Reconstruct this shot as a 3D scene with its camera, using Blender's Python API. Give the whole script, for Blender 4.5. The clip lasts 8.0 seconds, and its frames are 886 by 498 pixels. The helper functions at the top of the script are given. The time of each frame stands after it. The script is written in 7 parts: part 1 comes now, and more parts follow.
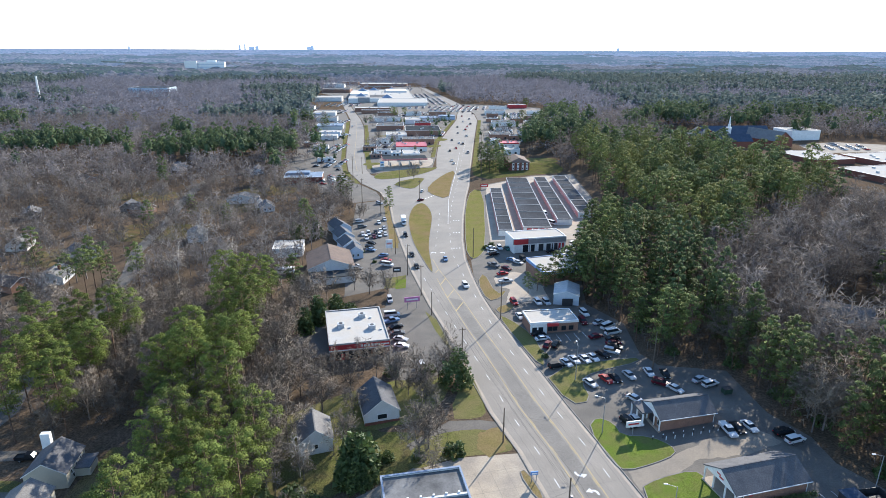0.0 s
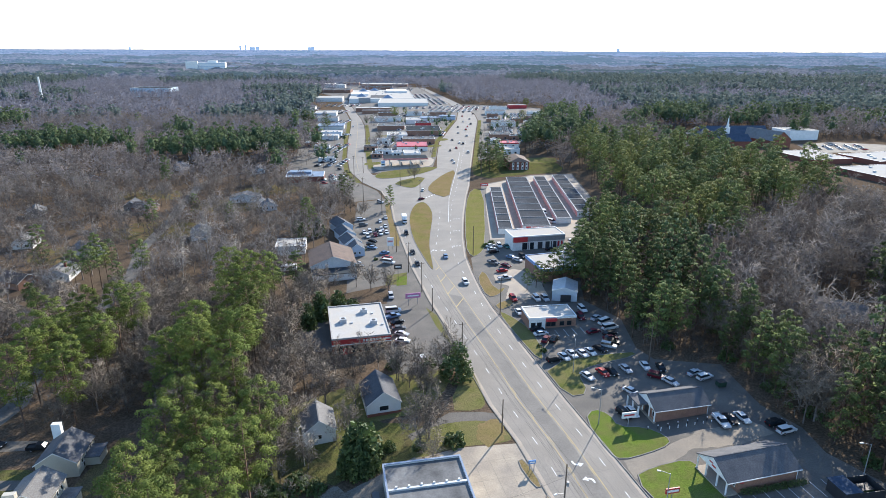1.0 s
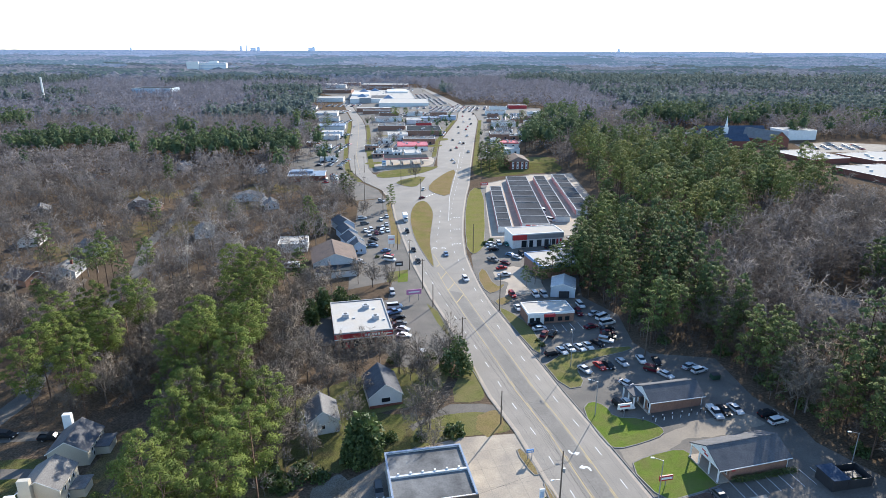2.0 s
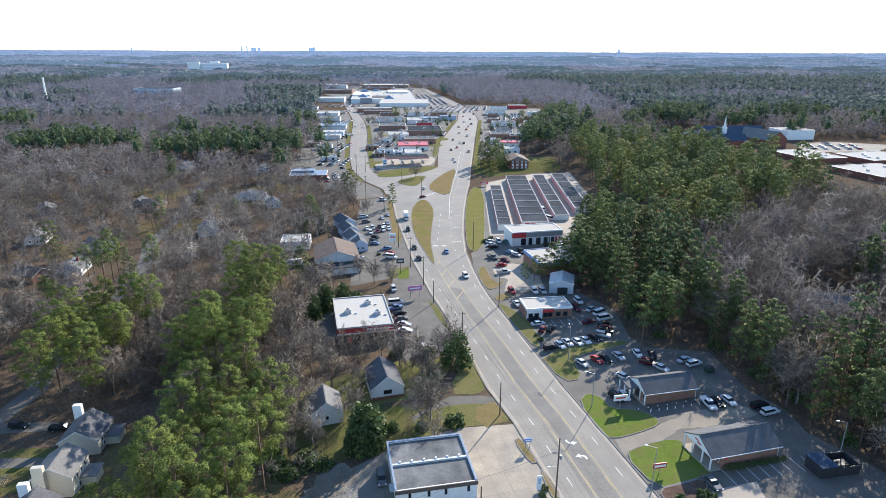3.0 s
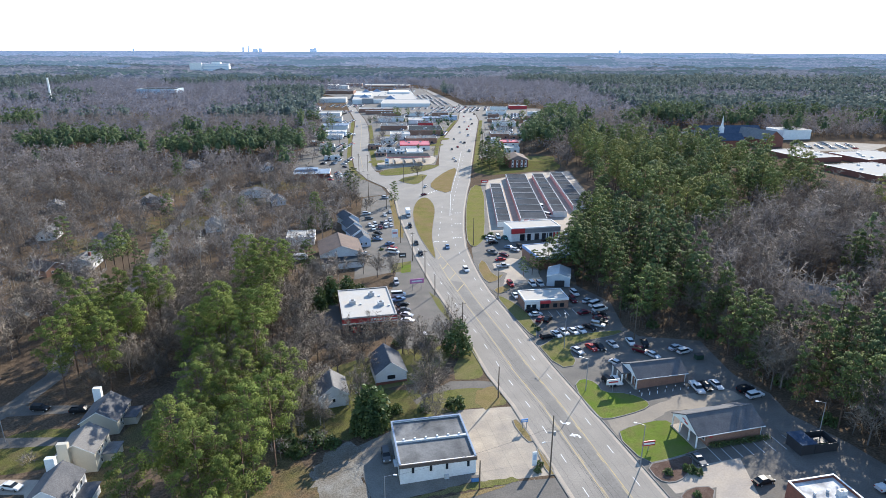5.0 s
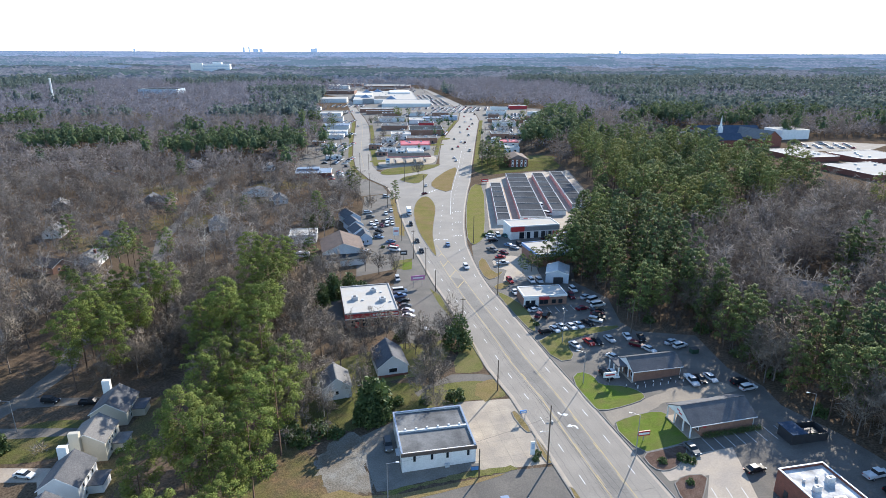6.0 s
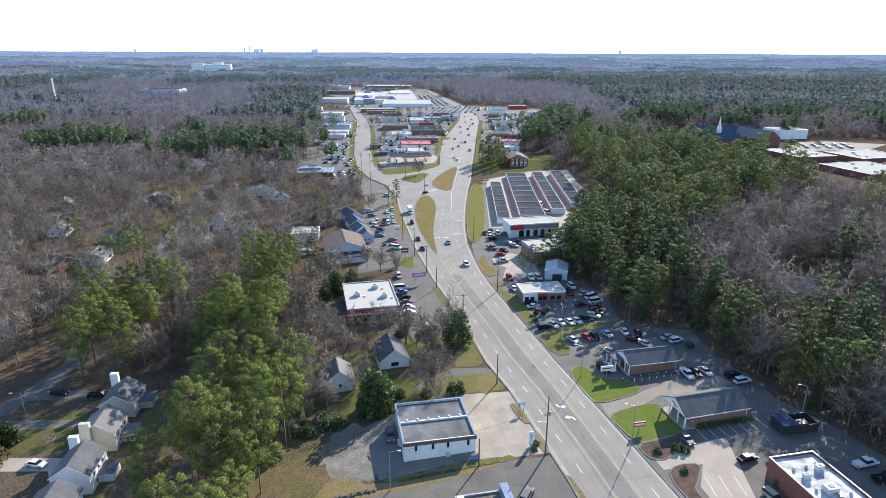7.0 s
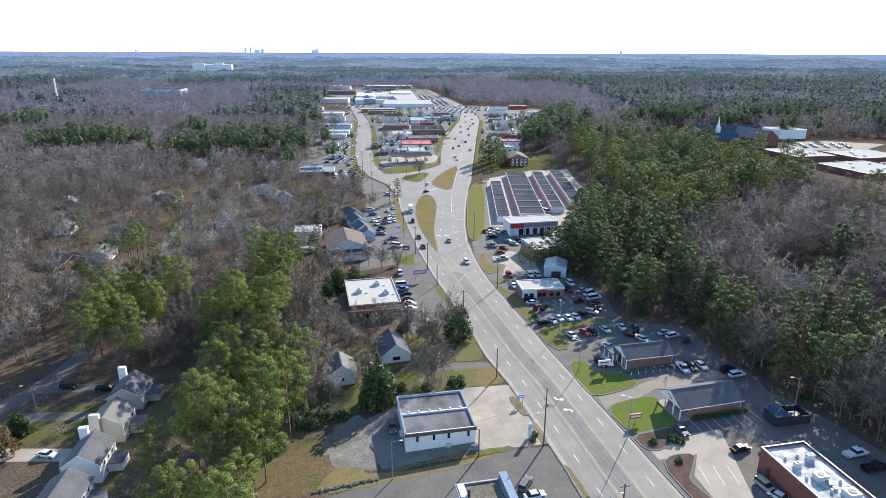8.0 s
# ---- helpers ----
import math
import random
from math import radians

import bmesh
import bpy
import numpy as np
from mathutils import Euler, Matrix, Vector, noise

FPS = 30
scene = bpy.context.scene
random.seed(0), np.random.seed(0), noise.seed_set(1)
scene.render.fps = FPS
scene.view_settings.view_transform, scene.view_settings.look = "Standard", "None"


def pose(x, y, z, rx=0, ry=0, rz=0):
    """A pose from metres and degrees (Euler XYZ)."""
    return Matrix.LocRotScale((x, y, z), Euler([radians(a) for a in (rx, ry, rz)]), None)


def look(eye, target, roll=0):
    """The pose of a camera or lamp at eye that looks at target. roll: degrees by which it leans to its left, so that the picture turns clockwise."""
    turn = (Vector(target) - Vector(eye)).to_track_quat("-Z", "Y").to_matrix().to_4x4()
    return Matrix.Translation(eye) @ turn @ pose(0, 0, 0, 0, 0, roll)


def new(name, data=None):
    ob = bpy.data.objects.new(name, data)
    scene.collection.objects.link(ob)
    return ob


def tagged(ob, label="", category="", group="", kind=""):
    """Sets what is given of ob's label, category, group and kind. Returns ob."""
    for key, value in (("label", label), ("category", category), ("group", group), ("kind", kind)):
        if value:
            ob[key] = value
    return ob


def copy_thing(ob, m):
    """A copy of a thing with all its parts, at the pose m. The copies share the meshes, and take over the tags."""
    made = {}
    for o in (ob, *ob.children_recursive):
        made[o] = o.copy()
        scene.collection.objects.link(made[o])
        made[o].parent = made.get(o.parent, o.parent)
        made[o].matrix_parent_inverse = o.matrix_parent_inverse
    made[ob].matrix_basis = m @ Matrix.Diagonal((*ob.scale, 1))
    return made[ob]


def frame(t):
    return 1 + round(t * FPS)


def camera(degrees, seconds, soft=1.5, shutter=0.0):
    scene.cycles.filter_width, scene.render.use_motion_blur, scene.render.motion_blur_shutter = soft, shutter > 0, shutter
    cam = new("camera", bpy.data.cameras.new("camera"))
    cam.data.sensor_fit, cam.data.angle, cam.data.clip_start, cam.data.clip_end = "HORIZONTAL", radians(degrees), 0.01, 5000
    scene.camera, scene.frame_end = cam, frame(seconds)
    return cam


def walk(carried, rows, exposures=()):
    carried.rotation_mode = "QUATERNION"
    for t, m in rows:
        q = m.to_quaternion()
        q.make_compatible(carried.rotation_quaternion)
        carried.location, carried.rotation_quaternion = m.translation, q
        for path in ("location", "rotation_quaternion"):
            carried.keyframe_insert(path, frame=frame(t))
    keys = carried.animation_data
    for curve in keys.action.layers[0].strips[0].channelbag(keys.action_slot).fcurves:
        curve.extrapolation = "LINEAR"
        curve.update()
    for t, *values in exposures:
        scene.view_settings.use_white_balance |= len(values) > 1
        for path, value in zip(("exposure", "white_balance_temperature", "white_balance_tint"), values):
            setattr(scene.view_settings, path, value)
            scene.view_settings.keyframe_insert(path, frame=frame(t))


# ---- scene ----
cam = camera(72.0, 8.0, 0.7)
# seconds, place in metres, turn in degrees
PATH = [
    (0, 0.075, 0.274, 84.753, 71.691, -0.2, 0.058),
    (0.5, 0.080, -1.598, 84.767, 71.711, -0.2, 0.078),
    (1, 0.082, -3.512, 84.784, 71.729, -0.2, 0.098),
    (1.5, 0.082, -5.461, 84.803, 71.747, -0.2, 0.118),
    (2.2, 0.077, -8.236, 84.832, 71.771, -0.2, 0.146),
    (3, 0.065, -11.451, 84.870, 71.797, -0.2, 0.178),
    (3.5, 0.054, -13.470, 84.896, 71.813, -0.2, 0.199),
    (4, 0.040, -15.489, 84.924, 71.828, -0.2, 0.219),
    (4.5, 0.024, -17.501, 84.954, 71.842, -0.2, 0.239),
    (5.2, -0.003, -20.291, 85.000, 71.861, -0.2, 0.268),
    (6, -0.040, -23.419, 85.056, 71.881, -0.2, 0.301),
    (6.5, -0.066, -25.329, 85.094, 71.892, -0.2, 0.321),
    (7, -0.095, -27.195, 85.134, 71.904, -0.2, 0.342),
    (7.5, -0.127, -29.012, 85.175, 71.914, -0.2, 0.362),
    (8, -0.161, -30.771, 85.219, 71.924, -0.2, 0.383),
]
walk(cam, [(t, pose(*p)) for t, *p in PATH], [(0.0, 1.05, 6050, 10), (8.0, 1.05, 6050, 10)])

# ---- light ----
SUN_TURN, SUN_UP = 29.5, 26.0  # degrees right of straight ahead, above the horizon
world = bpy.data.worlds.new("sky")
scene.world = world
world.use_nodes = True
wn = world.node_tree
for node in list(wn.nodes):
    wn.nodes.remove(node)
sky = wn.nodes.new("ShaderNodeTexSky")
sky.sky_type, sky.sun_disc = "NISHITA", False
sky.sun_elevation, sky.sun_rotation = radians(SUN_UP), radians(SUN_TURN)
sky.air_density, sky.dust_density, sky.ozone_density = 1.0, 0.05, 2.5
back = wn.nodes.new("ShaderNodeBackground")
back.inputs["Strength"].default_value = 0.15
wout = wn.nodes.new("ShaderNodeOutputWorld")
wn.links.new(sky.outputs[0], back.inputs[0])
wn.links.new(back.outputs[0], wout.inputs[0])
sun = new("sun", bpy.data.lights.new("sun", "SUN"))
sun.data.energy, sun.data.angle, sun.data.color = 4.8, radians(0.53), (1.0, 0.89, 0.74)
sa, se = radians(SUN_TURN), radians(SUN_UP)
sun.matrix_world = look((0, 0, 300), (-math.sin(sa) * math.cos(se) * 100, -math.cos(sa) * math.cos(se) * 100, 300 - math.sin(se) * 100))


# ---- small tools ----
from mathutils.geometry import tessellate_polygon


def gz(x, y=0.0):
    """Height of the ground: it falls gently towards the west side of the road."""
    return 0.035 * (max(-150.0, min(110.0, x)) - 28.0)


def finish(me, mats, smooth=False):
    for m in mats if isinstance(mats, (list, tuple)) else [mats]:
        me.materials.append(m)
    if smooth:
        me.polygons.foreach_set("use_smooth", [True] * len(me.polygons))
    return me


def mesh_of(name, bm, mats, smooth=False):
    bmesh.ops.recalc_face_normals(bm, faces=bm.faces)
    me = bpy.data.meshes.new(name)
    bm.to_mesh(me)
    bm.free()
    return finish(me, mats, smooth)


def part(name, bm, material, parent, label="", smooth=False):
    ob = new(name, bm if isinstance(bm, bpy.types.Mesh) else mesh_of(name, bm, material, smooth))
    ob.parent = parent
    return tagged(ob, label)


def empty(name, m, label="", category="", group="", kind=""):
    ob = new(name)
    ob.matrix_basis = m
    return tagged(ob, label, category, group, kind)


def add_box(bm, x0, x1, y0, y1, z0, z1, m=None):
    v = [bm.verts.new((x, y, z)) for z in (z0, z1) for x, y in ((x0, y0), (x1, y0), (x1, y1), (x0, y1))]
    if m is not None:
        for q in v:
            q.co = m @ q.co
    for f in ((0, 1, 5, 4), (1, 2, 6, 5), (2, 3, 7, 6), (3, 0, 4, 7), (4, 5, 6, 7), (3, 2, 1, 0)):
        bm.faces.new([v[i] for i in f])
    return v


def box(x0, x1, y0, y1, z0, z1, bevel=0.0):
    bm = bmesh.new()
    add_box(bm, x0, x1, y0, y1, z0, z1)
    if bevel:
        bmesh.ops.bevel(bm, geom=bm.edges[:], offset=bevel, segments=1, affect="EDGES")
    return bm


def add_rod(bm, p, q, r0, r1, sides=6):
    p, q = Vector(p), Vector(q)
    turn = (q - p).to_track_quat("Z", "Y").to_matrix()
    rings = []
    for c, r in ((p, r0), (q, r1)):
        rings.append([bm.verts.new(c + turn @ Vector((r * math.cos(a), r * math.sin(a), 0))) for a in (2 * math.pi * k / sides for k in range(sides))])
    for k in range(sides):
        j = (k + 1) % sides
        bm.faces.new((rings[0][k], rings[0][j], rings[1][j], rings[1][k]))
    bm.faces.new(rings[1])
    bm.faces.new(rings[0][::-1])


def extrude_outline(bm, pts, x0, x1):
    """A side outline of (y, z) points drawn out from x0 to x1."""
    a = [bm.verts.new((x0, y, z)) for y, z in pts]
    b = [bm.verts.new((x1, y, z)) for y, z in pts]
    n = len(pts)
    for k in range(n):
        bm.faces.new((a[k], a[(k + 1) % n], b[(k + 1) % n], b[k]))
    bm.faces.new(a[::-1])
    bm.faces.new(b)


# ---- materials ----
def surface(name, base, other, size=1.0, rough=0.85, fine=0.15, fine_size=0.15, bump=0.2, metallic=0.0, random_tint=0.0, stain=None, stain_size=6.0, stain_amount=0.5, translucent=0.0):
    """Two colours mixed by noise of a size in metres, a finer grain on top, stains of a larger size, and relief."""
    m = bpy.data.materials.new(name)
    m.use_nodes = True
    nt = m.node_tree
    n, link = nt.nodes, nt.links.new
    bsdf = n["Principled BSDF"]
    where = n.new("ShaderNodeTexCoord")

    def noisy(metres, detail=3.0):
        t = n.new("ShaderNodeTexNoise")
        t.inputs["Scale"].default_value, t.inputs["Detail"].default_value = 1.0 / metres, detail
        link(where.outputs["Object"], t.inputs["Vector"])
        r = n.new("ShaderNodeMapRange")
        r.inputs["From Min"].default_value, r.inputs["From Max"].default_value = 0.33, 0.67
        link(t.outputs["Fac"], r.inputs["Value"])
        return t, r

    def mix(a, b, fac, kind="MIX"):
        x = n.new("ShaderNodeMix")
        x.data_type, x.blend_type = "RGBA", kind
        for socket, value in ((x.inputs[0], fac), (x.inputs[6], a), (x.inputs[7], b)):
            if isinstance(value, bpy.types.NodeSocket):
                link(value, socket)
            else:
                socket.default_value = (*value, 1) if isinstance(value, (tuple, list)) else value
        return x.outputs[2]

    big, bigr = noisy(size)
    colour = mix(base, other, bigr.outputs[0])
    if stain:
        st, sr = noisy(stain_size, 5.0)
        sc = n.new("ShaderNodeMath")
        sc.operation = "MULTIPLY"
        link(sr.outputs[0], sc.inputs[0])
        sc.inputs[1].default_value = stain_amount
        colour = mix(colour, stain, sc.outputs[0])
    small, smallr = noisy(fine_size, 2.0)
    g = n.new("ShaderNodeMapRange")
    g.inputs["To Min"].default_value, g.inputs["To Max"].default_value = 1 - fine, 1 + fine
    link(smallr.outputs[0], g.inputs["Value"])
    value = g.outputs[0]
    if random_tint:
        info = n.new("ShaderNodeObjectInfo")
        rr = n.new("ShaderNodeMapRange")
        rr.inputs["To Min"].default_value, rr.inputs["To Max"].default_value = 1 - random_tint, 1 + random_tint
        link(info.outputs["Random"], rr.inputs["Value"])
        mu = n.new("ShaderNodeMath")
        mu.operation = "MULTIPLY"
        link(value, mu.inputs[0])
        link(rr.outputs[0], mu.inputs[1])
        value = mu.outputs[0]
    hsv = n.new("ShaderNodeHueSaturation")
    link(value, hsv.inputs["Value"])
    link(colour, hsv.inputs["Color"])
    link(hsv.outputs[0], bsdf.inputs["Base Color"])
    bsdf.inputs["Roughness"].default_value, bsdf.inputs["Metallic"].default_value = rough, metallic
    bsdf.inputs["Specular IOR Level"].default_value = 0.0 if rough >= 0.95 else 0.3 if rough >= 0.8 else 0.5
    if bump:
        b = n.new("ShaderNodeBump")
        b.inputs["Strength"].default_value, b.inputs["Distance"].default_value = bump, fine_size * 0.3
        link(small.outputs["Fac"], b.inputs["Height"])
        link(b.outputs[0], bsdf.inputs["Normal"])
    if translucent:
        tr = n.new("ShaderNodeBsdfTranslucent")
        link(hsv.outputs[0], tr.inputs["Color"])
        ms = n.new("ShaderNodeMixShader")
        ms.inputs[0].default_value = translucent
        link(bsdf.outputs[0], ms.inputs[1])
        link(tr.outputs[0], ms.inputs[2])
        link(ms.outputs[0], n["Material Output"].inputs["Surface"])
    return m


def glossy(name, colour, rough=0.3, metallic=0.0, coat=0.0, gloss=0.5):
    m = bpy.data.materials.new(name)
    m.use_nodes = True
    b = m.node_tree.nodes["Principled BSDF"]
    b.inputs["Base Color"].default_value = (*colour, 1)
    b.inputs["Roughness"].default_value, b.inputs["Metallic"].default_value = rough, metallic
    b.inputs["Coat Weight"].default_value, b.inputs["Specular IOR Level"].default_value = coat, gloss
    return m


M_SOIL = surface("leaf_litter", (0.126, 0.091, 0.063), (0.094, 0.073, 0.05), 9, 0.95, 0.35, 0.5, 0.5, stain=(0.125, 0.094, 0.068), stain_size=30, stain_amount=0.6)
M_ROUGH = surface("rough_grass", (0.18, 0.122, 0.07), (0.12, 0.092, 0.06), 2.2, 0.95, 0.35, 0.3, 0.5, stain=(0.10, 0.108, 0.034), stain_size=5, stain_amount=0.65)
# greenish-brown winter grass, its base colour also darkened to stand for tree shade
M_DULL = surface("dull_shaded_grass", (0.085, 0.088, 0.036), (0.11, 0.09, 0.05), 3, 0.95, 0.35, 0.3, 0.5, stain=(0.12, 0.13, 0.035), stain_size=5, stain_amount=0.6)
M_PALE_METAL = surface("pale_blue_metal_sheet", (0.52, 0.57, 0.61), (0.46, 0.51, 0.55), 3, 0.6, 0.05, 0.3, 0.05)
M_GRASS = surface("winter_lawn", (0.115, 0.13, 0.035), (0.16, 0.145, 0.06), 4, 0.95, 0.3, 0.25, 0.5, stain=(0.19, 0.16, 0.085), stain_size=9, stain_amount=0.6)
M_GREEN = surface("green_lawn", (0.106, 0.163, 0.025), (0.132, 0.172, 0.035), 3, 0.95, 0.3, 0.25, 0.5, stain=(0.16, 0.14, 0.06), stain_size=3.5, stain_amount=0.65)
M_DRY = surface("dormant_lawn", (0.22, 0.165, 0.08), (0.18, 0.15, 0.06), 5, 0.95, 0.25, 0.3, 0.4, stain=(0.24, 0.17, 0.10), stain_size=8)
M_MEDIAN = surface("median_grass", (0.19, 0.165, 0.062), (0.15, 0.145, 0.045), 6, 0.95, 0.25, 0.3, 0.4, stain=(0.22, 0.155, 0.085), stain_size=9, stain_amount=0.8)
M_VERGE = surface("sloping_verge", (0.155, 0.165, 0.042), (0.19, 0.175, 0.06), 5, 0.95, 0.25, 0.3, 0.4, stain=(0.20, 0.165, 0.08), stain_size=7, stain_amount=0.6)
M_ROAD = surface("road_asphalt", (0.234, 0.21, 0.176), (0.27, 0.244, 0.206), 6, 0.8, 0.10, 0.3, 0.15, stain=(0.188, 0.173, 0.152), stain_size=18, stain_amount=0.6)
M_LOT = surface("lot_asphalt", (0.131, 0.119, 0.104), (0.168, 0.151, 0.127), 5, 0.9, 0.14, 0.3, 0.2, stain=(0.10, 0.094, 0.083), stain_size=7, stain_amount=0.7)
M_CONC = surface("concrete", (0.42, 0.352, 0.268), (0.36, 0.305, 0.24), 4, 0.9, 0.1, 0.3, 0.15, stain=(0.28, 0.25, 0.22), stain_size=5, stain_amount=0.6)
M_GRAVEL = surface("gravel", (0.27, 0.262, 0.235), (0.20, 0.188, 0.16), 2.4, 0.95, 0.3, 0.3, 0.5, stain=(0.135, 0.105, 0.07), stain_size=7, stain_amount=0.75)
M_PAD = surface("cracked_pad_asphalt", (0.19, 0.178, 0.155), (0.15, 0.14, 0.122), 4, 0.9, 0.14, 0.3, 0.2, stain=(0.235, 0.215, 0.18), stain_size=5, stain_amount=0.6)
M_APRON = surface("stained_apron_concrete", (0.43, 0.365, 0.275), (0.36, 0.305, 0.232), 3, 0.9, 0.1, 0.3, 0.15, stain=(0.25, 0.22, 0.185), stain_size=8, stain_amount=0.8)
M_DRIVE = surface("sandy_driveway", (0.27, 0.232, 0.18), (0.225, 0.195, 0.155), 5, 0.9, 0.12, 0.3, 0.15, stain=(0.17, 0.15, 0.125), stain_size=6, stain_amount=0.5)
M_WORN = surface("worn_lane_asphalt", (0.195, 0.18, 0.157), (0.235, 0.217, 0.188), 7, 0.9, 0.12, 0.4, 0.15, stain=(0.15, 0.14, 0.125), stain_size=11, stain_amount=0.7)
M_MULCH = surface("mulch", (0.10, 0.065, 0.05), (0.14, 0.10, 0.08), 1.5, 0.95, 0.35, 0.2, 0.6)
M_KERB = surface("kerb_concrete", (0.24, 0.225, 0.20), (0.16, 0.15, 0.135), 2, 0.9, 0.12, 0.2, 0.1)
M_TAR = surface("crack_tar", (0.115, 0.108, 0.098), (0.09, 0.086, 0.08), 1, 0.8, 0.1, 0.2, 0)
M_JOINT = surface("concrete_joint", (0.27, 0.235, 0.19), (0.21, 0.185, 0.15), 0.8, 0.9, 0.15, 0.2, 0)
M_PAINT_W = surface("white_road_paint", (0.72, 0.72, 0.70), (0.55, 0.55, 0.53), 1.5, 0.8, 0.12, 0.2, 0)
M_PAINT_Y = surface("yellow_road_paint", (0.50, 0.375, 0.15), (0.36, 0.29, 0.16), 1.5, 0.8, 0.12, 0.2, 0)
M_WHITE_WALL = surface("white_masonry", (0.74, 0.73, 0.70), (0.66, 0.65, 0.62), 2.5, 0.85, 0.06, 0.4, 0.1)
M_SIDING = surface("white_siding", (0.64, 0.64, 0.63), (0.58, 0.58, 0.57), 3, 0.7, 0.05, 0.15, 0.2)
M_CREAM = surface("cream_siding", (0.52, 0.48, 0.39), (0.47, 0.44, 0.36), 3, 0.75, 0.05, 0.15, 0.2)
M_BLUE_SIDING = surface("pale_blue_siding", (0.42, 0.50, 0.60), (0.38, 0.46, 0.55), 3, 0.75, 0.05, 0.15, 0.2)
M_BRICK = surface("red_brick", (0.225, 0.088, 0.062), (0.175, 0.075, 0.055), 1.0, 0.9, 0.22, 0.12, 0.4)
M_BRICK_PALE = surface("brown_brick", (0.30, 0.17, 0.12), (0.24, 0.14, 0.10), 1.0, 0.9, 0.22, 0.12, 0.4)
M_SHINGLE = surface("grey_shingle", (0.085, 0.088, 0.095), (0.12, 0.12, 0.125), 2.5, 0.9, 0.2, 0.25, 0.4)
M_SHINGLE_B = surface("brown_shingle", (0.16, 0.115, 0.09), (0.12, 0.09, 0.075), 2.5, 0.9, 0.2, 0.25, 0.4)
M_SHINGLE_L = surface("weathered_shingle", (0.19, 0.185, 0.175), (0.15, 0.145, 0.14), 2.5, 0.9, 0.2, 0.25, 0.4)
M_WHITE_ROOF = surface("white_membrane", (0.495, 0.456, 0.391), (0.436, 0.404, 0.350), 5, 0.95, 0.05, 0.4, 0.05, stain=(0.52, 0.52, 0.50), stain_size=5, stain_amount=0.6)
M_GREY_ROOF = surface("grey_membrane", (0.20, 0.20, 0.195), (0.26, 0.26, 0.25), 4, 0.95, 0.1, 0.4, 0.1, stain=(0.07, 0.07, 0.07), stain_size=6, stain_amount=0.8)
M_DARK_ROOF = surface("dark_membrane", (0.05, 0.056, 0.06), (0.07, 0.078, 0.082), 6, 0.98, 0.1, 0.4, 0.1)
M_BLUE_ROOF = surface("blue_grey_metal_roof", (0.20, 0.27, 0.36), (0.16, 0.22, 0.30), 5, 0.85, 0.08, 0.5, 0.1)
M_EDGE = surface("blue_grey_edge", (0.20, 0.26, 0.36), (0.25, 0.30, 0.38), 2, 0.8)
M_GRIMY = surface("grimy_white_membrane", (0.74, 0.73, 0.70), (0.60, 0.59, 0.57), 2.5, 0.95, 0.1, 0.5, 0.05, stain=(0.16, 0.16, 0.16), stain_size=2.6, stain_amount=0.75)
M_SLATE = surface("blue_black_slate", (0.055, 0.075, 0.11), (0.075, 0.095, 0.13), 4, 0.95, 0.12, 0.5, 0.1)
M_STORE_ROOF = surface("weathered_roof_felt", (0.105, 0.112, 0.122), (0.088, 0.094, 0.102), 5, 0.95, 0.2, 0.6, 0.1, stain=(0.05, 0.05, 0.05), stain_size=9, stain_amount=0.6)
M_ROUGH_CONC = surface("grey_coping", (0.42, 0.41, 0.39), (0.33, 0.32, 0.31), 3, 0.9, 0.15, 0.4, 0.1)
M_METAL = surface("galvanised_metal", (0.55, 0.57, 0.58), (0.45, 0.47, 0.48), 2, 0.7, 0.1, 0.3, 0.05, metallic=0.3)
M_RED = surface("red_panel", (0.46, 0.035, 0.04), (0.38, 0.03, 0.035), 3, 0.5, 0.06, 0.3, 0)
M_PINK = surface("faded_red_doors", (0.55, 0.22, 0.20), (0.48, 0.19, 0.18), 2, 0.6, 0.06, 0.3, 0)
M_BLUE = surface("blue_panel", (0.10, 0.26, 0.55), (0.09, 0.22, 0.48), 3, 0.5, 0.06, 0.3, 0)
M_TRIM = surface("white_trim", (0.78, 0.78, 0.76), (0.70, 0.70, 0.68), 2, 0.6, 0.05, 0.3, 0)
M_BROWN_TRIM = surface("brown_fascia", (0.085, 0.065, 0.055), (0.11, 0.085, 0.07), 2, 0.7, 0.08, 0.3, 0)
M_DARK = surface("dark_frame", (0.03, 0.03, 0.033), (0.04, 0.04, 0.042), 1, 0.6, 0.08, 0.2, 0)
M_GLASS = glossy("window_glass", (0.02, 0.025, 0.03), 0.12, 0.0, 0.0, 0.3)
M_TYRE = glossy("tyre_rubber", (0.02, 0.02, 0.02), 0.85)
M_RIM = glossy("alloy_rim", (0.45, 0.45, 0.46), 0.35, 0.8)
M_LAMP = glossy("headlamp", (0.75, 0.75, 0.74), 0.15)
M_TAIL = glossy("tail_lamp", (0.35, 0.02, 0.02), 0.2)
M_POLE = surface("creosoted_wood", (0.10, 0.075, 0.055), (0.14, 0.11, 0.085), 1, 0.9, 0.2, 0.1, 0.2)
M_STEEL = surface("grey_steel", (0.30, 0.31, 0.32), (0.25, 0.26, 0.27), 1, 0.5, 0.05, 0.2, 0, metallic=0.3)
M_WIRE = glossy("wire", (0.03, 0.03, 0.03), 0.6)
M_BARK_PINE = surface("pine_bark", (0.15, 0.10, 0.075), (0.10, 0.075, 0.06), 0.6, 0.95, 0.3, 0.15, 0.4)
M_BARK = surface("grey_bark", (0.175, 0.155, 0.14), (0.125, 0.11, 0.1), 2, 0.95, 0.25, 0.2, 0.3, random_tint=0.25)
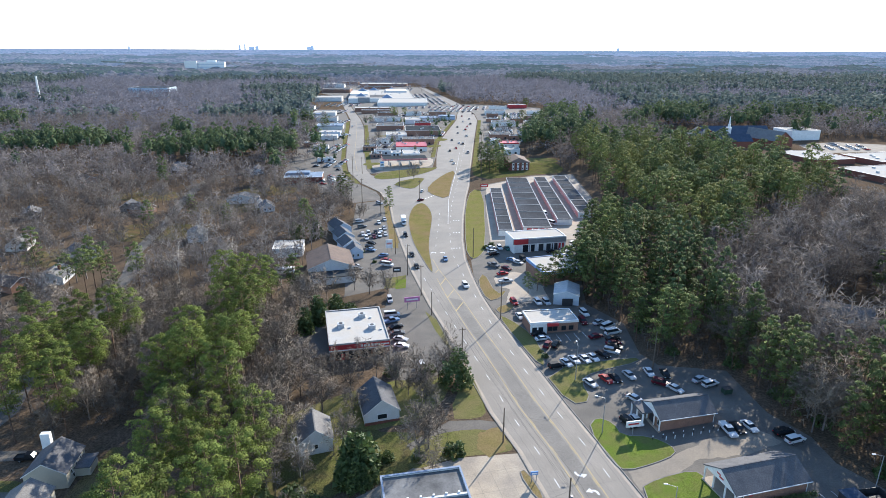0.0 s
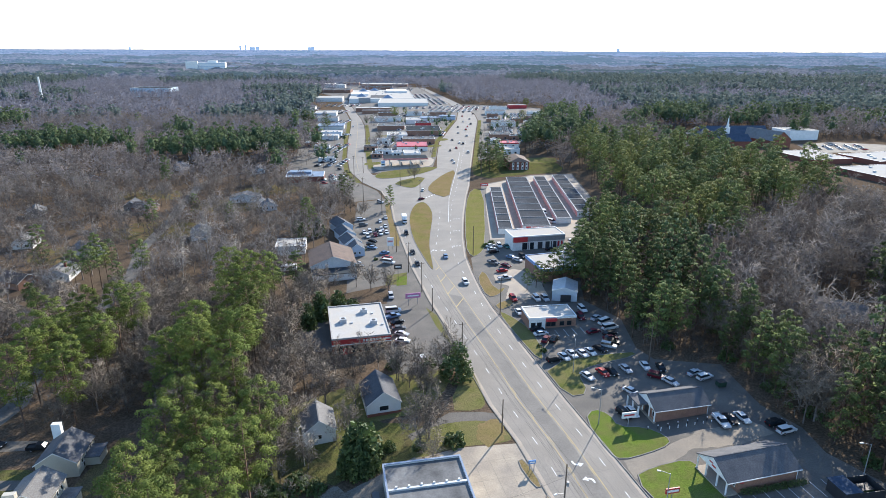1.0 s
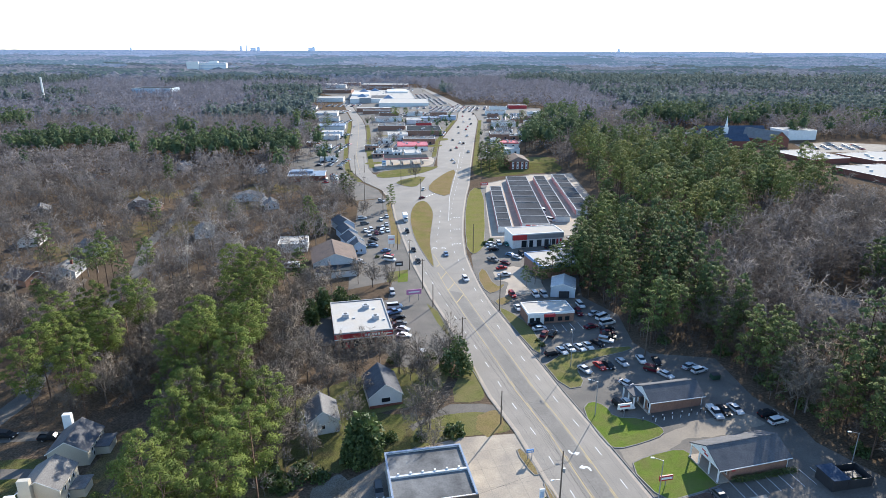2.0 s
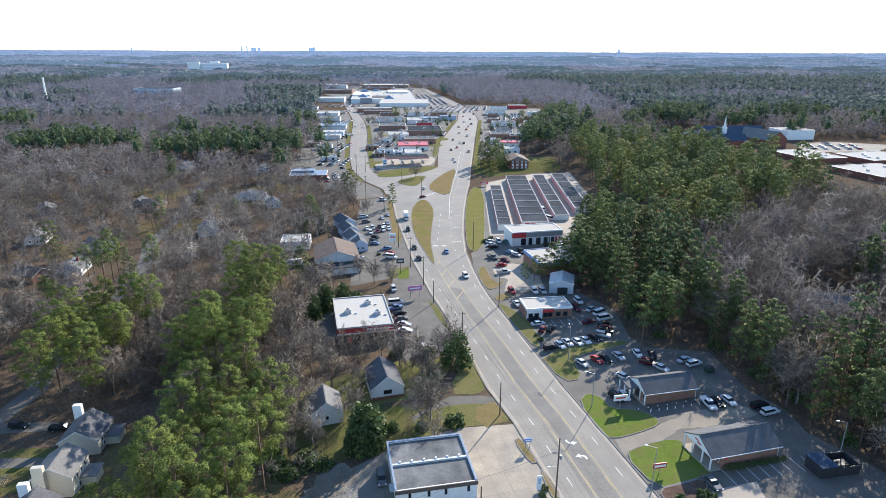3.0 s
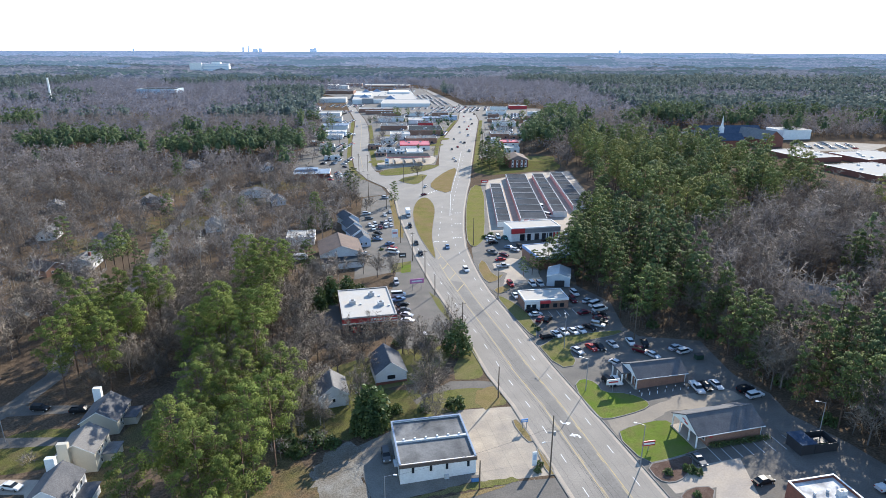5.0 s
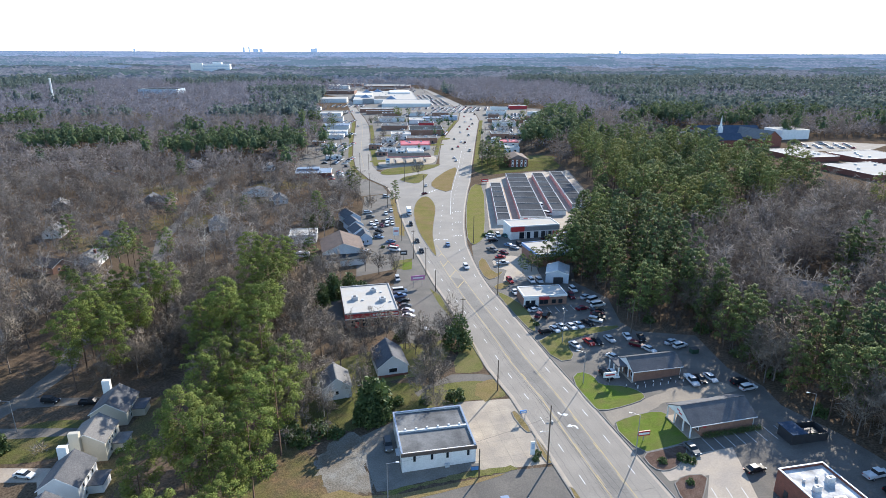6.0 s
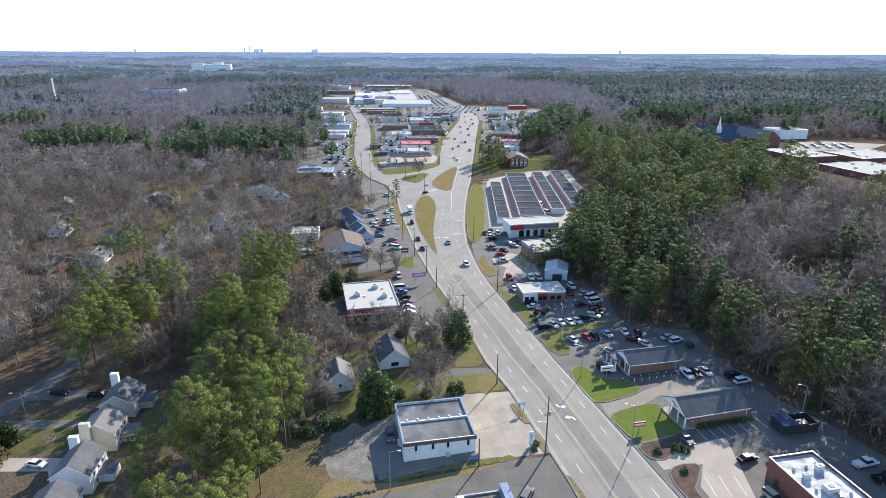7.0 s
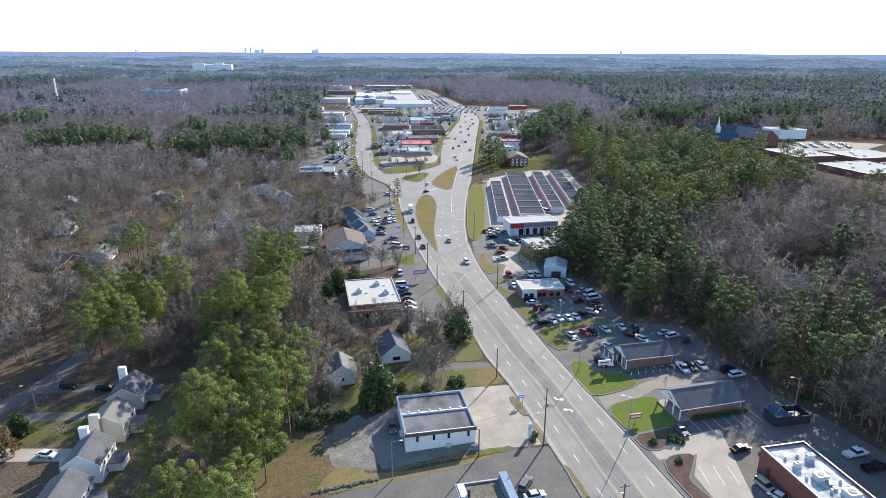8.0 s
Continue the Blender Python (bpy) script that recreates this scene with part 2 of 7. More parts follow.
M_BARK_PALE = surface("pale_bark", (0.46, 0.44, 0.40), (0.36, 0.33, 0.29), 2, 0.9, 0.2, 0.2, 0.2)
M_TWIG = surface("bare_twigs", (0.224, 0.198, 0.167), (0.180, 0.157, 0.133), 9, 0.95, 0.2, 1.0, 0, random_tint=0.2)

M_NEEDLE = surface("pine_needles", (0.095, 0.134, 0.029), (0.149, 0.176, 0.036), 5, 0.9, 0.35, 0.9, 0, random_tint=0.25, translucent=0.22)
# darker copy of the pine needles: shade of the backlit east wood painted in
M_NEEDLE_EAST = surface("shaded_pine_needles", (0.080, 0.113, 0.037), (0.111, 0.142, 0.043), 6, 0.9, 0.4, 1.2, 0, random_tint=0.3, translucent=0.15)

# tower facade paled and blued in its base colour to stand for haze
M_HAZED_TOWER = surface("hazed_tower_facade", (0.72, 0.77, 0.84), (0.64, 0.70, 0.78), 20, 0.8, 0.05, 4.0, 0)
M_TWIGS = [surface("grey_twigs", (0.182, 0.170, 0.165), (0.150, 0.139, 0.134), 9, 0.95, 0.2, 1.0, 0, translucent=0.3), surface("brown_twigs", (0.140, 0.124, 0.115), (0.114, 0.101, 0.092), 9, 0.95, 0.2, 1.0, 0, translucent=0.3), surface("pale_twigs", (0.262, 0.246, 0.238), (0.215, 0.201, 0.193), 9, 0.95, 0.2, 1.0, 0, translucent=0.3)]
# farther twigs get paler, bluer base colours: aerial haze put into the colour
M_TWIGS_MID = [surface("hazed_hardwood_grey", (0.216, 0.202, 0.203), (0.181, 0.169, 0.169), 14, 0.95, 0.2, 2.0, 0, translucent=0.4), surface("hazed_hardwood_brown", (0.171, 0.156, 0.152), (0.141, 0.128, 0.126), 14, 0.95, 0.2, 2.0, 0, translucent=0.4), surface("hazed_hardwood_pale", (0.279, 0.263, 0.266), (0.237, 0.223, 0.224), 14, 0.95, 0.2, 2.0, 0, translucent=0.4)]
M_TWIGS_HAZED = [surface("hazed_grey_twigs", (0.215, 0.223, 0.271), (0.189, 0.196, 0.239), 25, 0.95, 0.2, 3.0, 0, translucent=0.5), surface("hazed_brown_twigs", (0.200, 0.201, 0.239), (0.173, 0.176, 0.210), 25, 0.95, 0.2, 3.0, 0, translucent=0.5), surface("hazed_pale_twigs", (0.236, 0.244, 0.294), (0.208, 0.215, 0.260), 25, 0.95, 0.2, 3.0, 0, translucent=0.5)]
M_NEEDLES = [surface("pine_needles_green", (0.103, 0.142, 0.045), (0.146, 0.176, 0.055), 6, 0.9, 0.35, 1.2, 0, translucent=0.2), surface("pine_needles_dark", (0.071, 0.107, 0.045), (0.101, 0.136, 0.053), 6, 0.9, 0.35, 1.2, 0, translucent=0.2), surface("pine_needles_olive", (0.125, 0.148, 0.045), (0.168, 0.182, 0.055), 6, 0.9, 0.35, 1.2, 0, translucent=0.2)]
# needle colours of distant pines, with the blue of haze mixed in
M_NEEDLES_MID = [surface("hazed_mid_needles_green", (0.094, 0.138, 0.067), (0.127, 0.166, 0.072), 8, 0.9, 0.3, 1.6, 0, translucent=0.35), surface("hazed_mid_needles_dark", (0.072, 0.110, 0.061), (0.099, 0.138, 0.068), 8, 0.9, 0.3, 1.6, 0, translucent=0.35)]
M_NEEDLES_HAZED = [surface("hazed_needles_green", (0.130, 0.170, 0.157), (0.157, 0.194, 0.170), 9, 0.9, 0.2, 3.0, 0, translucent=0.45), surface("hazed_needles_dark", (0.113, 0.151, 0.144), (0.135, 0.170, 0.157), 9, 0.9, 0.2, 3.0, 0, translucent=0.45)]
M_LEAF = surface("evergreen_leaves", (0.06, 0.095, 0.028), (0.095, 0.128, 0.038), 2, 0.7, 0.3, 0.5, 0, translucent=0.2)
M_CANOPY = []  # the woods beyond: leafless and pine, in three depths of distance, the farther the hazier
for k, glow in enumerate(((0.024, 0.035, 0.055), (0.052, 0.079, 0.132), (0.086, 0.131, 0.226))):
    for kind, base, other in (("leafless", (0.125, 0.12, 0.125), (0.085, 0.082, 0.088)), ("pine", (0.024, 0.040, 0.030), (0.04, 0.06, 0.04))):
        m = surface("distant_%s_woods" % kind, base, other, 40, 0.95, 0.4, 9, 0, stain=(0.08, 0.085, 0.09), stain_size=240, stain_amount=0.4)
        # the haze is added as bluish emission of the woods themselves
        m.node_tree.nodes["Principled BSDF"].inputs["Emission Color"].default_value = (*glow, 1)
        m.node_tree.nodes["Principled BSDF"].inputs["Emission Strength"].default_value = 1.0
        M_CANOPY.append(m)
PAINT = {k: glossy("car_paint_" + k, c, 0.4, 0.0, 0.0, 0.12) for k, c in dict(
    white=(0.62, 0.62, 0.61), silver=(0.45, 0.46, 0.47), black=(0.015, 0.016, 0.018), grey=(0.13, 0.135, 0.14), red=(0.35, 0.03, 0.03),
    maroon=(0.11, 0.015, 0.025), blue=(0.16, 0.24, 0.36), green=(0.03, 0.13, 0.12), beige=(0.38, 0.34, 0.27)).items()}


# ---- ground, roads, lots ----
def sheet(name, outline, lift, material, kind="structure", thick=0.0, label="", parent=None, category=""):
    """A level patch that follows the ground, lift metres above it; with thick, its rim goes down that far."""
    from_tess = [Vector((x, y, 0)) for x, y in outline]
    bm = bmesh.new()
    vs = [bm.verts.new(p) for p in from_tess]
    for i, j, k in tessellate_polygon([from_tess]):
        a, b, c = from_tess[i], from_tess[j], from_tess[k]
        if (b - a).cross(c - a).z < 0:
            j, k = k, j
        bm.faces.new((vs[i], vs[j], vs[k]))
    for x in (-150.0, 110.0):
        bmesh.ops.bisect_plane(bm, geom=bm.verts[:] + bm.edges[:] + bm.faces[:], plane_co=(x, 0, 0), plane_no=(1, 0, 0))
    if thick:
        rim = [e for e in bm.edges if e.is_boundary]
        low = bmesh.ops.extrude_edge_only(bm, edges=rim)["geom"]
        for v in low:
            if isinstance(v, bmesh.types.BMVert):
                v.co.z -= thick
    for v in bm.verts:
        v.co.z += gz(v.co.x) + lift
    bm.normal_update()
    me = bpy.data.meshes.new(name)
    bm.to_mesh(me)
    bm.free()
    finish(me, material)
    ob = new(name, me)
    ob.parent = parent
    return tagged(ob, label, category, "", kind)


def kerb(points, parent=None, closed=True, wide=0.22, high=0.15):
    """A kerb along a line of points, a real step above the road."""
    bm = bmesh.new()
    n = len(points)
    ring = []
    for k, (x, y) in enumerate(points):
        a = Vector(points[k - 1] if closed or k else points[k])
        b = Vector(points[(k + 1) % n] if closed or k < n - 1 else points[k])
        d = (b - a).normalized()
        side = Vector((-d.y, d.x)) * wide / 2
        ring.append([bm.verts.new((x + s * side.x, y + s * side.y, gz(x) + z)) for s, z in ((-1, 0), (-1, high), (1, high), (1, 0))])
    for k in range(n if closed else n - 1):
        p, q = ring[k], ring[(k + 1) % n]
        for j in range(3):
            bm.faces.new((p[j], q[j], q[j + 1], p[j + 1]))
    ob = new("kerb", mesh_of("kerb", bm, M_KERB))
    ob.parent = parent
    return tagged(ob, "" if parent else "pale concrete kerb along the road edge", "kerb" if not parent else "", "", "structure" if not parent else "")


def round_off(pts, steps=3):
    """Corner cutting, so that outlines curve."""
    for _ in range(steps):
        out = []
        for a, b in zip(pts, pts[1:] + pts[:1]):
            out += [(a[0] * 0.75 + b[0] * 0.25, a[1] * 0.75 + b[1] * 0.25), (a[0] * 0.25 + b[0] * 0.75, a[1] * 0.25 + b[1] * 0.75)]
        pts = out
    return pts


# the ground reaches the horizon
bm = bmesh.new()
xs = [-5200, -2600, -1200, -600, -300, -150, -75, 0, 60, 110, 220, 450, 900, 1800, 3000, 5200]
ys = [-400, -120, 0, 120, 260, 420, 700, 1100, 1700, 2600, 3600, 4950]
grid = [[bm.verts.new((x, y, gz(x))) for x in xs] for y in ys]
for j in range(len(ys) - 1):
    for i in range(len(xs) - 1):
        bm.faces.new((grid[j][i], grid[j][i + 1], grid[j + 1][i + 1], grid[j + 1][i]))
me = bpy.data.meshes.new("ground")
bm.to_mesh(me)
bm.free()
finish(me, M_SOIL)
ground = tagged(new("ground", me), "brown leaf litter and dry winter grass", "ground", "", "structure")

ROAD_WEST = [(58, -60), (27.9, 70), (17.0, 114.5), (11.8, 130), (6, 154.5), (1.2, 175.4), (-4.8, 197.3), (-12.7, 232), (-19.6, 270), (-26.5, 310), (-30.5, 341), (-40, 378), (-55, 405.7),
             (-69.6, 447), (-81.2, 510), (-95.4, 610), (-109.6, 727), (-121, 807), (-150, 950), (-190, 1150)]
FORK = [(-178, 1150), (-138, 950), (-108, 807), (-95.8, 740), (-83.2, 648), (-70.4, 537), (-58.1, 456), (-52, 434), (-44, 421), (-20, 432), (-5, 452), (-5.5, 500), (-4, 583), (3.3, 650), (16, 762), (20, 860), (10, 990), (-56, 1445)]
ROAD_EAST = [(-44, 1430), (26.8, 978), (40.6, 821), (41, 755), (29.9, 595), (19.7, 439), (16.8, 387), (13.9, 356), (11.3, 317), (10.3, 295), (9.6, 272), (9.9, 245), (11.7, 226), (14.2, 206),
             (17.2, 190), (21.8, 171), (27.4, 148), (31.2, 132), (37.9, 106.7), (81, -60)]
road = sheet("road", ROAD_WEST + FORK + ROAD_EAST, 0.02, M_ROAD, label="worn grey asphalt of a five-lane road that forks", category="road")
def gutter(points, near, far):
    sheet("gutter", [(x + near, y) for x, y in points] + [(x + far, y) for x, y in points[::-1]], 0.026, M_CONC, label="pale concrete gutter along the road", category="gutter")


gutter(ROAD_WEST[:12], 0.1, 0.95)
gutter(ROAD_EAST[4:], -0.85, -0.05)
kerb([(x - 0.15, y) for x, y in ROAD_WEST[:-3]], None, False)
kerb([(x + 0.15, y) for x, y in ROAD_EAST[3:]], None, False)

def ragged(pts, amp, seed, step=1.6):
    """An outline with worn, uneven edges."""
    rnd, out = random.Random(seed), []
    for (ax, ay), (bx, by) in zip(pts, pts[1:] + pts[:1]):
        n = max(1, int(math.dist((ax, ay), (bx, by)) / step))
        for k in range(n):
            out.append((ax + (bx - ax) * k / n + rnd.uniform(-amp, amp), ay + (by - ay) * k / n + rnd.uniform(-amp, amp)))
    return out


def island(name, outline, material, label, rounded=2, lift=0.14):
    pts = round_off(outline, rounded) if rounded else outline
    ob = sheet(name, pts, lift, material, label=label, category="grass island" if material is not M_MULCH else "planting bed")
    kerb(pts, ob)
    return ob


island("median", [(-3.6, 226), (-9.2, 249), (-13.8, 270), (-17.4, 298), (-18.4, 322), (-16, 343), (-10.5, 346), (-5.4, 320), (-6.2, 287), (-6.4, 261), (-4.6, 240)], M_MEDIAN, "teardrop median of dormant yellow-green grass with a kerb", 2)
island("median", [(3.4, 352), (-9.5, 370), (-10, 391), (0.3, 428), (9.6, 444), (4.9, 388)], M_DRY, "triangular median of dry brown grass between two lanes", 1)
island("median", [(-36, 403), (-11.6, 424), (-16.5, 388), (-22.5, 383.5)], M_GRASS, "small triangular island of winter grass", 1)
island("verge", [(-50, 429), (-44, 445), (-3.9, 458), (-5.9, 446), (-17.6, 428), (-32.8, 418), (-46, 417)], M_GRASS, "grass verge in front of a petrol station", 1)
island("verge", [(10.1, 259), (12.5, 335), (17.9, 378), (25.2, 371), (19.2, 258), (15.6, 247), (12.2, 244)], M_VERGE, "long sloping grass verge beside the storage yard", 1)

# car parks and yards
sheet("parking_lot", [(14.4, 206), (21.9, 171), (27.6, 148), (31.4, 132), (38.1, 106.5), (48, 68), (78, -50), (120, 20), (96, 80), (90, 96), (83, 108), (83, 117), (78, 127), (77, 147), (60, 151), (57, 158), (58, 178), (49.5, 194), (53, 218), (58, 247), (62, 268), (86, 325), (89, 415), (60, 414), (25, 388), (24, 380), (20, 300), (18.5, 255), (12, 243), (12.2, 226)], 0.012, M_LOT,
      label="grey asphalt car parks along the east side of the road", category="parking lot")
sheet("parking_lot", [(-20, 215), (-36, 207), (-41, 246), (-51, 349), (-34, 356), (-30.8, 341), (-26.8, 310), (-19.9, 270), (-13, 232), (-5.1, 197), (1.0, 175.4), (4.5, 160), (1, 150), (-6, 146), (-13, 147), (-20, 163), (-46, 160), (-42, 129), (-48, 136), (-50, 166), (-42, 190), (-20, 196)], 0.012, M_LOT,
      label="asphalt car parks along the west side of the road", category="parking lot")
sheet("parking_lot", [(24.2, 87), (14.8, 86), (-15, 76), (-26, 71), (-32, 50), (-32, -40), (52, -40), (45, -5), (27.8, 70)], 0.012, M_LOT, label="patched asphalt yard beside the road", category="parking lot")
apron = sheet("concrete_apron", [(3.9, 113), (16.8, 114), (20.8, 98.5), (23.6, 88), (15.2, 86.8), (8.4, 85.8), (6.2, 88), (2, 100), (-4, 110)], 0.016, M_APRON, label="pale stained concrete forecourt with joints", category="forecourt")
sheet("parking_lot", ragged([(-19.5, 99.5), (-14.2, 103.5), (-5, 111), (5, 92), (8, 86.4), (5.5, 86.2), (-3.6, 83), (-10.9, 80.7), (-14, 80.1), (-18.3, 92)], 0.12, 6), 0.018, M_PAD, label="cracked grey asphalt pad round a white building", category="parking lot")
GRAVEL_YARD = [(-28.6, 90), (-26.8, 97.8), (-22.4, 100.6), (-18.9, 99.4), (-18.2, 91.8), (-14.4, 80.6), (-18.1, 78.9), (-23.1, 79.4), (-26.4, 84.7)]
sheet("concrete_apron", ragged([(39.3, 106.9), (50.5, 112.2), (60.6, 117.5), (72.5, 120.7), (75.8, 115.7), (66.7, 111.5), (55.3, 110.3), (44.6, 103.3), (39.6, 100.8)], 0.35, 21, 1.4), 0.02, M_DRIVE, label="pale concrete driveway between two lawns", category="driveway")
sheet("concrete_apron", [(45.6, 84.6), (55, 90), (64, 92), (60, 62), (56, 50), (52, 76), (55.2, 83), (46.4, 81.4)], 0.018, M_CONC, label="pale concrete driveway and parking bays", category="driveway")
sheet("driveway", [(15.0, 125.6), (9.3, 127), (1.7, 127), (-8, 118), (-7, 116), (1, 122), (9, 123), (14.9, 121)], 0.022, M_LOT, label="narrow grey driveway to a house", category="driveway")
sheet("parking_lot", [(-62, 455), (-52, 438), (-8, 456), (-6, 500), (-5, 583), (2, 650), (15, 762), (19, 860), (9, 990), (-57, 1440), (-130, 1600), (-270, 1600), (-255, 1300), (-176, 1150), (-137, 950), (-107, 807), (-95, 740), (-82.5, 648), (-70, 537)], 0.011, M_LOT, label="asphalt car parks between the two branches of the road", category="parking lot")
sheet("parking_lot", [(31, 595), (42, 755), (41.5, 821), (28, 978), (45, 972), (138, 890), (130, 820), (85, 640), (60, 500), (45, 480), (24, 480)], 0.011, M_LOT, label="asphalt car parks beside the east branch", category="parking lot")
sheet("parking_lot", [(-72, 447), (-84, 510), (-98, 610), (-112, 727), (-123, 807), (-152, 950), (-230, 950), (-170, 760), (-140, 600), (-120, 450), (-86, 410), (-80, 386), (-64, 374), (-53, 351), (-36.5, 357), (-42.5, 379), (-58, 406)], 0.011, M_LOT, label="asphalt car parks beside the west branch", category="parking lot")
lane = [(-130, 40), (-124, 90), (-117, 108), (-113, 122), (-112, 136), (-118, 152), (-120, 180), (-130, 236), (-142, 268), (-150, 320), (-159, 357), (-165, 392), (-168, 424), (-162, 447), (-146, 460), (-118, 468)]
sheet("lane", [(x - 3, y) for x, y in lane] + [(x + 3, y) for x, y in lane[::-1]], 0.034, M_LOT, label="narrow residential street shaded by trees", category="road")
for yy in (115, 101):
    sheet("driveway", [(-112, yy), (-90, yy + 1.5), (-90, yy + 4.5), (-112, yy + 5)], 0.024, M_LOT, label="short asphalt driveway beside a house", category="driveway")
sheet("driveway", [(-110, 86), (-88, 85.5), (-85, 81), (-82, 81), (-84, 90), (-110, 91)], 0.024, M_CONC, label="bright concrete driveway beside a house", category="driveway")

sheet("concrete_apron", [(22, 268), (62, 268), (66, 276), (85, 326), (88, 412), (60, 411), (28, 388), (24, 330)], 0.024, M_CONC, label="pale concrete ground between storage rows", category="yard")
sheet("concrete_apron", ragged([(22.5, 197), (38, 199), (37, 213), (25, 211)], 0.3, 8), 0.024, M_CONC, label="pale concrete forecourt in front of a shop", category="forecourt")

# verges along the branches of the road
def verge(points, near, far, material=M_GRASS):
    sheet("verge", [(x + near, y) for x, y in points] + [(x + far, y) for x, y in points[::-1]], 0.05, material, label="narrow strip of winter grass along the road", category="verge")


verge(ROAD_WEST[12:16], -1.0, -4.5)
verge(ROAD_WEST[15:18], -1.0, -5.0)
verge(FORK[3:7], 1.0, 5.0)
verge(FORK[11:15], -1.2, -5.0)
verge(ROAD_EAST[3:6], 1.2, 5.0)
verge(ROAD_WEST[8:11], -0.6, -3.4, M_DRY)
for x, y, w, d in ((-56, 478, 7, 6), (-10, 560, 8, 6), (-2, 600, 6, 8), (-66, 545, 5, 12), (-8, 690, 6, 9), (-60, 640, 12, 4), (-20, 690, 20, 3), (46, 520, 8, 14), (72, 470, 16, 12)):
    sheet("lawn", round_off([(x - w, y - d), (x + w, y - d), (x + w, y + d), (x - w, y + d)], 1), 0.04, M_GRASS, label="small grass patch between car parks", category="lawn")

sheet("gravel_yard", ragged(GRAVEL_YARD, 0.9, 3, 0.8), 0.02, M_GRAVEL, label="bare gravel yard with tyre marks", category="gravel")

# lawns
LAWNS = [
    ("east lawn", [(27.6, 150), (32.0, 132.6), (37.8, 134), (37, 144.3), (41.8, 148.2), (56, 153.3), (54.7, 156.1)], M_GRASS),
    ("sign lawn", [(34.2, 122.6), (37.2, 127), (40.6, 124.4), (41.2, 119.4), (47.5, 118.8), (51.2, 115.2), (51.0, 112.2), (45.2, 109.3), (38.8, 107.2), (36.8, 109.4)], M_GREEN),
    ("corner lawn", [(39.6, 101.6), (44.5, 104.6), (52.6, 107), (54.4, 104.4), (57.4, 98), (56.9, 95.3), (53.7, 93.8), (48.6, 92.0), (43.4, 90.6)], M_GREEN),
    ("dealer verge", [(18.6, 187), (22, 184), (28, 172), (29.5, 159), (28.2, 150), (22.5, 170)], M_GRASS),
    ("dealer verge", [(13.2, 217.4), (16.4, 228.6), (19.5, 205), (24, 209.2), (20.6, 201.3), (16, 199)], M_DRY),
    ("dealer verge", [(17.9, 193.2), (25.9, 197.6), (24.2, 191.4), (19.6, 187.5)], M_DRY),
]
for what, outline, material in LAWNS:
    island("lawn", outline, material, "kerbed patch of short green grass beside a car park" if material is M_GREEN else "kerbed patch of dormant grass beside a car park", 1)
island("planting_bed", [(43.3, 90.3), (48.7, 91.7), (53.6, 93.4), (53.6, 90.6), (50.0, 86.0), (46.8, 84.4), (44.2, 85.4)], M_MULCH, "brown mulch bed with low shrubs", 1)
island("planting_bed", [(46.4, 79.7), (49.6, 83.0), (55.0, 83.2), (52.4, 78.2), (50.2, 74.7), (52.6, 69.6), (56, 60), (52, 60), (48.8, 69.7)], M_MULCH, "reddish mulch bed between driveway and road", 1)
for pts in ([(16.2, 107.5), (17.8, 108.5), (20.6, 99.5), (19.0, 99.2)], [(20.6, 97.0), (21.8, 96.2), (23.8, 88.0), (22.0, 87.6)], [(25.2, 80.5), (26.8, 79.6), (31.2, 60), (29.4, 60)]):
    island("planting_bed", pts, M_DRY, "narrow kerbed strip of dry grass beside the road", 1)
sheet("lawn", round_off([(-6, 121), (11.0, 124.4), (16.0, 117.4), (15.6, 114.4), (3, 113.4), (-8, 108)], 2), 0.03, M_GRASS, label="patchy lawn in front of a house", category="lawn")
sheet("lawn", round_off([(1, 128), (7.4, 152), (11.4, 131), (9, 127.5)], 1), 0.03, M_GRASS, label="grass strip between driveway and road", category="lawn")
sheet("lawn", round_off([(-42, 108), (-18, 124), (-2, 128), (4, 150), (-18, 146), (-44, 128)], 2), 0.008, M_GRASS, label="shaded lawn round a white house", category="lawn")
sheet("lawn", ragged([(-46, 70), (-27, 73), (-20, 82), (-34, 97), (-46, 100)], 0.9, 4), 0.01, M_ROUGH, label="rough grass slope beside a gravel yard", category="lawn")
sheet("lawn", round_off([(-24, 82), (-14, 78), (7, 83.6), (15, 85.6), (3, 80.5), (-14, 75.4), (-28, 72)], 1), 0.03, M_DRY, label="dry grass bank between two yards", category="lawn")
sheet("lawn", ragged([(5.5, 86.0), (14.3, 87.4), (15.9, 86.3), (11.5, 85.0), (0, 82.8), (-6, 81.2), (-11, 79), (-13.4, 80.0), (-3.6, 82.8)], 0.25, 9, 0.9), 0.045, M_GRASS, label="narrow uneven grass bank between two yards", category="lawn")
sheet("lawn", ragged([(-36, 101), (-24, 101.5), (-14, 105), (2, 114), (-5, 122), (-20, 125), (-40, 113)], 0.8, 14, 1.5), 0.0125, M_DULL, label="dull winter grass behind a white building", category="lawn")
sheet("dirt_patch", ragged([(8.9, 122.0), (13, 123.8), (15.1, 120.6), (14.2, 115), (10.2, 113.2), (7.6, 117)], 0.5, 12, 0.9), 0.045, M_DRY, label="bare straw-coloured dirt on a lawn", category="dirt")
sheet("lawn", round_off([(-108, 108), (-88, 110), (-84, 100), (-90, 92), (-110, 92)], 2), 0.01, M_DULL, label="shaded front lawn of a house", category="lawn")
sheet("lawn", round_off([(-78, 60), (-68, 62), (-72, 120), (-78, 120)], 1), 0.01, M_ROUGH, label="narrow green back garden behind the houses", category="lawn")
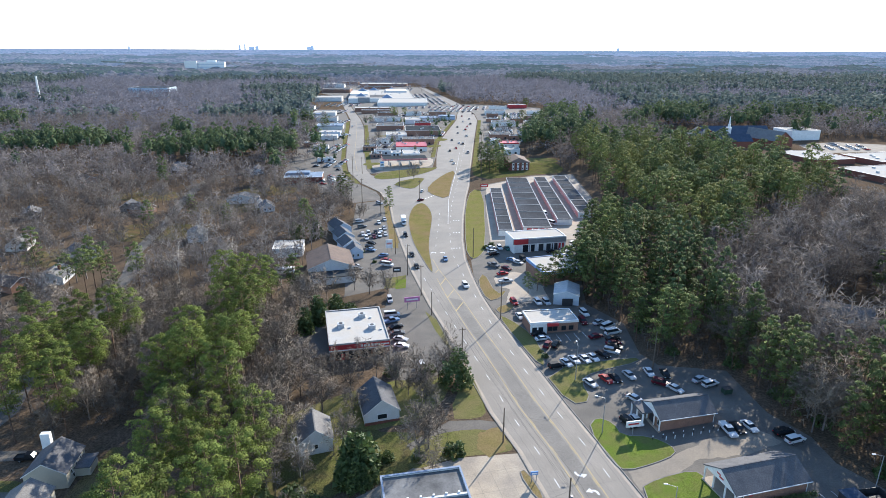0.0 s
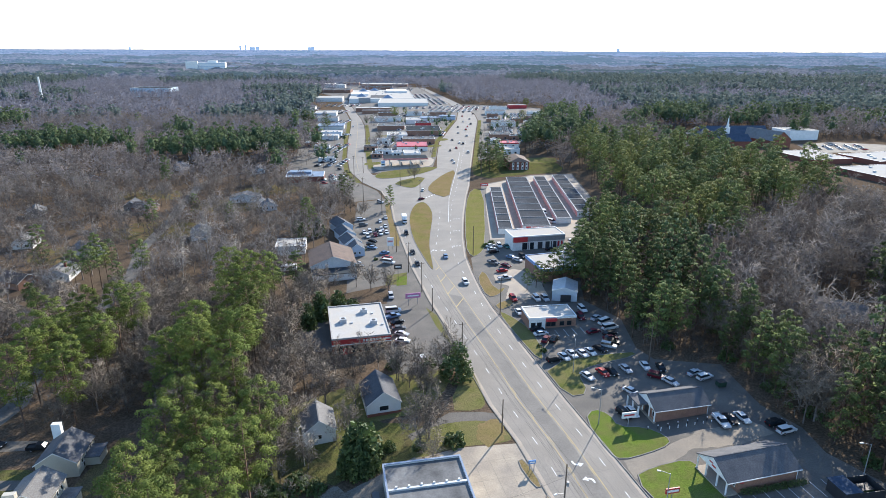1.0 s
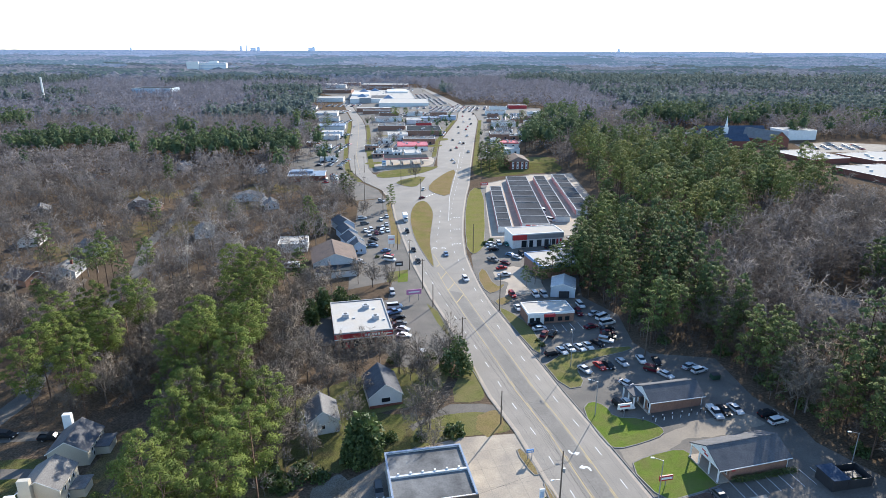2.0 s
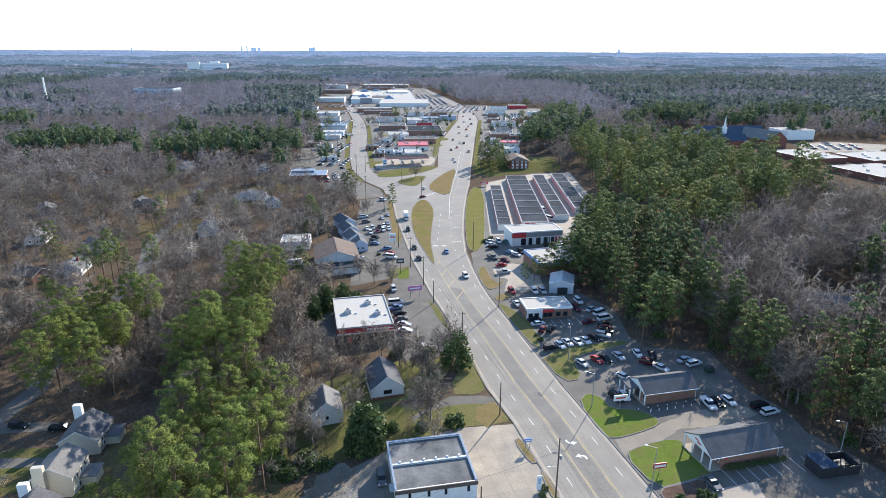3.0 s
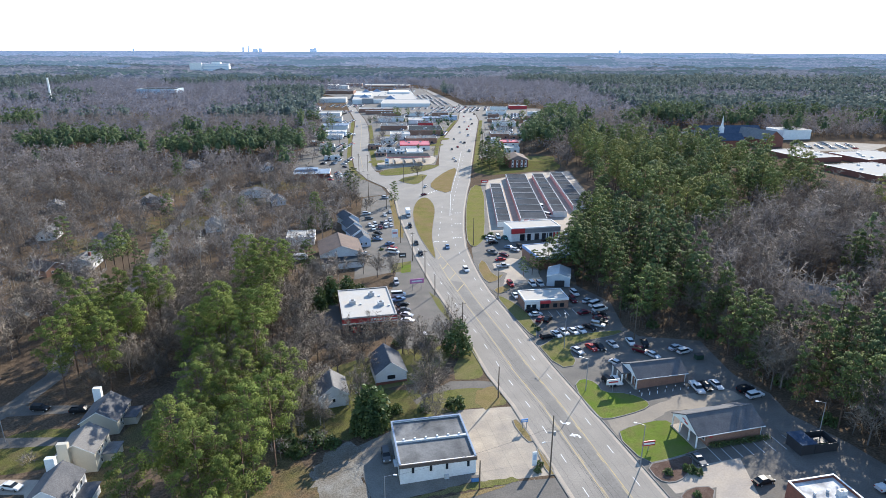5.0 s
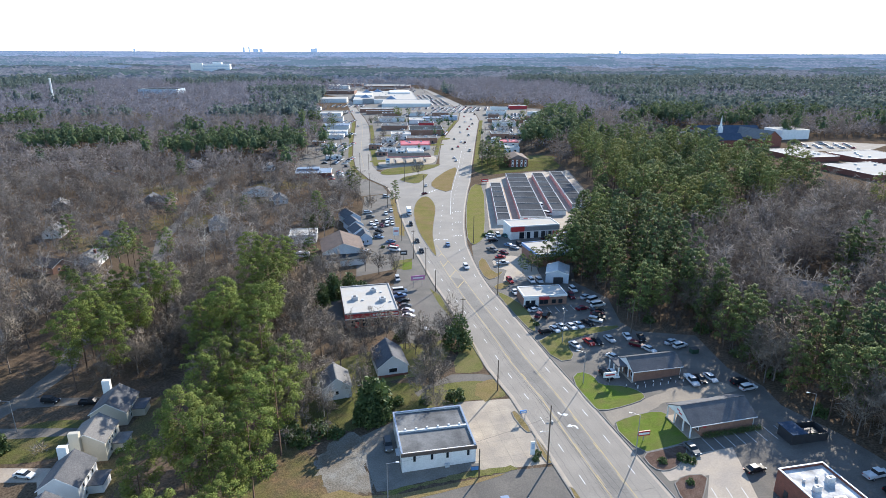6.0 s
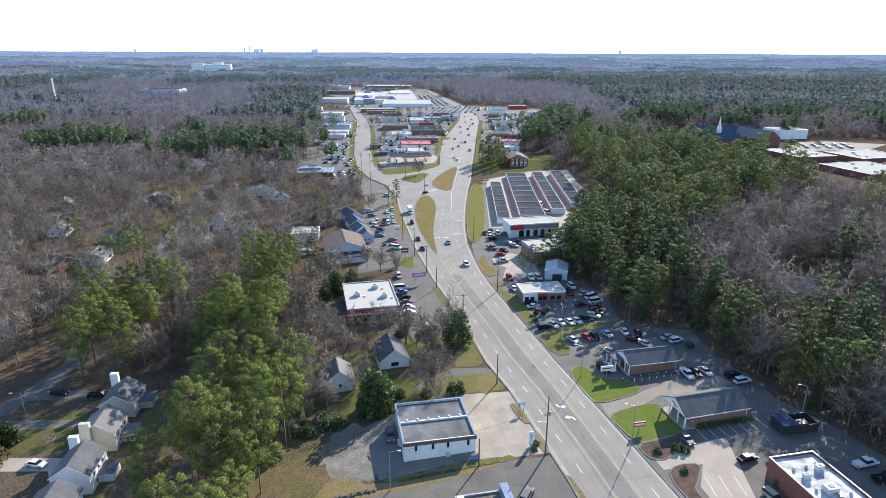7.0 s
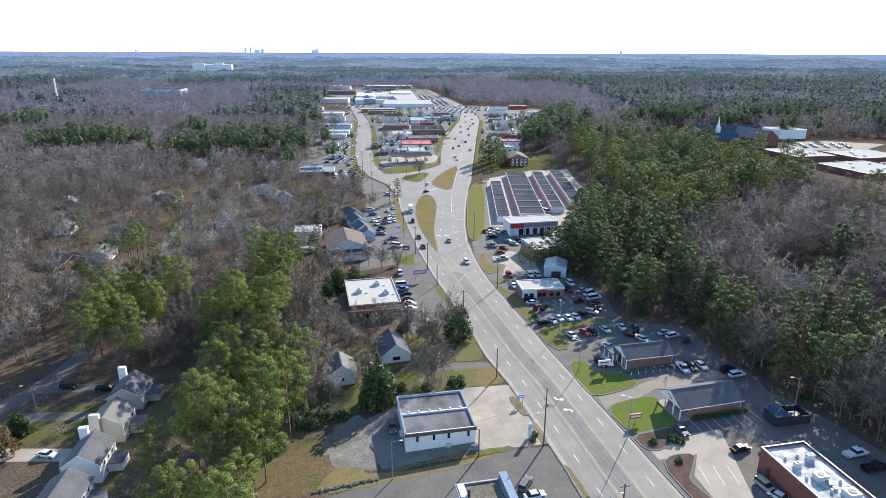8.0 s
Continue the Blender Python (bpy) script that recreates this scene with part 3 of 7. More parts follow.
for x, y, r in ((-150, 300, 26), (-172, 260, 20), (-128, 350, 24), (-190, 380, 24), (-115, 392, 22)):
    sheet("lawn", round_off([(x - r, y - r * 0.5), (x + r, y - r * 0.7), (x + r * 0.8, y + r * 0.6), (x - r * 0.7, y + r * 0.8)], 2), 0.02, M_ROUGH, label="open winter lawn beside a house", category="lawn")
for pts in ([(-14, 214.6), (-22, 214), (-22.5, 224.3), (-14.6, 227.5)], [(-20, 262), (-24, 264), (-27, 291), (-31, 325), (-33, 352), (-31.2, 341), (-27.3, 310), (-21, 272)], [(-2, 176), (-6, 192), (-2, 185), (3.6, 160)]):
    sheet("lawn", pts, 0.03, M_GRASS if pts[0][0] != -20 else M_DRY, label="small grass patch between car park and road", category="lawn")

# markings
DIR = Vector((-12.0, 48.5)).normalized()
SIDE = Vector((DIR.y, -DIR.x))


def stripe(name, x, y, long, wide, heading, material, parent):
    bm = bmesh.new()
    m = pose(x, y, gz(x) + 0.030, 0, 0, heading)
    vs = [bm.verts.new(m @ Vector(p)) for p in ((-wide / 2, -long / 2, 0), (wide / 2, -long / 2, 0), (wide / 2, long / 2, 0), (-wide / 2, long / 2, 0))]
    for v in vs:
        v.co.z = gz(v.co.x) + 0.030
    bm.faces.new(vs)
    return part(name, bm, material, parent)


def along(offset_points, t):
    """A place t of the way along a line of points, with its heading."""
    total = [0.0]
    for a, b in zip(offset_points, offset_points[1:]):
        total.append(total[-1] + math.dist(a, b))
    for k in range(len(offset_points) - 1):
        if t <= total[k + 1]:
            a, b = Vector(offset_points[k]), Vector(offset_points[k + 1])
            d = b - a
            p = a + d * ((t - total[k]) / (total[k + 1] - total[k]))
            return p.x, p.y, math.degrees(math.atan2(-d.x, d.y))
    return None


def line_of(points, start, cycle, long, wide, material, name="lane_dash"):
    t = start
    while True:
        at = along(points, t)
        if at is None:
            return
        stripe(name, at[0], at[1], long, wide, at[2], material, road)
        t += cycle


LINE_W = [(59, -40), (31.6, 70), (21.2, 114.6), (16.3, 131), (14.4, 139.6), (8.7, 161.7), (2.9, 183.9), (0, 195.1), (-5.8, 218.1), (-10, 234), (-15.6, 259.8), (-22.4, 306)]
YEL_W = [(63, -40), (35, 70), (24.6, 114.6), (19.3, 132), (17.7, 138.7), (15.7, 147.6), (11.9, 162.9), (7.9, 177.9), (1.8, 203.2), (-2.3, 223.1)]
YEL_E = [(67.5, -40), (40, 70), (29.4, 114.6), (24.2, 133), (22, 141.7), (19.2, 153.4), (14.4, 171.3), (11.6, 182.5), (7.2, 200.9), (1.2, 222.8), (-1.5, 232.8), (-4.3, 246)]
LINE_E = [(71, -40), (43.4, 70), (32.6, 114.6), (27, 134), (22.5, 152), (17.1, 174.2), (13.1, 196.2), (9.4, 218.7), (7.2, 231), (4.6, 250), (3.4, 272), (3.6, 300), (5.0, 340), (9.0, 390), (12.0, 440), (17, 520), (22, 600), (30, 700)]
line_of(LINE_W, 4.0, 11.1, 2.9, 0.16, M_PAINT_W)
line_of(LINE_E, 7.0, 11.1, 2.9, 0.16, M_PAINT_W)
for base in (YEL_W, YEL_E):
    line_of(base, 1.0, 4.0, 4.0, 0.17, M_PAINT_Y, "yellow_line")
for base, s in ((YEL_W, 0.35), (YEL_E, -0.35)):
    line_of([(x + s, y) for x, y in base[:5]], 4.0, 11.1, 3.2, 0.13, M_PAINT_Y, "yellow_dash")
for ax, ay, bx, by in ((4.7, 191.6, 7.3, 198.9), (1.8, 203.6, 4.4, 211.3), (-1.0, 215.7, 1.2, 222.8), (-3.0, 229.2, -1.5, 233.3)):
    stripe("hatching", (ax + bx) / 2, (ay + by) / 2, math.dist((ax, ay), (bx, by)), 0.32, math.degrees(math.atan2(ax - bx, by - ay)), M_PAINT_Y, road)
for x, y, h in ((28.0, 107.4, 194), (31.4, 100.3, 14), (-3.0, 253.6, 8), (0.9, 253.1, 8)):
    bm = bmesh.new()
    m = pose(x, y, gz(x) + 0.032, 0, 0, h)
    shape = [(-0.22, 0), (0.22, 0), (0.22, 0.9), (-0.1, 1.55), (-0.9, 1.8), (-0.9, 2.3), (-2.1, 1.55), (-0.9, 0.8), (-0.9, 1.3), (-0.42, 1.12), (-0.22, 0.7)]
    vs = [bm.verts.new(m @ Vector((px, py, 0))) for px, py in shape]
    for v in vs:
        v.co.z = gz(v.co.x) + 0.034
    bm.faces.new(vs)
    part("turn_arrow", bm, M_PAINT_W, road)
sheet("worn_lane", [(x + 0.6, y) for x, y in YEL_W[:-1]] + [(x - 0.6, y) for x, y in YEL_E[:-3][::-1]], 0.0245, M_WORN, "", label="", parent=road)
for u in range(5):
    stripe("joint", 16.2 - u * 3.3, 98.0 - u * 0.7, 25.0 - u * 1.0, 0.07, 13.5, M_JOINT, apron)
for v in range(4):
    stripe("joint", 13.6 - v * 1.4, 90.5 + v * 5.8, 0.07, 17.0 - v * 0.8, 12.0, M_JOINT, apron)
for k, y in enumerate((260, 284, 306)):
    for j in range(3):
        stripe("stop_bar", 5.0 + j * 1.3 + k * 0.3, y, 0.9, 0.55, 0, M_PAINT_W, road)
for k in range(7):
    stripe("crosswalk_bar", -13.5 + k * 1.6, 352 + k * 2.4, 3.0, 0.6, -10, M_PAINT_W, road)
line_of([(2.6, 300), (3.4, 352)], 2, 4.0, 4.0, 0.2, M_PAINT_W, "edge_line")
line_of([(3.4, 352), (9.8, 444), (14, 520)], 2, 4.0, 4.0, 0.15, M_PAINT_W, "edge_line")
line_of([(-8, 240), (-3.2, 262), (-2.4, 290), (-1.6, 330)], 3, 11.1, 2.9, 0.16, M_PAINT_W)
line_of([(-64, 450), (-76, 520), (-88, 620), (-102, 730), (-114, 807)], 2, 5.0, 5.0, 0.2, M_PAINT_Y, "yellow_line")


def crack(points, wide, seed):
    """A thin wandering line of tar over a crack in the asphalt."""
    rnd = random.Random(seed)
    bm = bmesh.new()
    edge = []
    for (ax, ay), (bx, by) in zip(points, points[1:]):
        n = max(2, int(math.dist((ax, ay), (bx, by)) / 1.2))
        for k in range(n):
            x, y = ax + (bx - ax) * k / n + rnd.uniform(-0.15, 0.15), ay + (by - ay) * k / n + rnd.uniform(-0.15, 0.15)
            w = wide * rnd.uniform(0.5, 1.2)
            sx, sy = -(by - ay), bx - ax
            q = math.hypot(sx, sy)
            edge.append([bm.verts.new((x + s * w * sx / q, y + s * w * sy / q, gz(x) + 0.027)) for s in (-0.5, 0.5)])
    for p, q in zip(edge, edge[1:]):
        bm.faces.new((p[0], q[0], q[1], p[1]))
    part("sealed_crack", bm, M_TAR, road)


for k, pts in enumerate(([(6.6, 175.5), (12, 173), (17, 174.8), (22.5, 172.5)], [(12.5, 152), (18, 150.4), (25.5, 151.8)], [(1.5, 196), (7, 194.6), (14.8, 197)], [(18, 128), (25, 126), (31, 128.5)], [(-6, 222), (2, 220.6), (10.5, 222.5)], [(24, 104), (31, 103), (37, 105)], [(34.5, 66), (33, 76), (29.5, 92), (26.2, 104), (23.6, 116)], [(13.4, 150), (9.6, 166), (6, 180), (1.4, 198)], [(21, 140), (16.8, 158), (13.2, 172)], [(33, 80), (40, 78.6), (44, 80)])):
    crack(pts, 0.085, k)
for k, (base, off, y0, y1) in enumerate(((LINE_W, 1.1, -40, 200), (LINE_W, 2.3, -40, 165), (LINE_W, -1.7, -40, 150), (YEL_W, -0.7, -40, 205), (YEL_E, 1.3, -40, 190), (LINE_E, 1.5, -40, 200))):
    crack([(x + off, y) for x, y in base if y0 <= y <= y1], 0.06, 40 + k)
bays = tagged(new("bay_lines"), "thin white bay lines painted on the car parks", "road marking", "", "structure")


def bay_row(x, y, heading, n, step, long=4.8):
    for k in range(n):
        p = pose(x, y, 0, 0, 0, heading) @ Vector((k * step, 0, 0))
        stripe("bay_line", p.x, p.y, long, 0.12, heading, M_PAINT_W, bays)


bay_row(59, 93.5, 12, 8, 2.7)
bay_row(54.0, 76.0, 0, 3, 3.0, 6)
bay_row(33, 168.5, 10, 5, 2.8)

# ---- vehicles ----
OUTLINES = {  # length, width, side outline of the body, of the cabin, height of the roof
    "sedan": (4.7, 1.82, [(-2.35, 0.35), (-2.3, 0.85), (-1.5, 0.98), (1.0, 0.98), (2.2, 0.78), (2.35, 0.45), (2.3, 0.28), (-2.25, 0.28)], [(-1.75, 0.96), (-0.95, 1.40), (0.35, 1.40), (1.15, 0.96)]),
    "suv": (4.75, 1.9, [(-2.35, 0.4), (-2.35, 1.02), (-2.0, 1.08), (1.0, 1.08), (2.25, 0.95), (2.38, 0.5), (2.3, 0.32), (-2.3, 0.32)], [(-2.28, 1.05), (-2.05, 1.68), (0.35, 1.68), (1.15, 1.05)]),
    "van": (5.4, 2.0, [(-2.7, 0.4), (-2.7, 1.25), (-2.4, 1.3), (1.5, 1.3), (2.55, 1.1), (2.7, 0.6), (2.6, 0.35), (-2.65, 0.35)], [(-2.66, 1.27), (-2.6, 2.1), (1.0, 2.1), (1.75, 1.27)]),
    "pickup": (5.7, 1.98, [(-2.85, 0.5), (-2.85, 1.05), (-0.6, 1.08), (1.3, 1.12), (2.75, 1.05), (2.88, 0.6), (2.8, 0.42), (-2.8, 0.42)], [(-0.65, 1.06), (-0.45, 1.8), (0.75, 1.8), (1.45, 1.1)]),
}
made_cars = {}
SAY = {"sedan": "saloon car", "suv": "sport utility vehicle", "van": "tall van", "pickup": "pickup truck"}


def car(x, y, heading, kind, colour, group, z=None):
    place = pose(x, y, (gz(x) + 0.02) if z is None else z, 0, 0, heading - 90)
    say = "%s %s parked on asphalt" % (colour, SAY[kind]) if group != "cars on the road" else "%s %s on the road" % (colour, SAY[kind])
    name = {"sedan": "car", "suv": "suv", "van": "van", "pickup": "pickup_truck"}[kind]
    if (kind, colour) in made_cars:
        return tagged(copy_thing(made_cars[kind, colour], place), say, "car" if kind != "pickup" else "pickup truck", group)
    long, wide, body, cabin = OUTLINES[kind]
    thing = empty(name, place, say, "car" if kind != "pickup" else "pickup truck", group)
    made_cars[kind, colour] = thing
    bm = bmesh.new()
    extrude_outline(bm, body, -wide / 2, wide / 2)
    for v in bm.verts:
        if v.co.z > 0.7:
            v.co.x *= 0.95
        if abs(v.co.y) > long / 2 - 0.2:
            v.co.x *= 0.93
    bmesh.ops.bevel(bm, geom=[e for e in bm.edges], offset=0.09, segments=2, affect="EDGES")
    if kind == "pickup":
        add_box(bm, -0.85, -0.78, -2.8, -0.7, 1.0, 1.2)
        add_box(bm, 0.78, 0.85, -2.8, -0.7, 1.0, 1.2)
        add_box(bm, -0.8, 0.8, -2.84, -2.76, 1.0, 1.2)
    part("body", bm, PAINT[colour], thing)
    bm = bmesh.new()
    extrude_outline(bm, cabin, -wide / 2 + 0.12, wide / 2 - 0.12)
    for v in bm.verts:
        if v.co.z > cabin[0][1] + 0.2:
            v.co.x *= 0.82
    part("glasshouse", bm, M_GLASS, thing, "dark glass")
    top = max(z for _, z in cabin)
    ys = [yy for yy, z in cabin if z == top]
    bm = box(-wide * 0.385, wide * 0.385, min(ys) - 0.12, max(ys) + 0.16, top - 0.05, top + 0.05, 0.05)
    part("roof", bm, PAINT[colour], thing)
    wheel = None
    for sx in (-1, 1):
        for wy in (-long * 0.29, long * 0.31):
            bm = bmesh.new()
            add_rod(bm, (sx * (wide / 2 - 0.2), wy, 0.33), (sx * (wide / 2 + 0.01), wy, 0.33), 0.33, 0.33, 10)
            w = part("wheel", bm, M_TYRE, thing, "black tyre")
            bm = bmesh.new()
            add_rod(bm, (sx * (wide / 2), wy, 0.33), (sx * (wide / 2 + 0.03), wy, 0.33), 0.2, 0.18, 8)
            part("rim", bm, M_RIM, w)
    for sx in (-1, 1):
        z = body[4][1] - 0.12
        part("headlight", box(sx * wide * 0.36 - 0.18, sx * wide * 0.36 + 0.18, long / 2 - 0.16, long / 2 - 0.02, z - 0.08, z + 0.08), M_LAMP, thing)
        part("tail_light", box(sx * wide * 0.38 - 0.14, sx * wide * 0.38 + 0.14, -long / 2 - 0.01, -long / 2 + 0.1, body[1][1] - 0.28, body[1][1] - 0.08), M_TAIL, thing)
    return thing


INSURANCE_LOT = [
    (39.0, 141.8, -61, 'sedan', 'silver'), (43.6, 143.5, -66, 'sedan', 'red'), (46.1, 143.8, -72, 'sedan', 'black'), (50.2, 145.2, -71, 'sedan', 'silver'),
    (55.9, 146.5, -85, 'sedan', 'white'), (59.9, 145.4, -91, 'sedan', 'black'), (57.3, 140.8, -32, 'suv', 'maroon'), (67.8, 142.1, 31, 'sedan', 'silver'),
    (69.6, 139.7, 24, 'suv', 'white'), (59.9, 137.9, -56, 'sedan', 'white'), (48.4, 133.7, -52, 'sedan', 'white'), (45.9, 124.5, -77, 'sedan', 'white'),
    (43.8, 123.6, -67, 'suv', 'black'), (65.4, 119.7, -83, 'pickup', 'white'), (68.0, 120.5, -84, 'sedan', 'black'), (70.9, 121.0, -76, 'sedan', 'white'),
    (77.4, 118.4, 14, 'suv', 'black'), (78.4, 115.6, 19, 'suv', 'white'), (54.6, 91.2, -74, 'sedan', 'grey'),
]
CORNER_LOT = [
    (65.0, 83.9, 19, 'sedan', 'black'), (64.4, 71.7, -69, 'suv', 'beige'), (88.4, 81.3, 16, 'pickup', 'white'), (89.5, 76.6, 11, 'pickup', 'black'),
    (65.7, 68.4, -53, 'sedan', 'white'),
]
DEALER_LOT = [
    (25.5, 184.8, -76, 'sedan', 'white'), (29.7, 171.3, 19, 'sedan', 'black'), (30.5, 168.2, 17, 'sedan', 'white'), (31.4, 164.2, 64, 'sedan', 'maroon'),
    (33.9, 164.0, 62, 'suv', 'black'), (31.8, 151.3, 20, 'suv', 'black'), (34.8, 152.9, -65, 'sedan', 'white'), (37.3, 154.5, -68, 'sedan', 'white'),
    (40.4, 154.7, -66, 'sedan', 'white'), (42.9, 155.5, -67, 'sedan', 'white'), (46.1, 157.1, -56, 'sedan', 'black'), (49.1, 158.8, -25, 'suv', 'silver'),
    (50.6, 161.0, -18, 'suv', 'black'), (51.0, 163.9, 10, 'sedan', 'maroon'), (51.5, 166.8, 18, 'sedan', 'black'), (46.9, 168.6, 22, 'sedan', 'maroon'),
    (52.6, 170.8, 23, 'van', 'white'), (52.1, 175.1, 36, 'van', 'white'), (50.0, 178.5, 42, 'sedan', 'silver'), (45.2, 179.4, -82, 'suv', 'maroon'),
    (47.0, 185.5, -76, 'suv', 'white'), (24.9, 196.4, -76, 'suv', 'red'), (33.1, 195.7, -78, 'suv', 'white'), (36.0, 195.5, -76, 'suv', 'silver'),
]
STORAGE_LOT = [
    (21.3, 257.5, 37, 'sedan', 'white'), (21.5, 252.6, 33, 'sedan', 'white'), (22.1, 248.8, 25, 'suv', 'black'), (25.2, 257.1, -82, 'suv', 'white'),
    (28.4, 255.8, -76, 'sedan', 'green'), (28.9, 241.0, -30, 'sedan', 'blue'), (31.2, 237.3, -45, 'sedan', 'silver'), (33.7, 241.4, -73, 'suv', 'black'),
    (20.8, 234.8, -44, 'pickup', 'grey'), (25.7, 231.0, -44, 'sedan', 'maroon'), (23.6, 224.8, 17, 'sedan', 'red'), (23.9, 216.4, 14, 'pickup', 'silver'),
    (46.9, 250.2, 24, 'sedan', 'black'), (50.9, 247.0, -57, 'sedan', 'white'), (52.5, 251.5, -58, 'sedan', 'silver'), (58.5, 260.7, 39, 'suv', 'white'),
    (56.7, 254.9, -70, 'sedan', 'white'), (53.8, 311.4, -90, 'van', 'white'), (54.6, 293.3, -53, 'van', 'white'),
]
SHOP_LOT = [
    (-17.0, 188.5, 13, 'van', 'white'), (-16.9, 183.8, 29, 'pickup', 'blue'), (-14.9, 179.2, 35, 'sedan', 'black'), (-14.2, 174.8, 13, 'sedan', 'grey'),
    (-12.9, 170.6, -19, 'sedan', 'silver'), (-12.3, 166.0, -11, 'sedan', 'white'), (-18.9, 201.7, -78, 'suv', 'silver'), (-5.6, 152.7, -70, 'suv', 'white'),
    (-12.9, 95.0, -78, 'suv', 'grey'), (16.4, 73.9, 63, 'suv', 'grey'), (17.9, 70.5, 16, 'sedan', 'white'),
]
ROAD_CARS = [
    (1.1, 244.5, -83, 'sedan', 'blue'), (8.5, 213.5, -77, 'suv', 'white'), (-13.4, 251.6, -77, 'sedan', 'black'), (-10.7, 236.2, -76, 'sedan', 'black'),
    (-18.0, 280.9, -80, 'suv', 'black'), (-13.2, 351.2, 50, 'sedan', 'maroon'), (-13.0, 375.2, 79, 'sedan', 'white'), (8.4, 467.8, 86, 'sedan', 'white'),
    (5.8, 528.2, -88, 'sedan', 'black'), (14.9, 571.0, -93, 'sedan', 'white'), (26.8, 692.5, -92, 'sedan', 'red'), (-98.8, 649.5, -83, 'suv', 'white'),
    (-107.2, 727.1, -83, 'suv', 'silver'),
]
LEFT_LOT = [
    (-25.8, 251.6, 32, 'sedan', 'blue'), (-24.0, 245.0, -5, 'sedan', 'red'), (-22.9, 238.8, -22, 'van', 'white'), (-36.9, 239.2, 26, 'sedan', 'silver'),
    (-35.4, 235.7, -5, 'sedan', 'grey'), (-33.2, 270.0, -32, 'sedan', 'black'), (-33.2, 263.9, -31, 'sedan', 'black'), (-32.2, 259.8, -20, 'sedan', 'blue'),
    (-39.0, 284.8, -73, 'sedan', 'white'), (-36.3, 285.6, -74, 'suv', 'silver'), (-32.9, 287.5, -74, 'sedan', 'black'), (-30.9, 289.7, -75, 'sedan', 'white'),
    (-29.4, 294.2, -75, 'sedan', 'silver'), (-36.4, 277.8, -74, 'suv', 'white'), (-33.0, 279.7, -74, 'sedan', 'maroon'), (-30.5, 281.6, -75, 'suv', 'white'),
    (-27.9, 283.6, -75, 'sedan', 'white'), (-33.2, 304.6, -76, 'sedan', 'white'), (-30.8, 310.8, -76, 'sedan', 'silver'), (-43.6, 308.3, 13, 'suv', 'white'),
    (-41.1, 298.0, 13, 'suv', 'grey'), (-37.0, 346.1, -39, 'suv', 'silver'), (-79.0, 455.9, -44, 'sedan', 'black'), (-73.1, 428.7, -9, 'sedan', 'white'),
    (-69.3, 417.1, 13, 'sedan', 'blue'),
]
HOUSE_CARS = [
    (-104.9, 117.7, -6, 'suv', 'black'), (-93.3, 116.3, 7, 'pickup', 'black'), (-91.9, 87.5, -11, 'sedan', 'white'),
]

FAR_TRAFFIC = []
for k in range(20):
    y = 480 + k * 26 + (k * 7919 % 11)
    lane_x = np.interp(y, [440, 600, 760, 830, 980, 1100], [13, 15, 28, 32, 17, -4]) + (-6.5, 7.0, -3.0, 3.5)[k % 4]
    FAR_TRAFFIC.append((float(lane_x), float(y), 97 if k % 4 in (1, 3) else -83, ("sedan", "suv", "sedan", "pickup")[k * 3 % 4], ("white", "black", "silver", "grey", "red")[k * 7 % 5]))
for rows, group in ((FAR_TRAFFIC, "cars on the road"), (INSURANCE_LOT, "cars in the brick office car park"), (CORNER_LOT, "cars beside the flat brick shop"), (DEALER_LOT, "cars of the used-car dealer"), (STORAGE_LOT, "cars at the storage yard"),
                    (SHOP_LOT, "cars beside the white-roofed shop"), (ROAD_CARS, "cars on the road"), (LEFT_LOT, "cars on the west car parks"), (HOUSE_CARS, "cars in the residential street")):
    for x, y, heading, kind, colour in rows:
        car(x, y, heading, kind, colour, group)

truck = empty("box_truck", pose(-20.2, 303, gz(-20), 0, 0, 188), "white box truck on the road", "truck")
part("cargo_box", box(-1.2, 1.2, -4.6, 1.4, 1.0, 3.5, 0.06), M_TRIM, truck, "white cargo box")
part("cab", box(-1.05, 1.05, 1.5, 3.3, 0.6, 2.3, 0.2), PAINT["white"], truck)
part("bonnet", box(-1.0, 1.0, 3.2, 4.3, 0.6, 1.5, 0.15), PAINT["white"], truck)
part("windscreen", box(-0.9, 0.9, 3.25, 3.34, 1.45, 2.15), M_GLASS, truck)
part("chassis", box(-0.6, 0.6, -4.4, 3.6, 0.5, 0.98), M_DARK, truck)
for sx in (-1, 1):
    for yy in (-3.0, 3.0):
        bm = bmesh.new()
        add_rod(bm, (sx * 0.75, yy, 0.45), (sx * 1.05, yy, 0.45), 0.45, 0.45, 12)
        part("wheel", bm, M_TYRE, truck)
    part("side_mirror", box(sx * 1.1 - 0.08, sx * 1.1 + 0.08, 3.0, 3.1, 1.5, 2.0), M_DARK, truck)

# ---- buildings ----
pane_meshes = {}


def window(parent, x, y, turn, z, wide, high, name="window", frame_mat=None, glass=None):
    """A window in a wall: a frame with depth and a pane set back in it. x, y, turn in the building's own axes; turn 0 faces its front."""
    key = (name, round(wide, 2), round(high, 2), frame_mat, glass)
    if key not in pane_meshes:
        bm = bmesh.new()
        t = min(0.09, wide * 0.12)
        for x0, x1, z0, z1 in ((-wide / 2, wide / 2, -high / 2, -high / 2 + t), (-wide / 2, wide / 2, high / 2 - t, high / 2), (-wide / 2, -wide / 2 + t, -high / 2 + t, high / 2 - t), (wide / 2 - t, wide / 2, -high / 2 + t, high / 2 - t)):
            add_box(bm, x0, x1, -0.07, 0.02, z0, z1)
        fr = mesh_of(name, bm, frame_mat or M_TRIM)
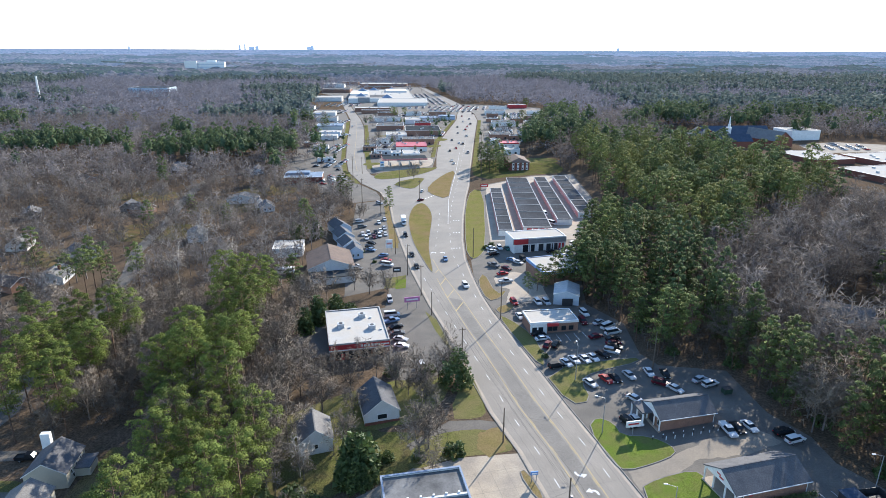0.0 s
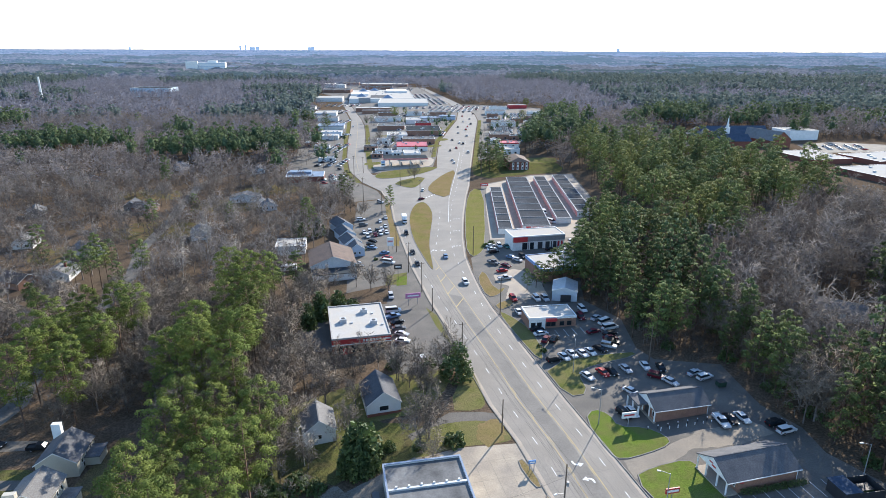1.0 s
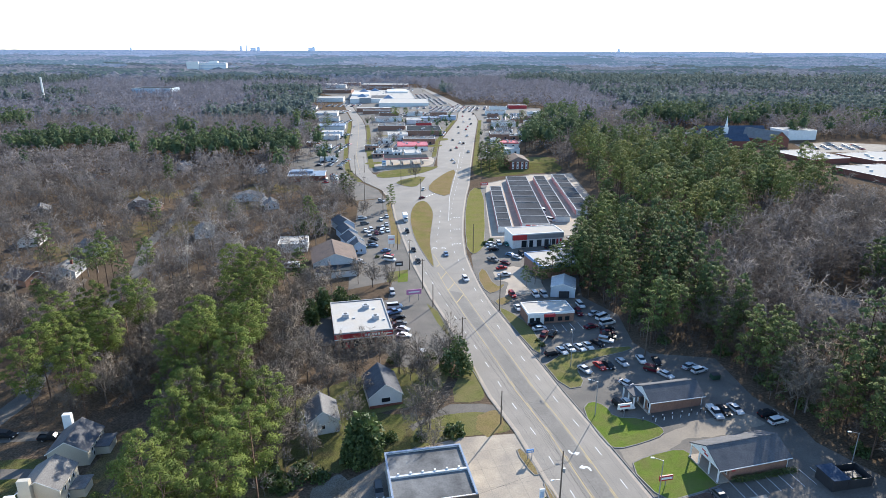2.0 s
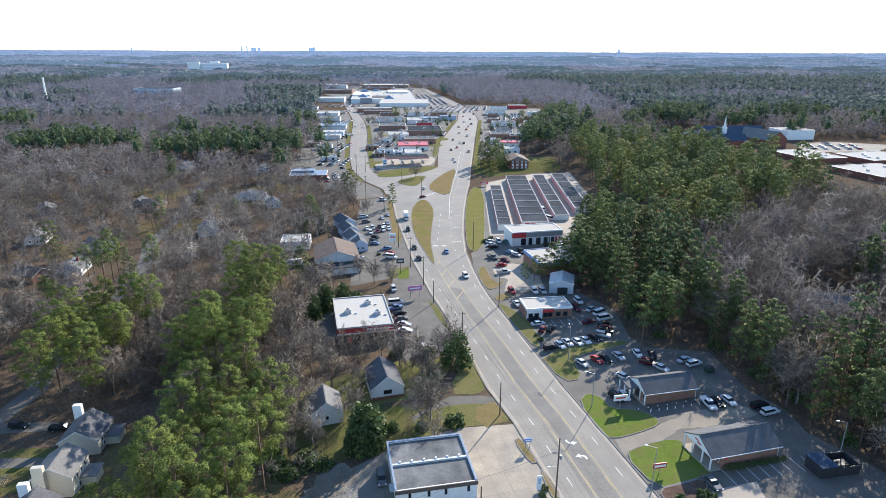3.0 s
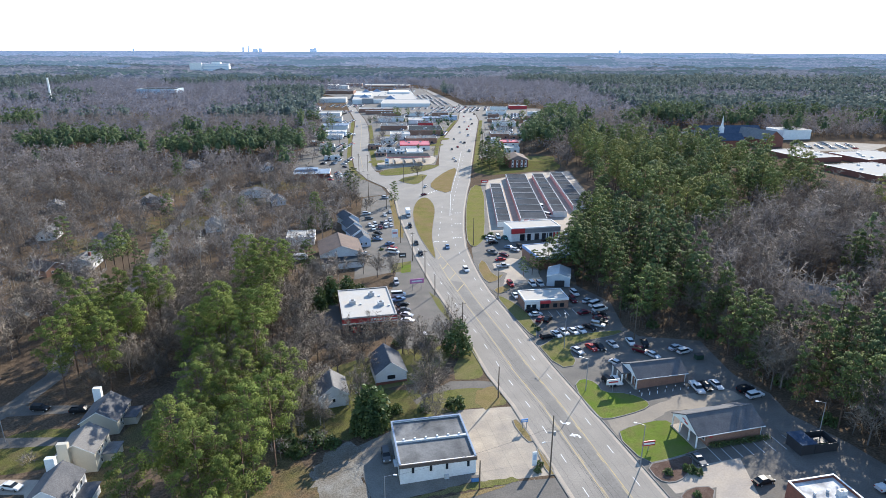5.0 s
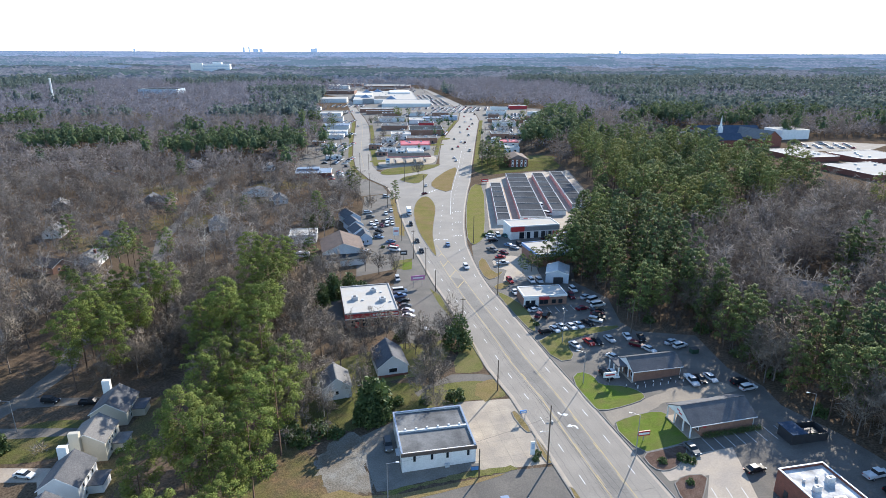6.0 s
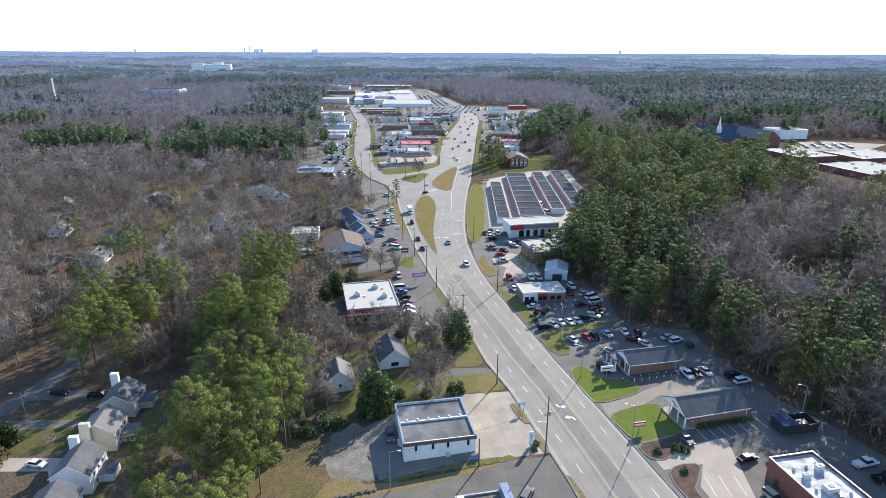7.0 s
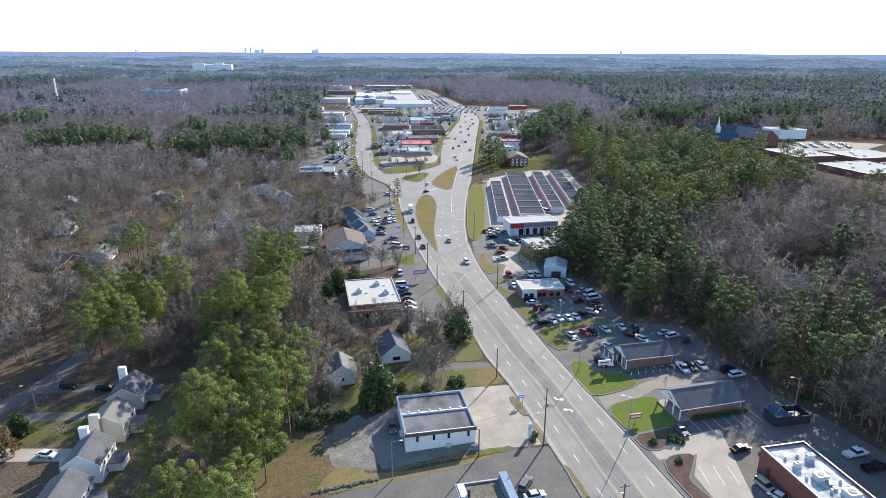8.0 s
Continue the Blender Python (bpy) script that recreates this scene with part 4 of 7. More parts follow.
        pane_meshes[key] = fr, mesh_of("pane", box(-wide / 2 + t, wide / 2 - t, -0.03, 0.0, -high / 2 + t, high / 2 - t), glass or M_GLASS)
    fr, pn = pane_meshes[key]
    ob = part(name, fr, None, parent)
    ob.matrix_basis = pose(x, y, z, 0, 0, turn)
    part("pane", pn, None, ob)
    return ob


def row_of_windows(b, side, w, d, n, z, wide, high, margin=1.2, **more):
    span = (w if side in "SN" else d) - 2 * margin
    for k in range(n):
        u = -span / 2 + span * ((k + 0.5) / n)
        x, y, turn = {"S": (u, -d / 2 - 0.01, 0), "N": (u, d / 2 + 0.01, 180), "W": (-w / 2 - 0.01, u, -90), "E": (w / 2 + 0.01, u, 90)}[side]
        window(b, x, y, turn, z, wide, high, **more)


def flat_building(name, label, category, x, y, turn, w, d, h, wall, roof, fascia=None, band=0.6, parapet=0.35, units=0, group="", ribs=0, seed=1):
    """A flat-roofed building: four walls with thickness, a sunk roof, a parapet or fascia, and roof plant."""
    rnd = random.Random(seed)
    b = empty(name, pose(x, y, gz(x), 0, 0, turn), label, category, group)
    t = 0.25
    for q in ((-w / 2, w / 2, -d / 2, -d / 2 + t), (-w / 2, w / 2, d / 2 - t, d / 2), (-w / 2, -w / 2 + t, -d / 2 + t, d / 2 - t), (w / 2 - t, w / 2, -d / 2 + t, d / 2 - t)):
        part("wall", box(*q, -1.2, h - 0.02), wall, b)
    bm = bmesh.new()
    nx, ny = max(1, int(w / 6)), max(1, int(d / 6))
    pts = [[bm.verts.new((-w / 2 + t + (w - 2 * t) * i / nx, -d / 2 + t + (d - 2 * t) * j / ny, h - parapet + rnd.uniform(-0.02, 0.02))) for i in range(nx + 1)] for j in range(ny + 1)]
    for j in range(ny):
        for i in range(nx):
            bm.faces.new((pts[j][i], pts[j][i + 1], pts[j + 1][i + 1], pts[j + 1][i]))
    part("roof", bm, roof, b)
    bm = bmesh.new()
    o = 0.12 if fascia else 0.06
    for q in ((-w / 2 - o, w / 2 + o, -d / 2 - o, -d / 2 + t), (-w / 2 - o, w / 2 + o, d / 2 - t, d / 2 + o), (-w / 2 - o, -w / 2 + t, -d / 2 + t, d / 2 - t), (w / 2 - t, w / 2 + o, -d / 2 + t, d / 2 - t)):
        add_box(bm, *q, h - (band if fascia else 0.12), h + 0.04)
    part("fascia" if fascia else "coping", bm, fascia or M_TRIM, b)
    for k in range(ribs):
        yy = -d / 2 + d * (k + 1) / (ribs + 1)
        part("roof_rib", box(-w / 2 + t, w / 2 - t, yy - 0.18, yy + 0.18, h - parapet, h - parapet + 0.3), M_METAL, b)
    for k in range(units):
        ux, uy = rnd.uniform(-w * 0.33, w * 0.33), rnd.uniform(-d * 0.33, d * 0.33)
        unit(b, ux, uy, h - parapet, rnd.uniform(1.2, 2.2), rnd.uniform(1.0, 1.8), rnd.uniform(0.8, 1.2))
    return b


def unit(b, x, y, z, w, d, h):
    """A roof-top air conditioner: casing on a curb, with a fan."""
    bm = bmesh.new()
    add_box(bm, x - w / 2 - 0.1, x + w / 2 + 0.1, y - d / 2 - 0.1, y + d / 2 + 0.1, z, z + 0.15)
    add_box(bm, x - w / 2, x + w / 2, y - d / 2, y + d / 2, z + 0.15, z + h)
    u = part("rooftop_unit", bm, M_METAL, b, "grey metal air-conditioning unit")
    bm = bmesh.new()
    add_rod(bm, (x, y, z + h), (x, y, z + h + 0.08), min(w, d) * 0.33, min(w, d) * 0.33, 12)
    part("fan", bm, M_DARK, u)


def gable_building(name, label, category, x, y, turn, w, d, eave, ridge, wall, roof, over=0.35, chimney=None, group="", windows=(), trim=True):
    """A gabled building whose ridge runs along its own y axis; its front gable faces -y."""
    b = empty(name, pose(x, y, gz(x), 0, 0, turn), label, category, group)
    bm = bmesh.new()
    a = [bm.verts.new((px, -d / 2, pz)) for px, pz in ((-w / 2, -1.5), (w / 2, -1.5), (w / 2, eave), (0, ridge - 0.05), (-w / 2, eave))]
    c = [bm.verts.new((v.co.x, d / 2, v.co.z)) for v in a]
    bm.faces.new(a)
    bm.faces.new(c[::-1])
    for i, j in ((0, 1), (1, 2), (4, 0)):
        bm.faces.new((a[i], c[i], c[j], a[j]))
    part("wall", bm, wall, b)
    slope = (ridge - eave) / (w / 2)
    ze = eave - over * slope
    t = 0.16
    bm = bmesh.new()
    prof = [(-w / 2 - over, ze), (0, ridge), (w / 2 + over, ze), (w / 2 + over, ze + t), (0, ridge + t), (-w / 2 - over, ze + t)]
    n = max(2, int(d / 2))
    rings = [[bm.verts.new((px, -d / 2 - over + (d + 2 * over) * k / n, pz + 0.02)) for px, pz in prof] for k in range(n + 1)]
    for k in range(n):
        for i in range(6):
            j = (i + 1) % 6
            bm.faces.new((rings[k][i], rings[k][j], rings[k + 1][j], rings[k + 1][i]))
    bm.faces.new(rings[0])
    bm.faces.new(rings[-1][::-1])
    r = part("roof", bm, roof, b)
    part("ridge_cap", box(-0.14, 0.14, -d / 2 - over, d / 2 + over, ridge + t - 0.02, ridge + t + 0.06), roof, r)
    if trim:
        for s in (-1, 1):
            bm = bmesh.new()
            o = -d / 2 - over - 0.03
            v = [bm.verts.new(p) for p in ((s * (w / 2 + over), o, ze - 0.05), (0, o, ridge - 0.05), (0, o, ridge + t), (s * (w / 2 + over), o, ze + t))]
            bm.faces.new(v)
            g = bmesh.ops.extrude_face_region(bm, geom=bm.faces[:])["geom"]
            for q in g:
                if isinstance(q, bmesh.types.BMVert):
                    q.co.y += 0.06
            part("bargeboard", bm, M_TRIM, r)
    if chimney:
        cx, cy, cw, cd, ch, cm = chimney
        part("chimney", box(cx - cw / 2, cx + cw / 2, cy - cd / 2, cy + cd / 2, -1.5, ch, 0.03), cm, b, "tall boxed chimney")
    for side, n, z, ww, hh in windows:
        row_of_windows(b, side, w, d, n, z, ww, hh)
    return b


def sign(name, label, x, y, turn, w, h, z, post, board, posts=1, bars=()):
    """A board on posts; writing as plain bars."""
    s = empty(name, pose(x, y, gz(x), 0, 0, turn), label, "sign")
    for k in range(posts):
        px = (k - (posts - 1) / 2) * w * 0.6
        bm = bmesh.new()
        add_rod(bm, (px, 0, -0.2), (px, 0, z + h * 0.5), 0.09, 0.09, 8)
        part("post", bm, post, s)
    p = part("board", box(-w / 2, w / 2, -0.15, 0.15, z, z + h, 0.03), board, s)
    for bx, bz, bw, bh, m in bars:
        part("lettering", box(bx - bw / 2, bx + bw / 2, -0.19, -0.15, z + bz - bh / 2, z + bz + bh / 2), m, p)
    return s


# white block with a grey roof in two halves, beside the concrete forecourt
b = flat_building("shop_building", "white-painted block building with a grey flat roof and brown fascia", "building", -2.7, 95.3, 11.5, 16.2, 15.8, 4.5, M_WHITE_WALL, M_GREY_ROOF, None, 0.75, 0.3, ribs=0)
part("front_fascia", box(-8.3, 8.3, -8.15, -7.97, 3.75, 4.62), M_BROWN_TRIM, b, "dark brown metal fascia")
part("roof_gutter", box(-7.9, 7.9, -0.25, 0.25, 4.2, 4.62), M_METAL, b, "pale metal gutter across the roof")
for s, q in (("edge_cap", (-8.2, 8.2, 7.55, 8.05)), ("edge_cap", (-8.25, -7.85, -7.7, 7.55)), ("edge_cap", (7.85, 8.25, -7.7, 7.55))):
    part(s, box(*q, 4.56, 4.66), M_EDGE, b, "blue-grey metal edge")
for k in range(6):
    part("roof_vent", box(-6.4 + k * 2.5, -6.0 + k * 2.5, 0.25, 0.65, 4.2, 4.85), M_TRIM, b)
for u in (-5.4, -1.6, 1.8, 6.4):
    window(b, u, -7.91, 0, 3.0, 0.55, 1.5, "window", M_DARK)
part("door", box(-8.16, -8.08, -4.6, -3.6, 0, 2.1), M_DARK, b)
part("awning", box(-9.0, -8.1, -5.4, -3.0, 2.3, 2.5, 0.03), M_METAL, b)
part("air_conditioner", box(1.2, 2.2, -8.5, -7.95, 0.1, 1.0, 0.03), M_METAL, b)
bin_ = empty("bin", pose(6.6, 86.6, gz(6.6), 0, 0, 10), "blue plastic wheeled bins beside a white wall", "bin")
part("body", box(-0.9, 0.9, -0.4, 0.4, 0, 1.0, 0.06), M_BLUE, bin_)
part("lid", box(-0.93, 0.93, -0.44, 0.44, 1.0, 1.1, 0.03), M_DARK, bin_)

# white-roofed shop with a red fascia
b = flat_building("shop_building", "brick shop with a bright white flat roof and red fascia", "building", -26.75, 171.8, 13.0, 17.4, 24.2, 5.3, M_BRICK_PALE, M_WHITE_ROOF, M_ROUGH_CONC, 0.45, 0.25)
part("red_band", box(-8.85, 8.85, -12.30, -12.12, 3.0, 4.8), M_RED, b)
part("red_band", box(8.7, 8.86, -12.12, 12.0, 3.0, 4.8), M_RED, b)
for ux, uy in ((-4.6, -0.4), (2.4, 5.6), (4.6, -3.4)):
    unit(b, ux, uy, 5.05, 2.0, 1.8, 1.3)
    part("roof_hatch", box(ux + 2.2, ux + 2.9, uy - 1.6, uy - 0.9, 5.05, 5.4), M_METAL, b)
row_of_windows(b, "S", 17.4, 24.2, 4, 1.5, 2.6, 2.2, frame_mat=M_DARK)
row_of_windows(b, "E", 17.4, 24.2, 7, 1.5, 2.4, 2.4, frame_mat=M_DARK)
part("fascia_stripe", box(-8.85, 8.85, -12.33, -12.30, 3.0, 3.35), M_TRIM, b)
for u, w in ((0.6, 0.7), (1.6, 0.8), (2.6, 0.7), (3.6, 0.8), (4.6, 0.7), (5.5, 0.6)):
    part("lettering", box(u - w / 2, u + w / 2, -12.33, -12.30, 3.75, 4.45), M_TRIM, b)
part("fascia_flash", box(6.2, 8.6, -12.33, -12.30, 3.9, 4.3), M_TRIM, b)
part("door", box(-5.6, -4.4, -12.2, -12.09, -0.6, 2.0), M_RED, b, "red door")

# two brick offices with shingle roofs
def gable_office(label, x, y, turn, w, long, eave, ridge, porch, wall):
    """A long brick office; its ridge runs along its own x axis, with an open porch under the gable at -x."""
    b = empty("office_building", pose(x, y, gz(x), 0, 0, turn), label, "building")
    x0, x1, h = -long / 2 + porch, long / 2 - 0.3, w / 2 - 0.7
    bm = bmesh.new()
    add_box(bm, x0, x1, -h, -h + 0.25, -1.2, eave)
    add_box(bm, x0, x1, h - 0.25, h, -1.2, eave)
    add_box(bm, x0, x0 + 0.25, -h + 0.25, h - 0.25, -1.2, eave)
    v = [bm.verts.new(p) for p in ((x1, -h, -1.2), (x1, h, -1.2), (x1, h, eave), (x1, 0, ridge - 0.2), (x1, -h, eave))]
    bm.faces.new(v)
    part("wall", bm, wall, b)
    t = 0.18
    bm = bmesh.new()
    prof = [(-w / 2, eave - 0.3), (0, ridge), (w / 2, eave - 0.3), (w / 2, eave - 0.3 + t), (0, ridge + t), (-w / 2, eave - 0.3 + t)]
    rings = [[bm.verts.new((xx, py, pz)) for py, pz in prof] for xx in (-long / 2, -long / 6, long / 6, long / 2)]
    for k in range(3):
        for i in range(6):
            j = (i + 1) % 6
            bm.faces.new((rings[k][i], rings[k][j], rings[k + 1][j], rings[k + 1][i]))
    bm.faces.new(rings[0])
    bm.faces.new(rings[-1][::-1])
    r = part("roof", bm, M_SHINGLE, b)
    part("ridge_cap", box(-long / 2, long / 2, -0.15, 0.15, ridge + t - 0.03, ridge + t + 0.05), M_SHINGLE, r)
    part("gutter", box(-long / 2, long / 2, -w / 2 - 0.1, -w / 2, eave - 0.34, eave - 0.16), M_TRIM, b)
    bm = bmesh.new()
    v = [bm.verts.new((-long / 2 + 0.1, yy, zz)) for yy, zz in ((-w / 2 + 0.3, eave - 0.28), (w / 2 - 0.3, eave - 0.28), (0, ridge - 0.1))]
    bm.faces.new(v)
    for q in bmesh.ops.extrude_face_region(bm, geom=bm.faces[:])["geom"]:
        if isinstance(q, bmesh.types.BMVert):
            q.co.x += 0.15
    part("pediment", bm, M_TRIM, b, "white triangular gable")
    for yy in (-w / 2 + 0.6, -w / 6, w / 6, w / 2 - 0.6):
        part("column", box(-long / 2 + 0.15, -long / 2 + 0.42, yy - 0.14, yy + 0.14, -0.6, eave - 0.25, 0.02), M_TRIM, b)
    part("porch_floor", box(-long / 2, x0, -w / 2 + 0.3, w / 2 - 0.3, -0.6, 0.12), M_CONC, b)
    part("door", box(x0 - 0.06, x0, -0.9, 0.9, 0.12, 2.3), M_DARK, b)
    for yy in (-3.0, 3.0):
        window(b, x0 - 0.01, yy, -90, 1.6, 1.3, 1.5)
    part("downpipe", box(x1 - 0.1, x1, -h - 0.1, -h, -0.4, eave - 0.2), M_TRIM, b)
    return b


b = gable_office("single-storey brown brick office with a dark shingle roof", 56.05, 125.8, 12.7, 8.8, 14.8, 3.3, 5.3, 0.6, M_BRICK_PALE)
part("porch_roof", box(-10.0, -7.2, -1.0, 4.0, 3.0, 3.35, 0.05), M_SHINGLE, b)
for yy in (-0.8, 1.7, 4.2):
    part("porch_column", box(-9.8, -9.5, yy - 0.15, yy + 0.15, -0.3, 3.0), M_TRIM, b)
for k in range(8):
    bm = bmesh.new()
    add_rod(bm, (-7.2 + k * 2.2, -7.0, -0.3), (-7.2 + k * 2.2, -7.0, 0.75), 0.1, 0.1, 8)
    part("bollard", bm, M_TRIM, b)
b = gable_office("single-storey brick office with white gabled portico", 62.85, 101.8, 14.6, 9.9, 17.5, 3.4, 5.7, 3.0, M_BRICK_PALE)
part("emblem", box(-8.66, -8.58, -1.0, 0.2, 3.7, 4.1), M_RED, b)
part("emblem", box(-8.66, -8.58, -0.2, 1.0, 4.2, 4.5), M_RED, b)
part("wall_sign", box(-5.2, -4.4, -4.35, -4.25, 2.0, 2.7), M_RED, b)

# flat brick restaurant with roof plant
b = flat_building("restaurant_building", "red brick flat-roofed restaurant with white parapet and roof plant", "building", 73.4, 66.6, 12.0, 10.2, 25.0, 5.2, M_BRICK, M_GRIMY, None, 0.5, 0.55)
for ux, uy, uw, ud in ((-0.5, 1.8, 2.4, 1.8), (1.5, -3.5, 2.6, 2.2), (1.2, -7.8, 2.6, 2.0), (-2.2, 5.8, 1.4, 0.8), (2.2, 7.5, 1.6, 0.9)):
    unit(b, ux, uy, 4.65, uw, ud, 1.3)
for k, (ux, uy) in enumerate(((-2.6, 8.6), (0.4, 8.8), (-2.8, 2.6), (2.8, 0.4), (3.0, -1.4), (-1.0, -1.6), (-3.0, -4.6))):
    bm = bmesh.new()
    add_rod(bm, (ux, uy, 4.6), (ux, uy, 5.3), 0.3, 0.26, 10)
    part("roof_fan", bm, M_METAL, b)
for k in range(3):
    part("duct", box(-0.3, 0.5, -1.6 + k * 1.2, -0.8 + k * 1.2, 4.65, 5.2, 0.03), M_STEEL, b)
part("awning", box(-6.0, -5.1, -11.0, -5.0, 2.8, 3.4, 0.05), M_RED, b, "red sloping metal awning")
window(b, -5.11, -7.5, -90, 1.7, 2.2, 1.6, "window", M_DARK)
part("door", box(-5.2, -5.1, 9.0, 10.0, 0, 2.1), M_DARK, b)
enc = empty("bin_enclosure", pose(80.9, 95.2, gz(81), 0, 0, 10), "dark timber bin enclosure with a lean-to shed", "enclosure")
for nm, q in (("panel", (-1.0, 4.6, 2.2, 2.35)), ("panel", (-1.0, 4.6, -2.35, -2.2)), ("panel", (4.45, 4.6, -2.2, 2.2))):
    part(nm, box(*q, -0.6, 2.2), M_DARK, enc)
part("shed", box(-4.4, -1.0, -2.3, 2.3, -0.6, 2.5, 0.04), M_DARK, enc)
part("shed_roof", box(-4.6, -0.8, -2.5, 2.5, 2.5, 2.65), M_SLATE, enc)
skip = empty("dumpster", pose(83.1, 95.7, gz(83), 0, 0, 10), "green steel dumpster inside the bin enclosure", "dumpster")
part("body", box(-1.6, 1.2, -1.0, 1.0, 0.1, 1.3, 0.05), surface("green_steel", (0.10, 0.16, 0.05), (0.08, 0.13, 0.04), 1, 0.6), skip)
part("lid", box(-1.65, 1.25, -1.05, 1.05, 1.3, 1.38), M_DARK, skip)
skip = empty("dumpster", pose(72.3, 136.0, gz(72), 0, 0, 10), "dark green steel dumpster on asphalt", "dumpster")
part("body", box(-1.1, 1.1, -0.8, 0.8, 0.1, 1.4, 0.05), surface("dark_green_steel", (0.025, 0.06, 0.035), (0.02, 0.05, 0.03), 1, 0.6), skip)
part("lid", box(-1.15, 1.15, -0.85, 0.85, 1.4, 1.48), M_DARK, skip)

sheet("concrete_apron", round_off([(19.6, 224), (31.5, 229), (34.6, 214), (38.6, 210.5), (30, 203), (25.6, 206), (24.6, 210.5), (20.6, 212)], 1), 0.045, M_CONC, label="pale concrete forecourt of a tyre shop", category="forecourt")
for k in range(7):
    q = Vector((47.6 + k * 2.5, 117.6 + k * 0.56))
    bol = empty("bollard", pose(q.x, q.y, gz(q.x)), "short dark bollard with a pale cap beside a brick wall", "bollard", "bollards")
    bm = bmesh.new()
    add_rod(bm, (0, 0, -0.1), (0, 0, 0.85), 0.11, 0.11, 8)
    part("post", bm, M_DARK, bol)
    bm = bmesh.new()
    add_rod(bm, (0, 0, 0.85), (0, 0, 1.1), 0.13, 0.09, 8)
    part("cap", bm, M_TRIM, bol, "pale cap")

# used-car dealer, sheds and the shop with a blue fascia
b = flat_building("dealer_building", "low white-roofed brick car dealer with a red entrance canopy", "building", 34.2, 177.4, 8.5, 15.4, 9.0, 3.9, M_BRICK_PALE, M_WHITE_ROOF, M_TRIM, 0.7, 0.15)
part("canopy", box(-2.4, 1.2, -5.4, -4.4, 2.6, 3.5, 0.04), M_RED, b)
part("white_bay", box(-7.74, -2.4, -4.62, -4.5, -0.4, 3.2), M_WHITE_WALL, b)
for u in (-6.4, -4.4, -1.4, 0.2, 3.0, 5.4):
    window(b, u, -4.66, 0, 1.5, 1.5, 1.5, "window", M_DARK)
gable_building("metal_shed", "white corrugated metal shed with a shallow gable", "shed", 43.6, 199.0, -12, 8.6, 10.5, 3.6, 5.0, M_PALE_METAL, M_METAL, 0.15)
part("roller_door", box(41.0, 44.6, 192.9, 193.2, gz(43), gz(43) + 2.6), M_DARK, bpy.data.objects["metal_shed"]).matrix_parent_inverse = bpy.data.objects["metal_shed"].matrix_basis.inverted()
b = flat_building("tyre_shop_building", "brick shop with a white roof and pale blue fascia", "building", 43.7, 222.6, 15.5, 17.2, 17.2, 5.2, M_BRICK_PALE, M_WHITE_ROOF, surface("pale_blue_fascia", (0.19, 0.32, 0.56), (0.16, 0.28, 0.50), 2, 0.5), 1.2, 0.2)
for k in range(3):
    part("fascia_emblem", box(-7.94, -7.88, -5.2 + k * 4.2, -3.2 + k * 4.2, 4.2, 5.0), M_TRIM, b)
row_of_windows(b, "W", 15.5, 16, 4, 1.9, 2.6, 2.6, frame_mat=M_DARK)

# self-storage yard: office and four long rows
b = flat_building("storage_office", "storage office with a flat pale roof, red panel and open bays", "building", 41.0, 258.6, 12.5, 24.0, 11.5, 6.2, M_WHITE_WALL, M_WHITE_ROOF, M_TRIM, 0.5, 0.2)
part("grey_band", box(-12.2, 12.2, -5.95, -5.75, 3.6, 5.6), M_STEEL, b)
part("red_panel", box(-11.9, -5.4, -6.05, -5.85, 3.5, 5.8), M_RED, b)
for k, (u, m) in enumerate(((-6.6, M_GLASS), (-3.6, M_GLASS), (0.4, M_DARK), (3.8, M_DARK), (7.0, M_DARK), (10.0, M_RED))):
    part("bay_door" if k > 1 else "shop_window", box(u - 1.25, u + 1.25, -5.9, -5.78, 0, 3.1), m, b)
for k in range(7):
    part("pier", box(-11.9 + k * 3.6, -11.4 + k * 3.6, -6.05, -5.75, -0.5, 3.6), M_WHITE_WALL, b)
ROWS = [(30.9, 321, 6.8, 90), (46.6, 337, 13.4, 115), (61.8, 343, 7.4, 103), (75.0, 350, 8.4, 94)]
for x, y, w, d in ROWS:
    b = flat_building("storage_row", "long low storage building with dark roof and faded red doors", "building", x, y, -1.5, w, d, 3.0, M_WHITE_WALL, M_STORE_ROOF, M_STEEL, 0.35, 0.12, group="storage rows")
    n = int(d / 15)
    for k in range(n):
        yy = -d / 2 + d * (k + 1) / (n + 1)
        part("roof_rib", box(-w / 2, w / 2, yy - 0.2, yy + 0.2, 2.9, 3.2), M_ROUGH_CONC, b)
    m = int(d / 3.4)
    for side in (-1, 1):
        for k in range(m):
            yy = -d / 2 + 1.7 + k * 3.4
            part("roller_door", box(side * (w / 2 + 0.02) - 0.03, side * (w / 2 + 0.02) + 0.03, yy - 1.25, yy + 1.25, 0, 2.3), M_PINK, b)
for u in range(4):
    part("roller_door", box(-5.0 + u * 3.0, -2.6 + u * 3.0, -57.62, -57.5, 0, 2.3), M_RED, bpy.data.objects["storage_row.001"])

# houses west of the road
gable_building("house", "small white house with a steep grey shingle roof", "house", -15.9, 132.2, 16, 8.4, 11.2, 3.2, 6.4, M_SIDING, M_SHINGLE, 0.3, None, windows=(("S", 1, 2.0, 2.4, 1.4), ("E", 2, 1.6, 1.0, 1.3)))
for q in ((-4.25, 4.25, -5.68, -5.6), (4.2, 4.28, -5.6, 5.6)):
    part("brick_base", box(*q, -1.5, 0.75), M_BRICK, bpy.data.objects["house"])
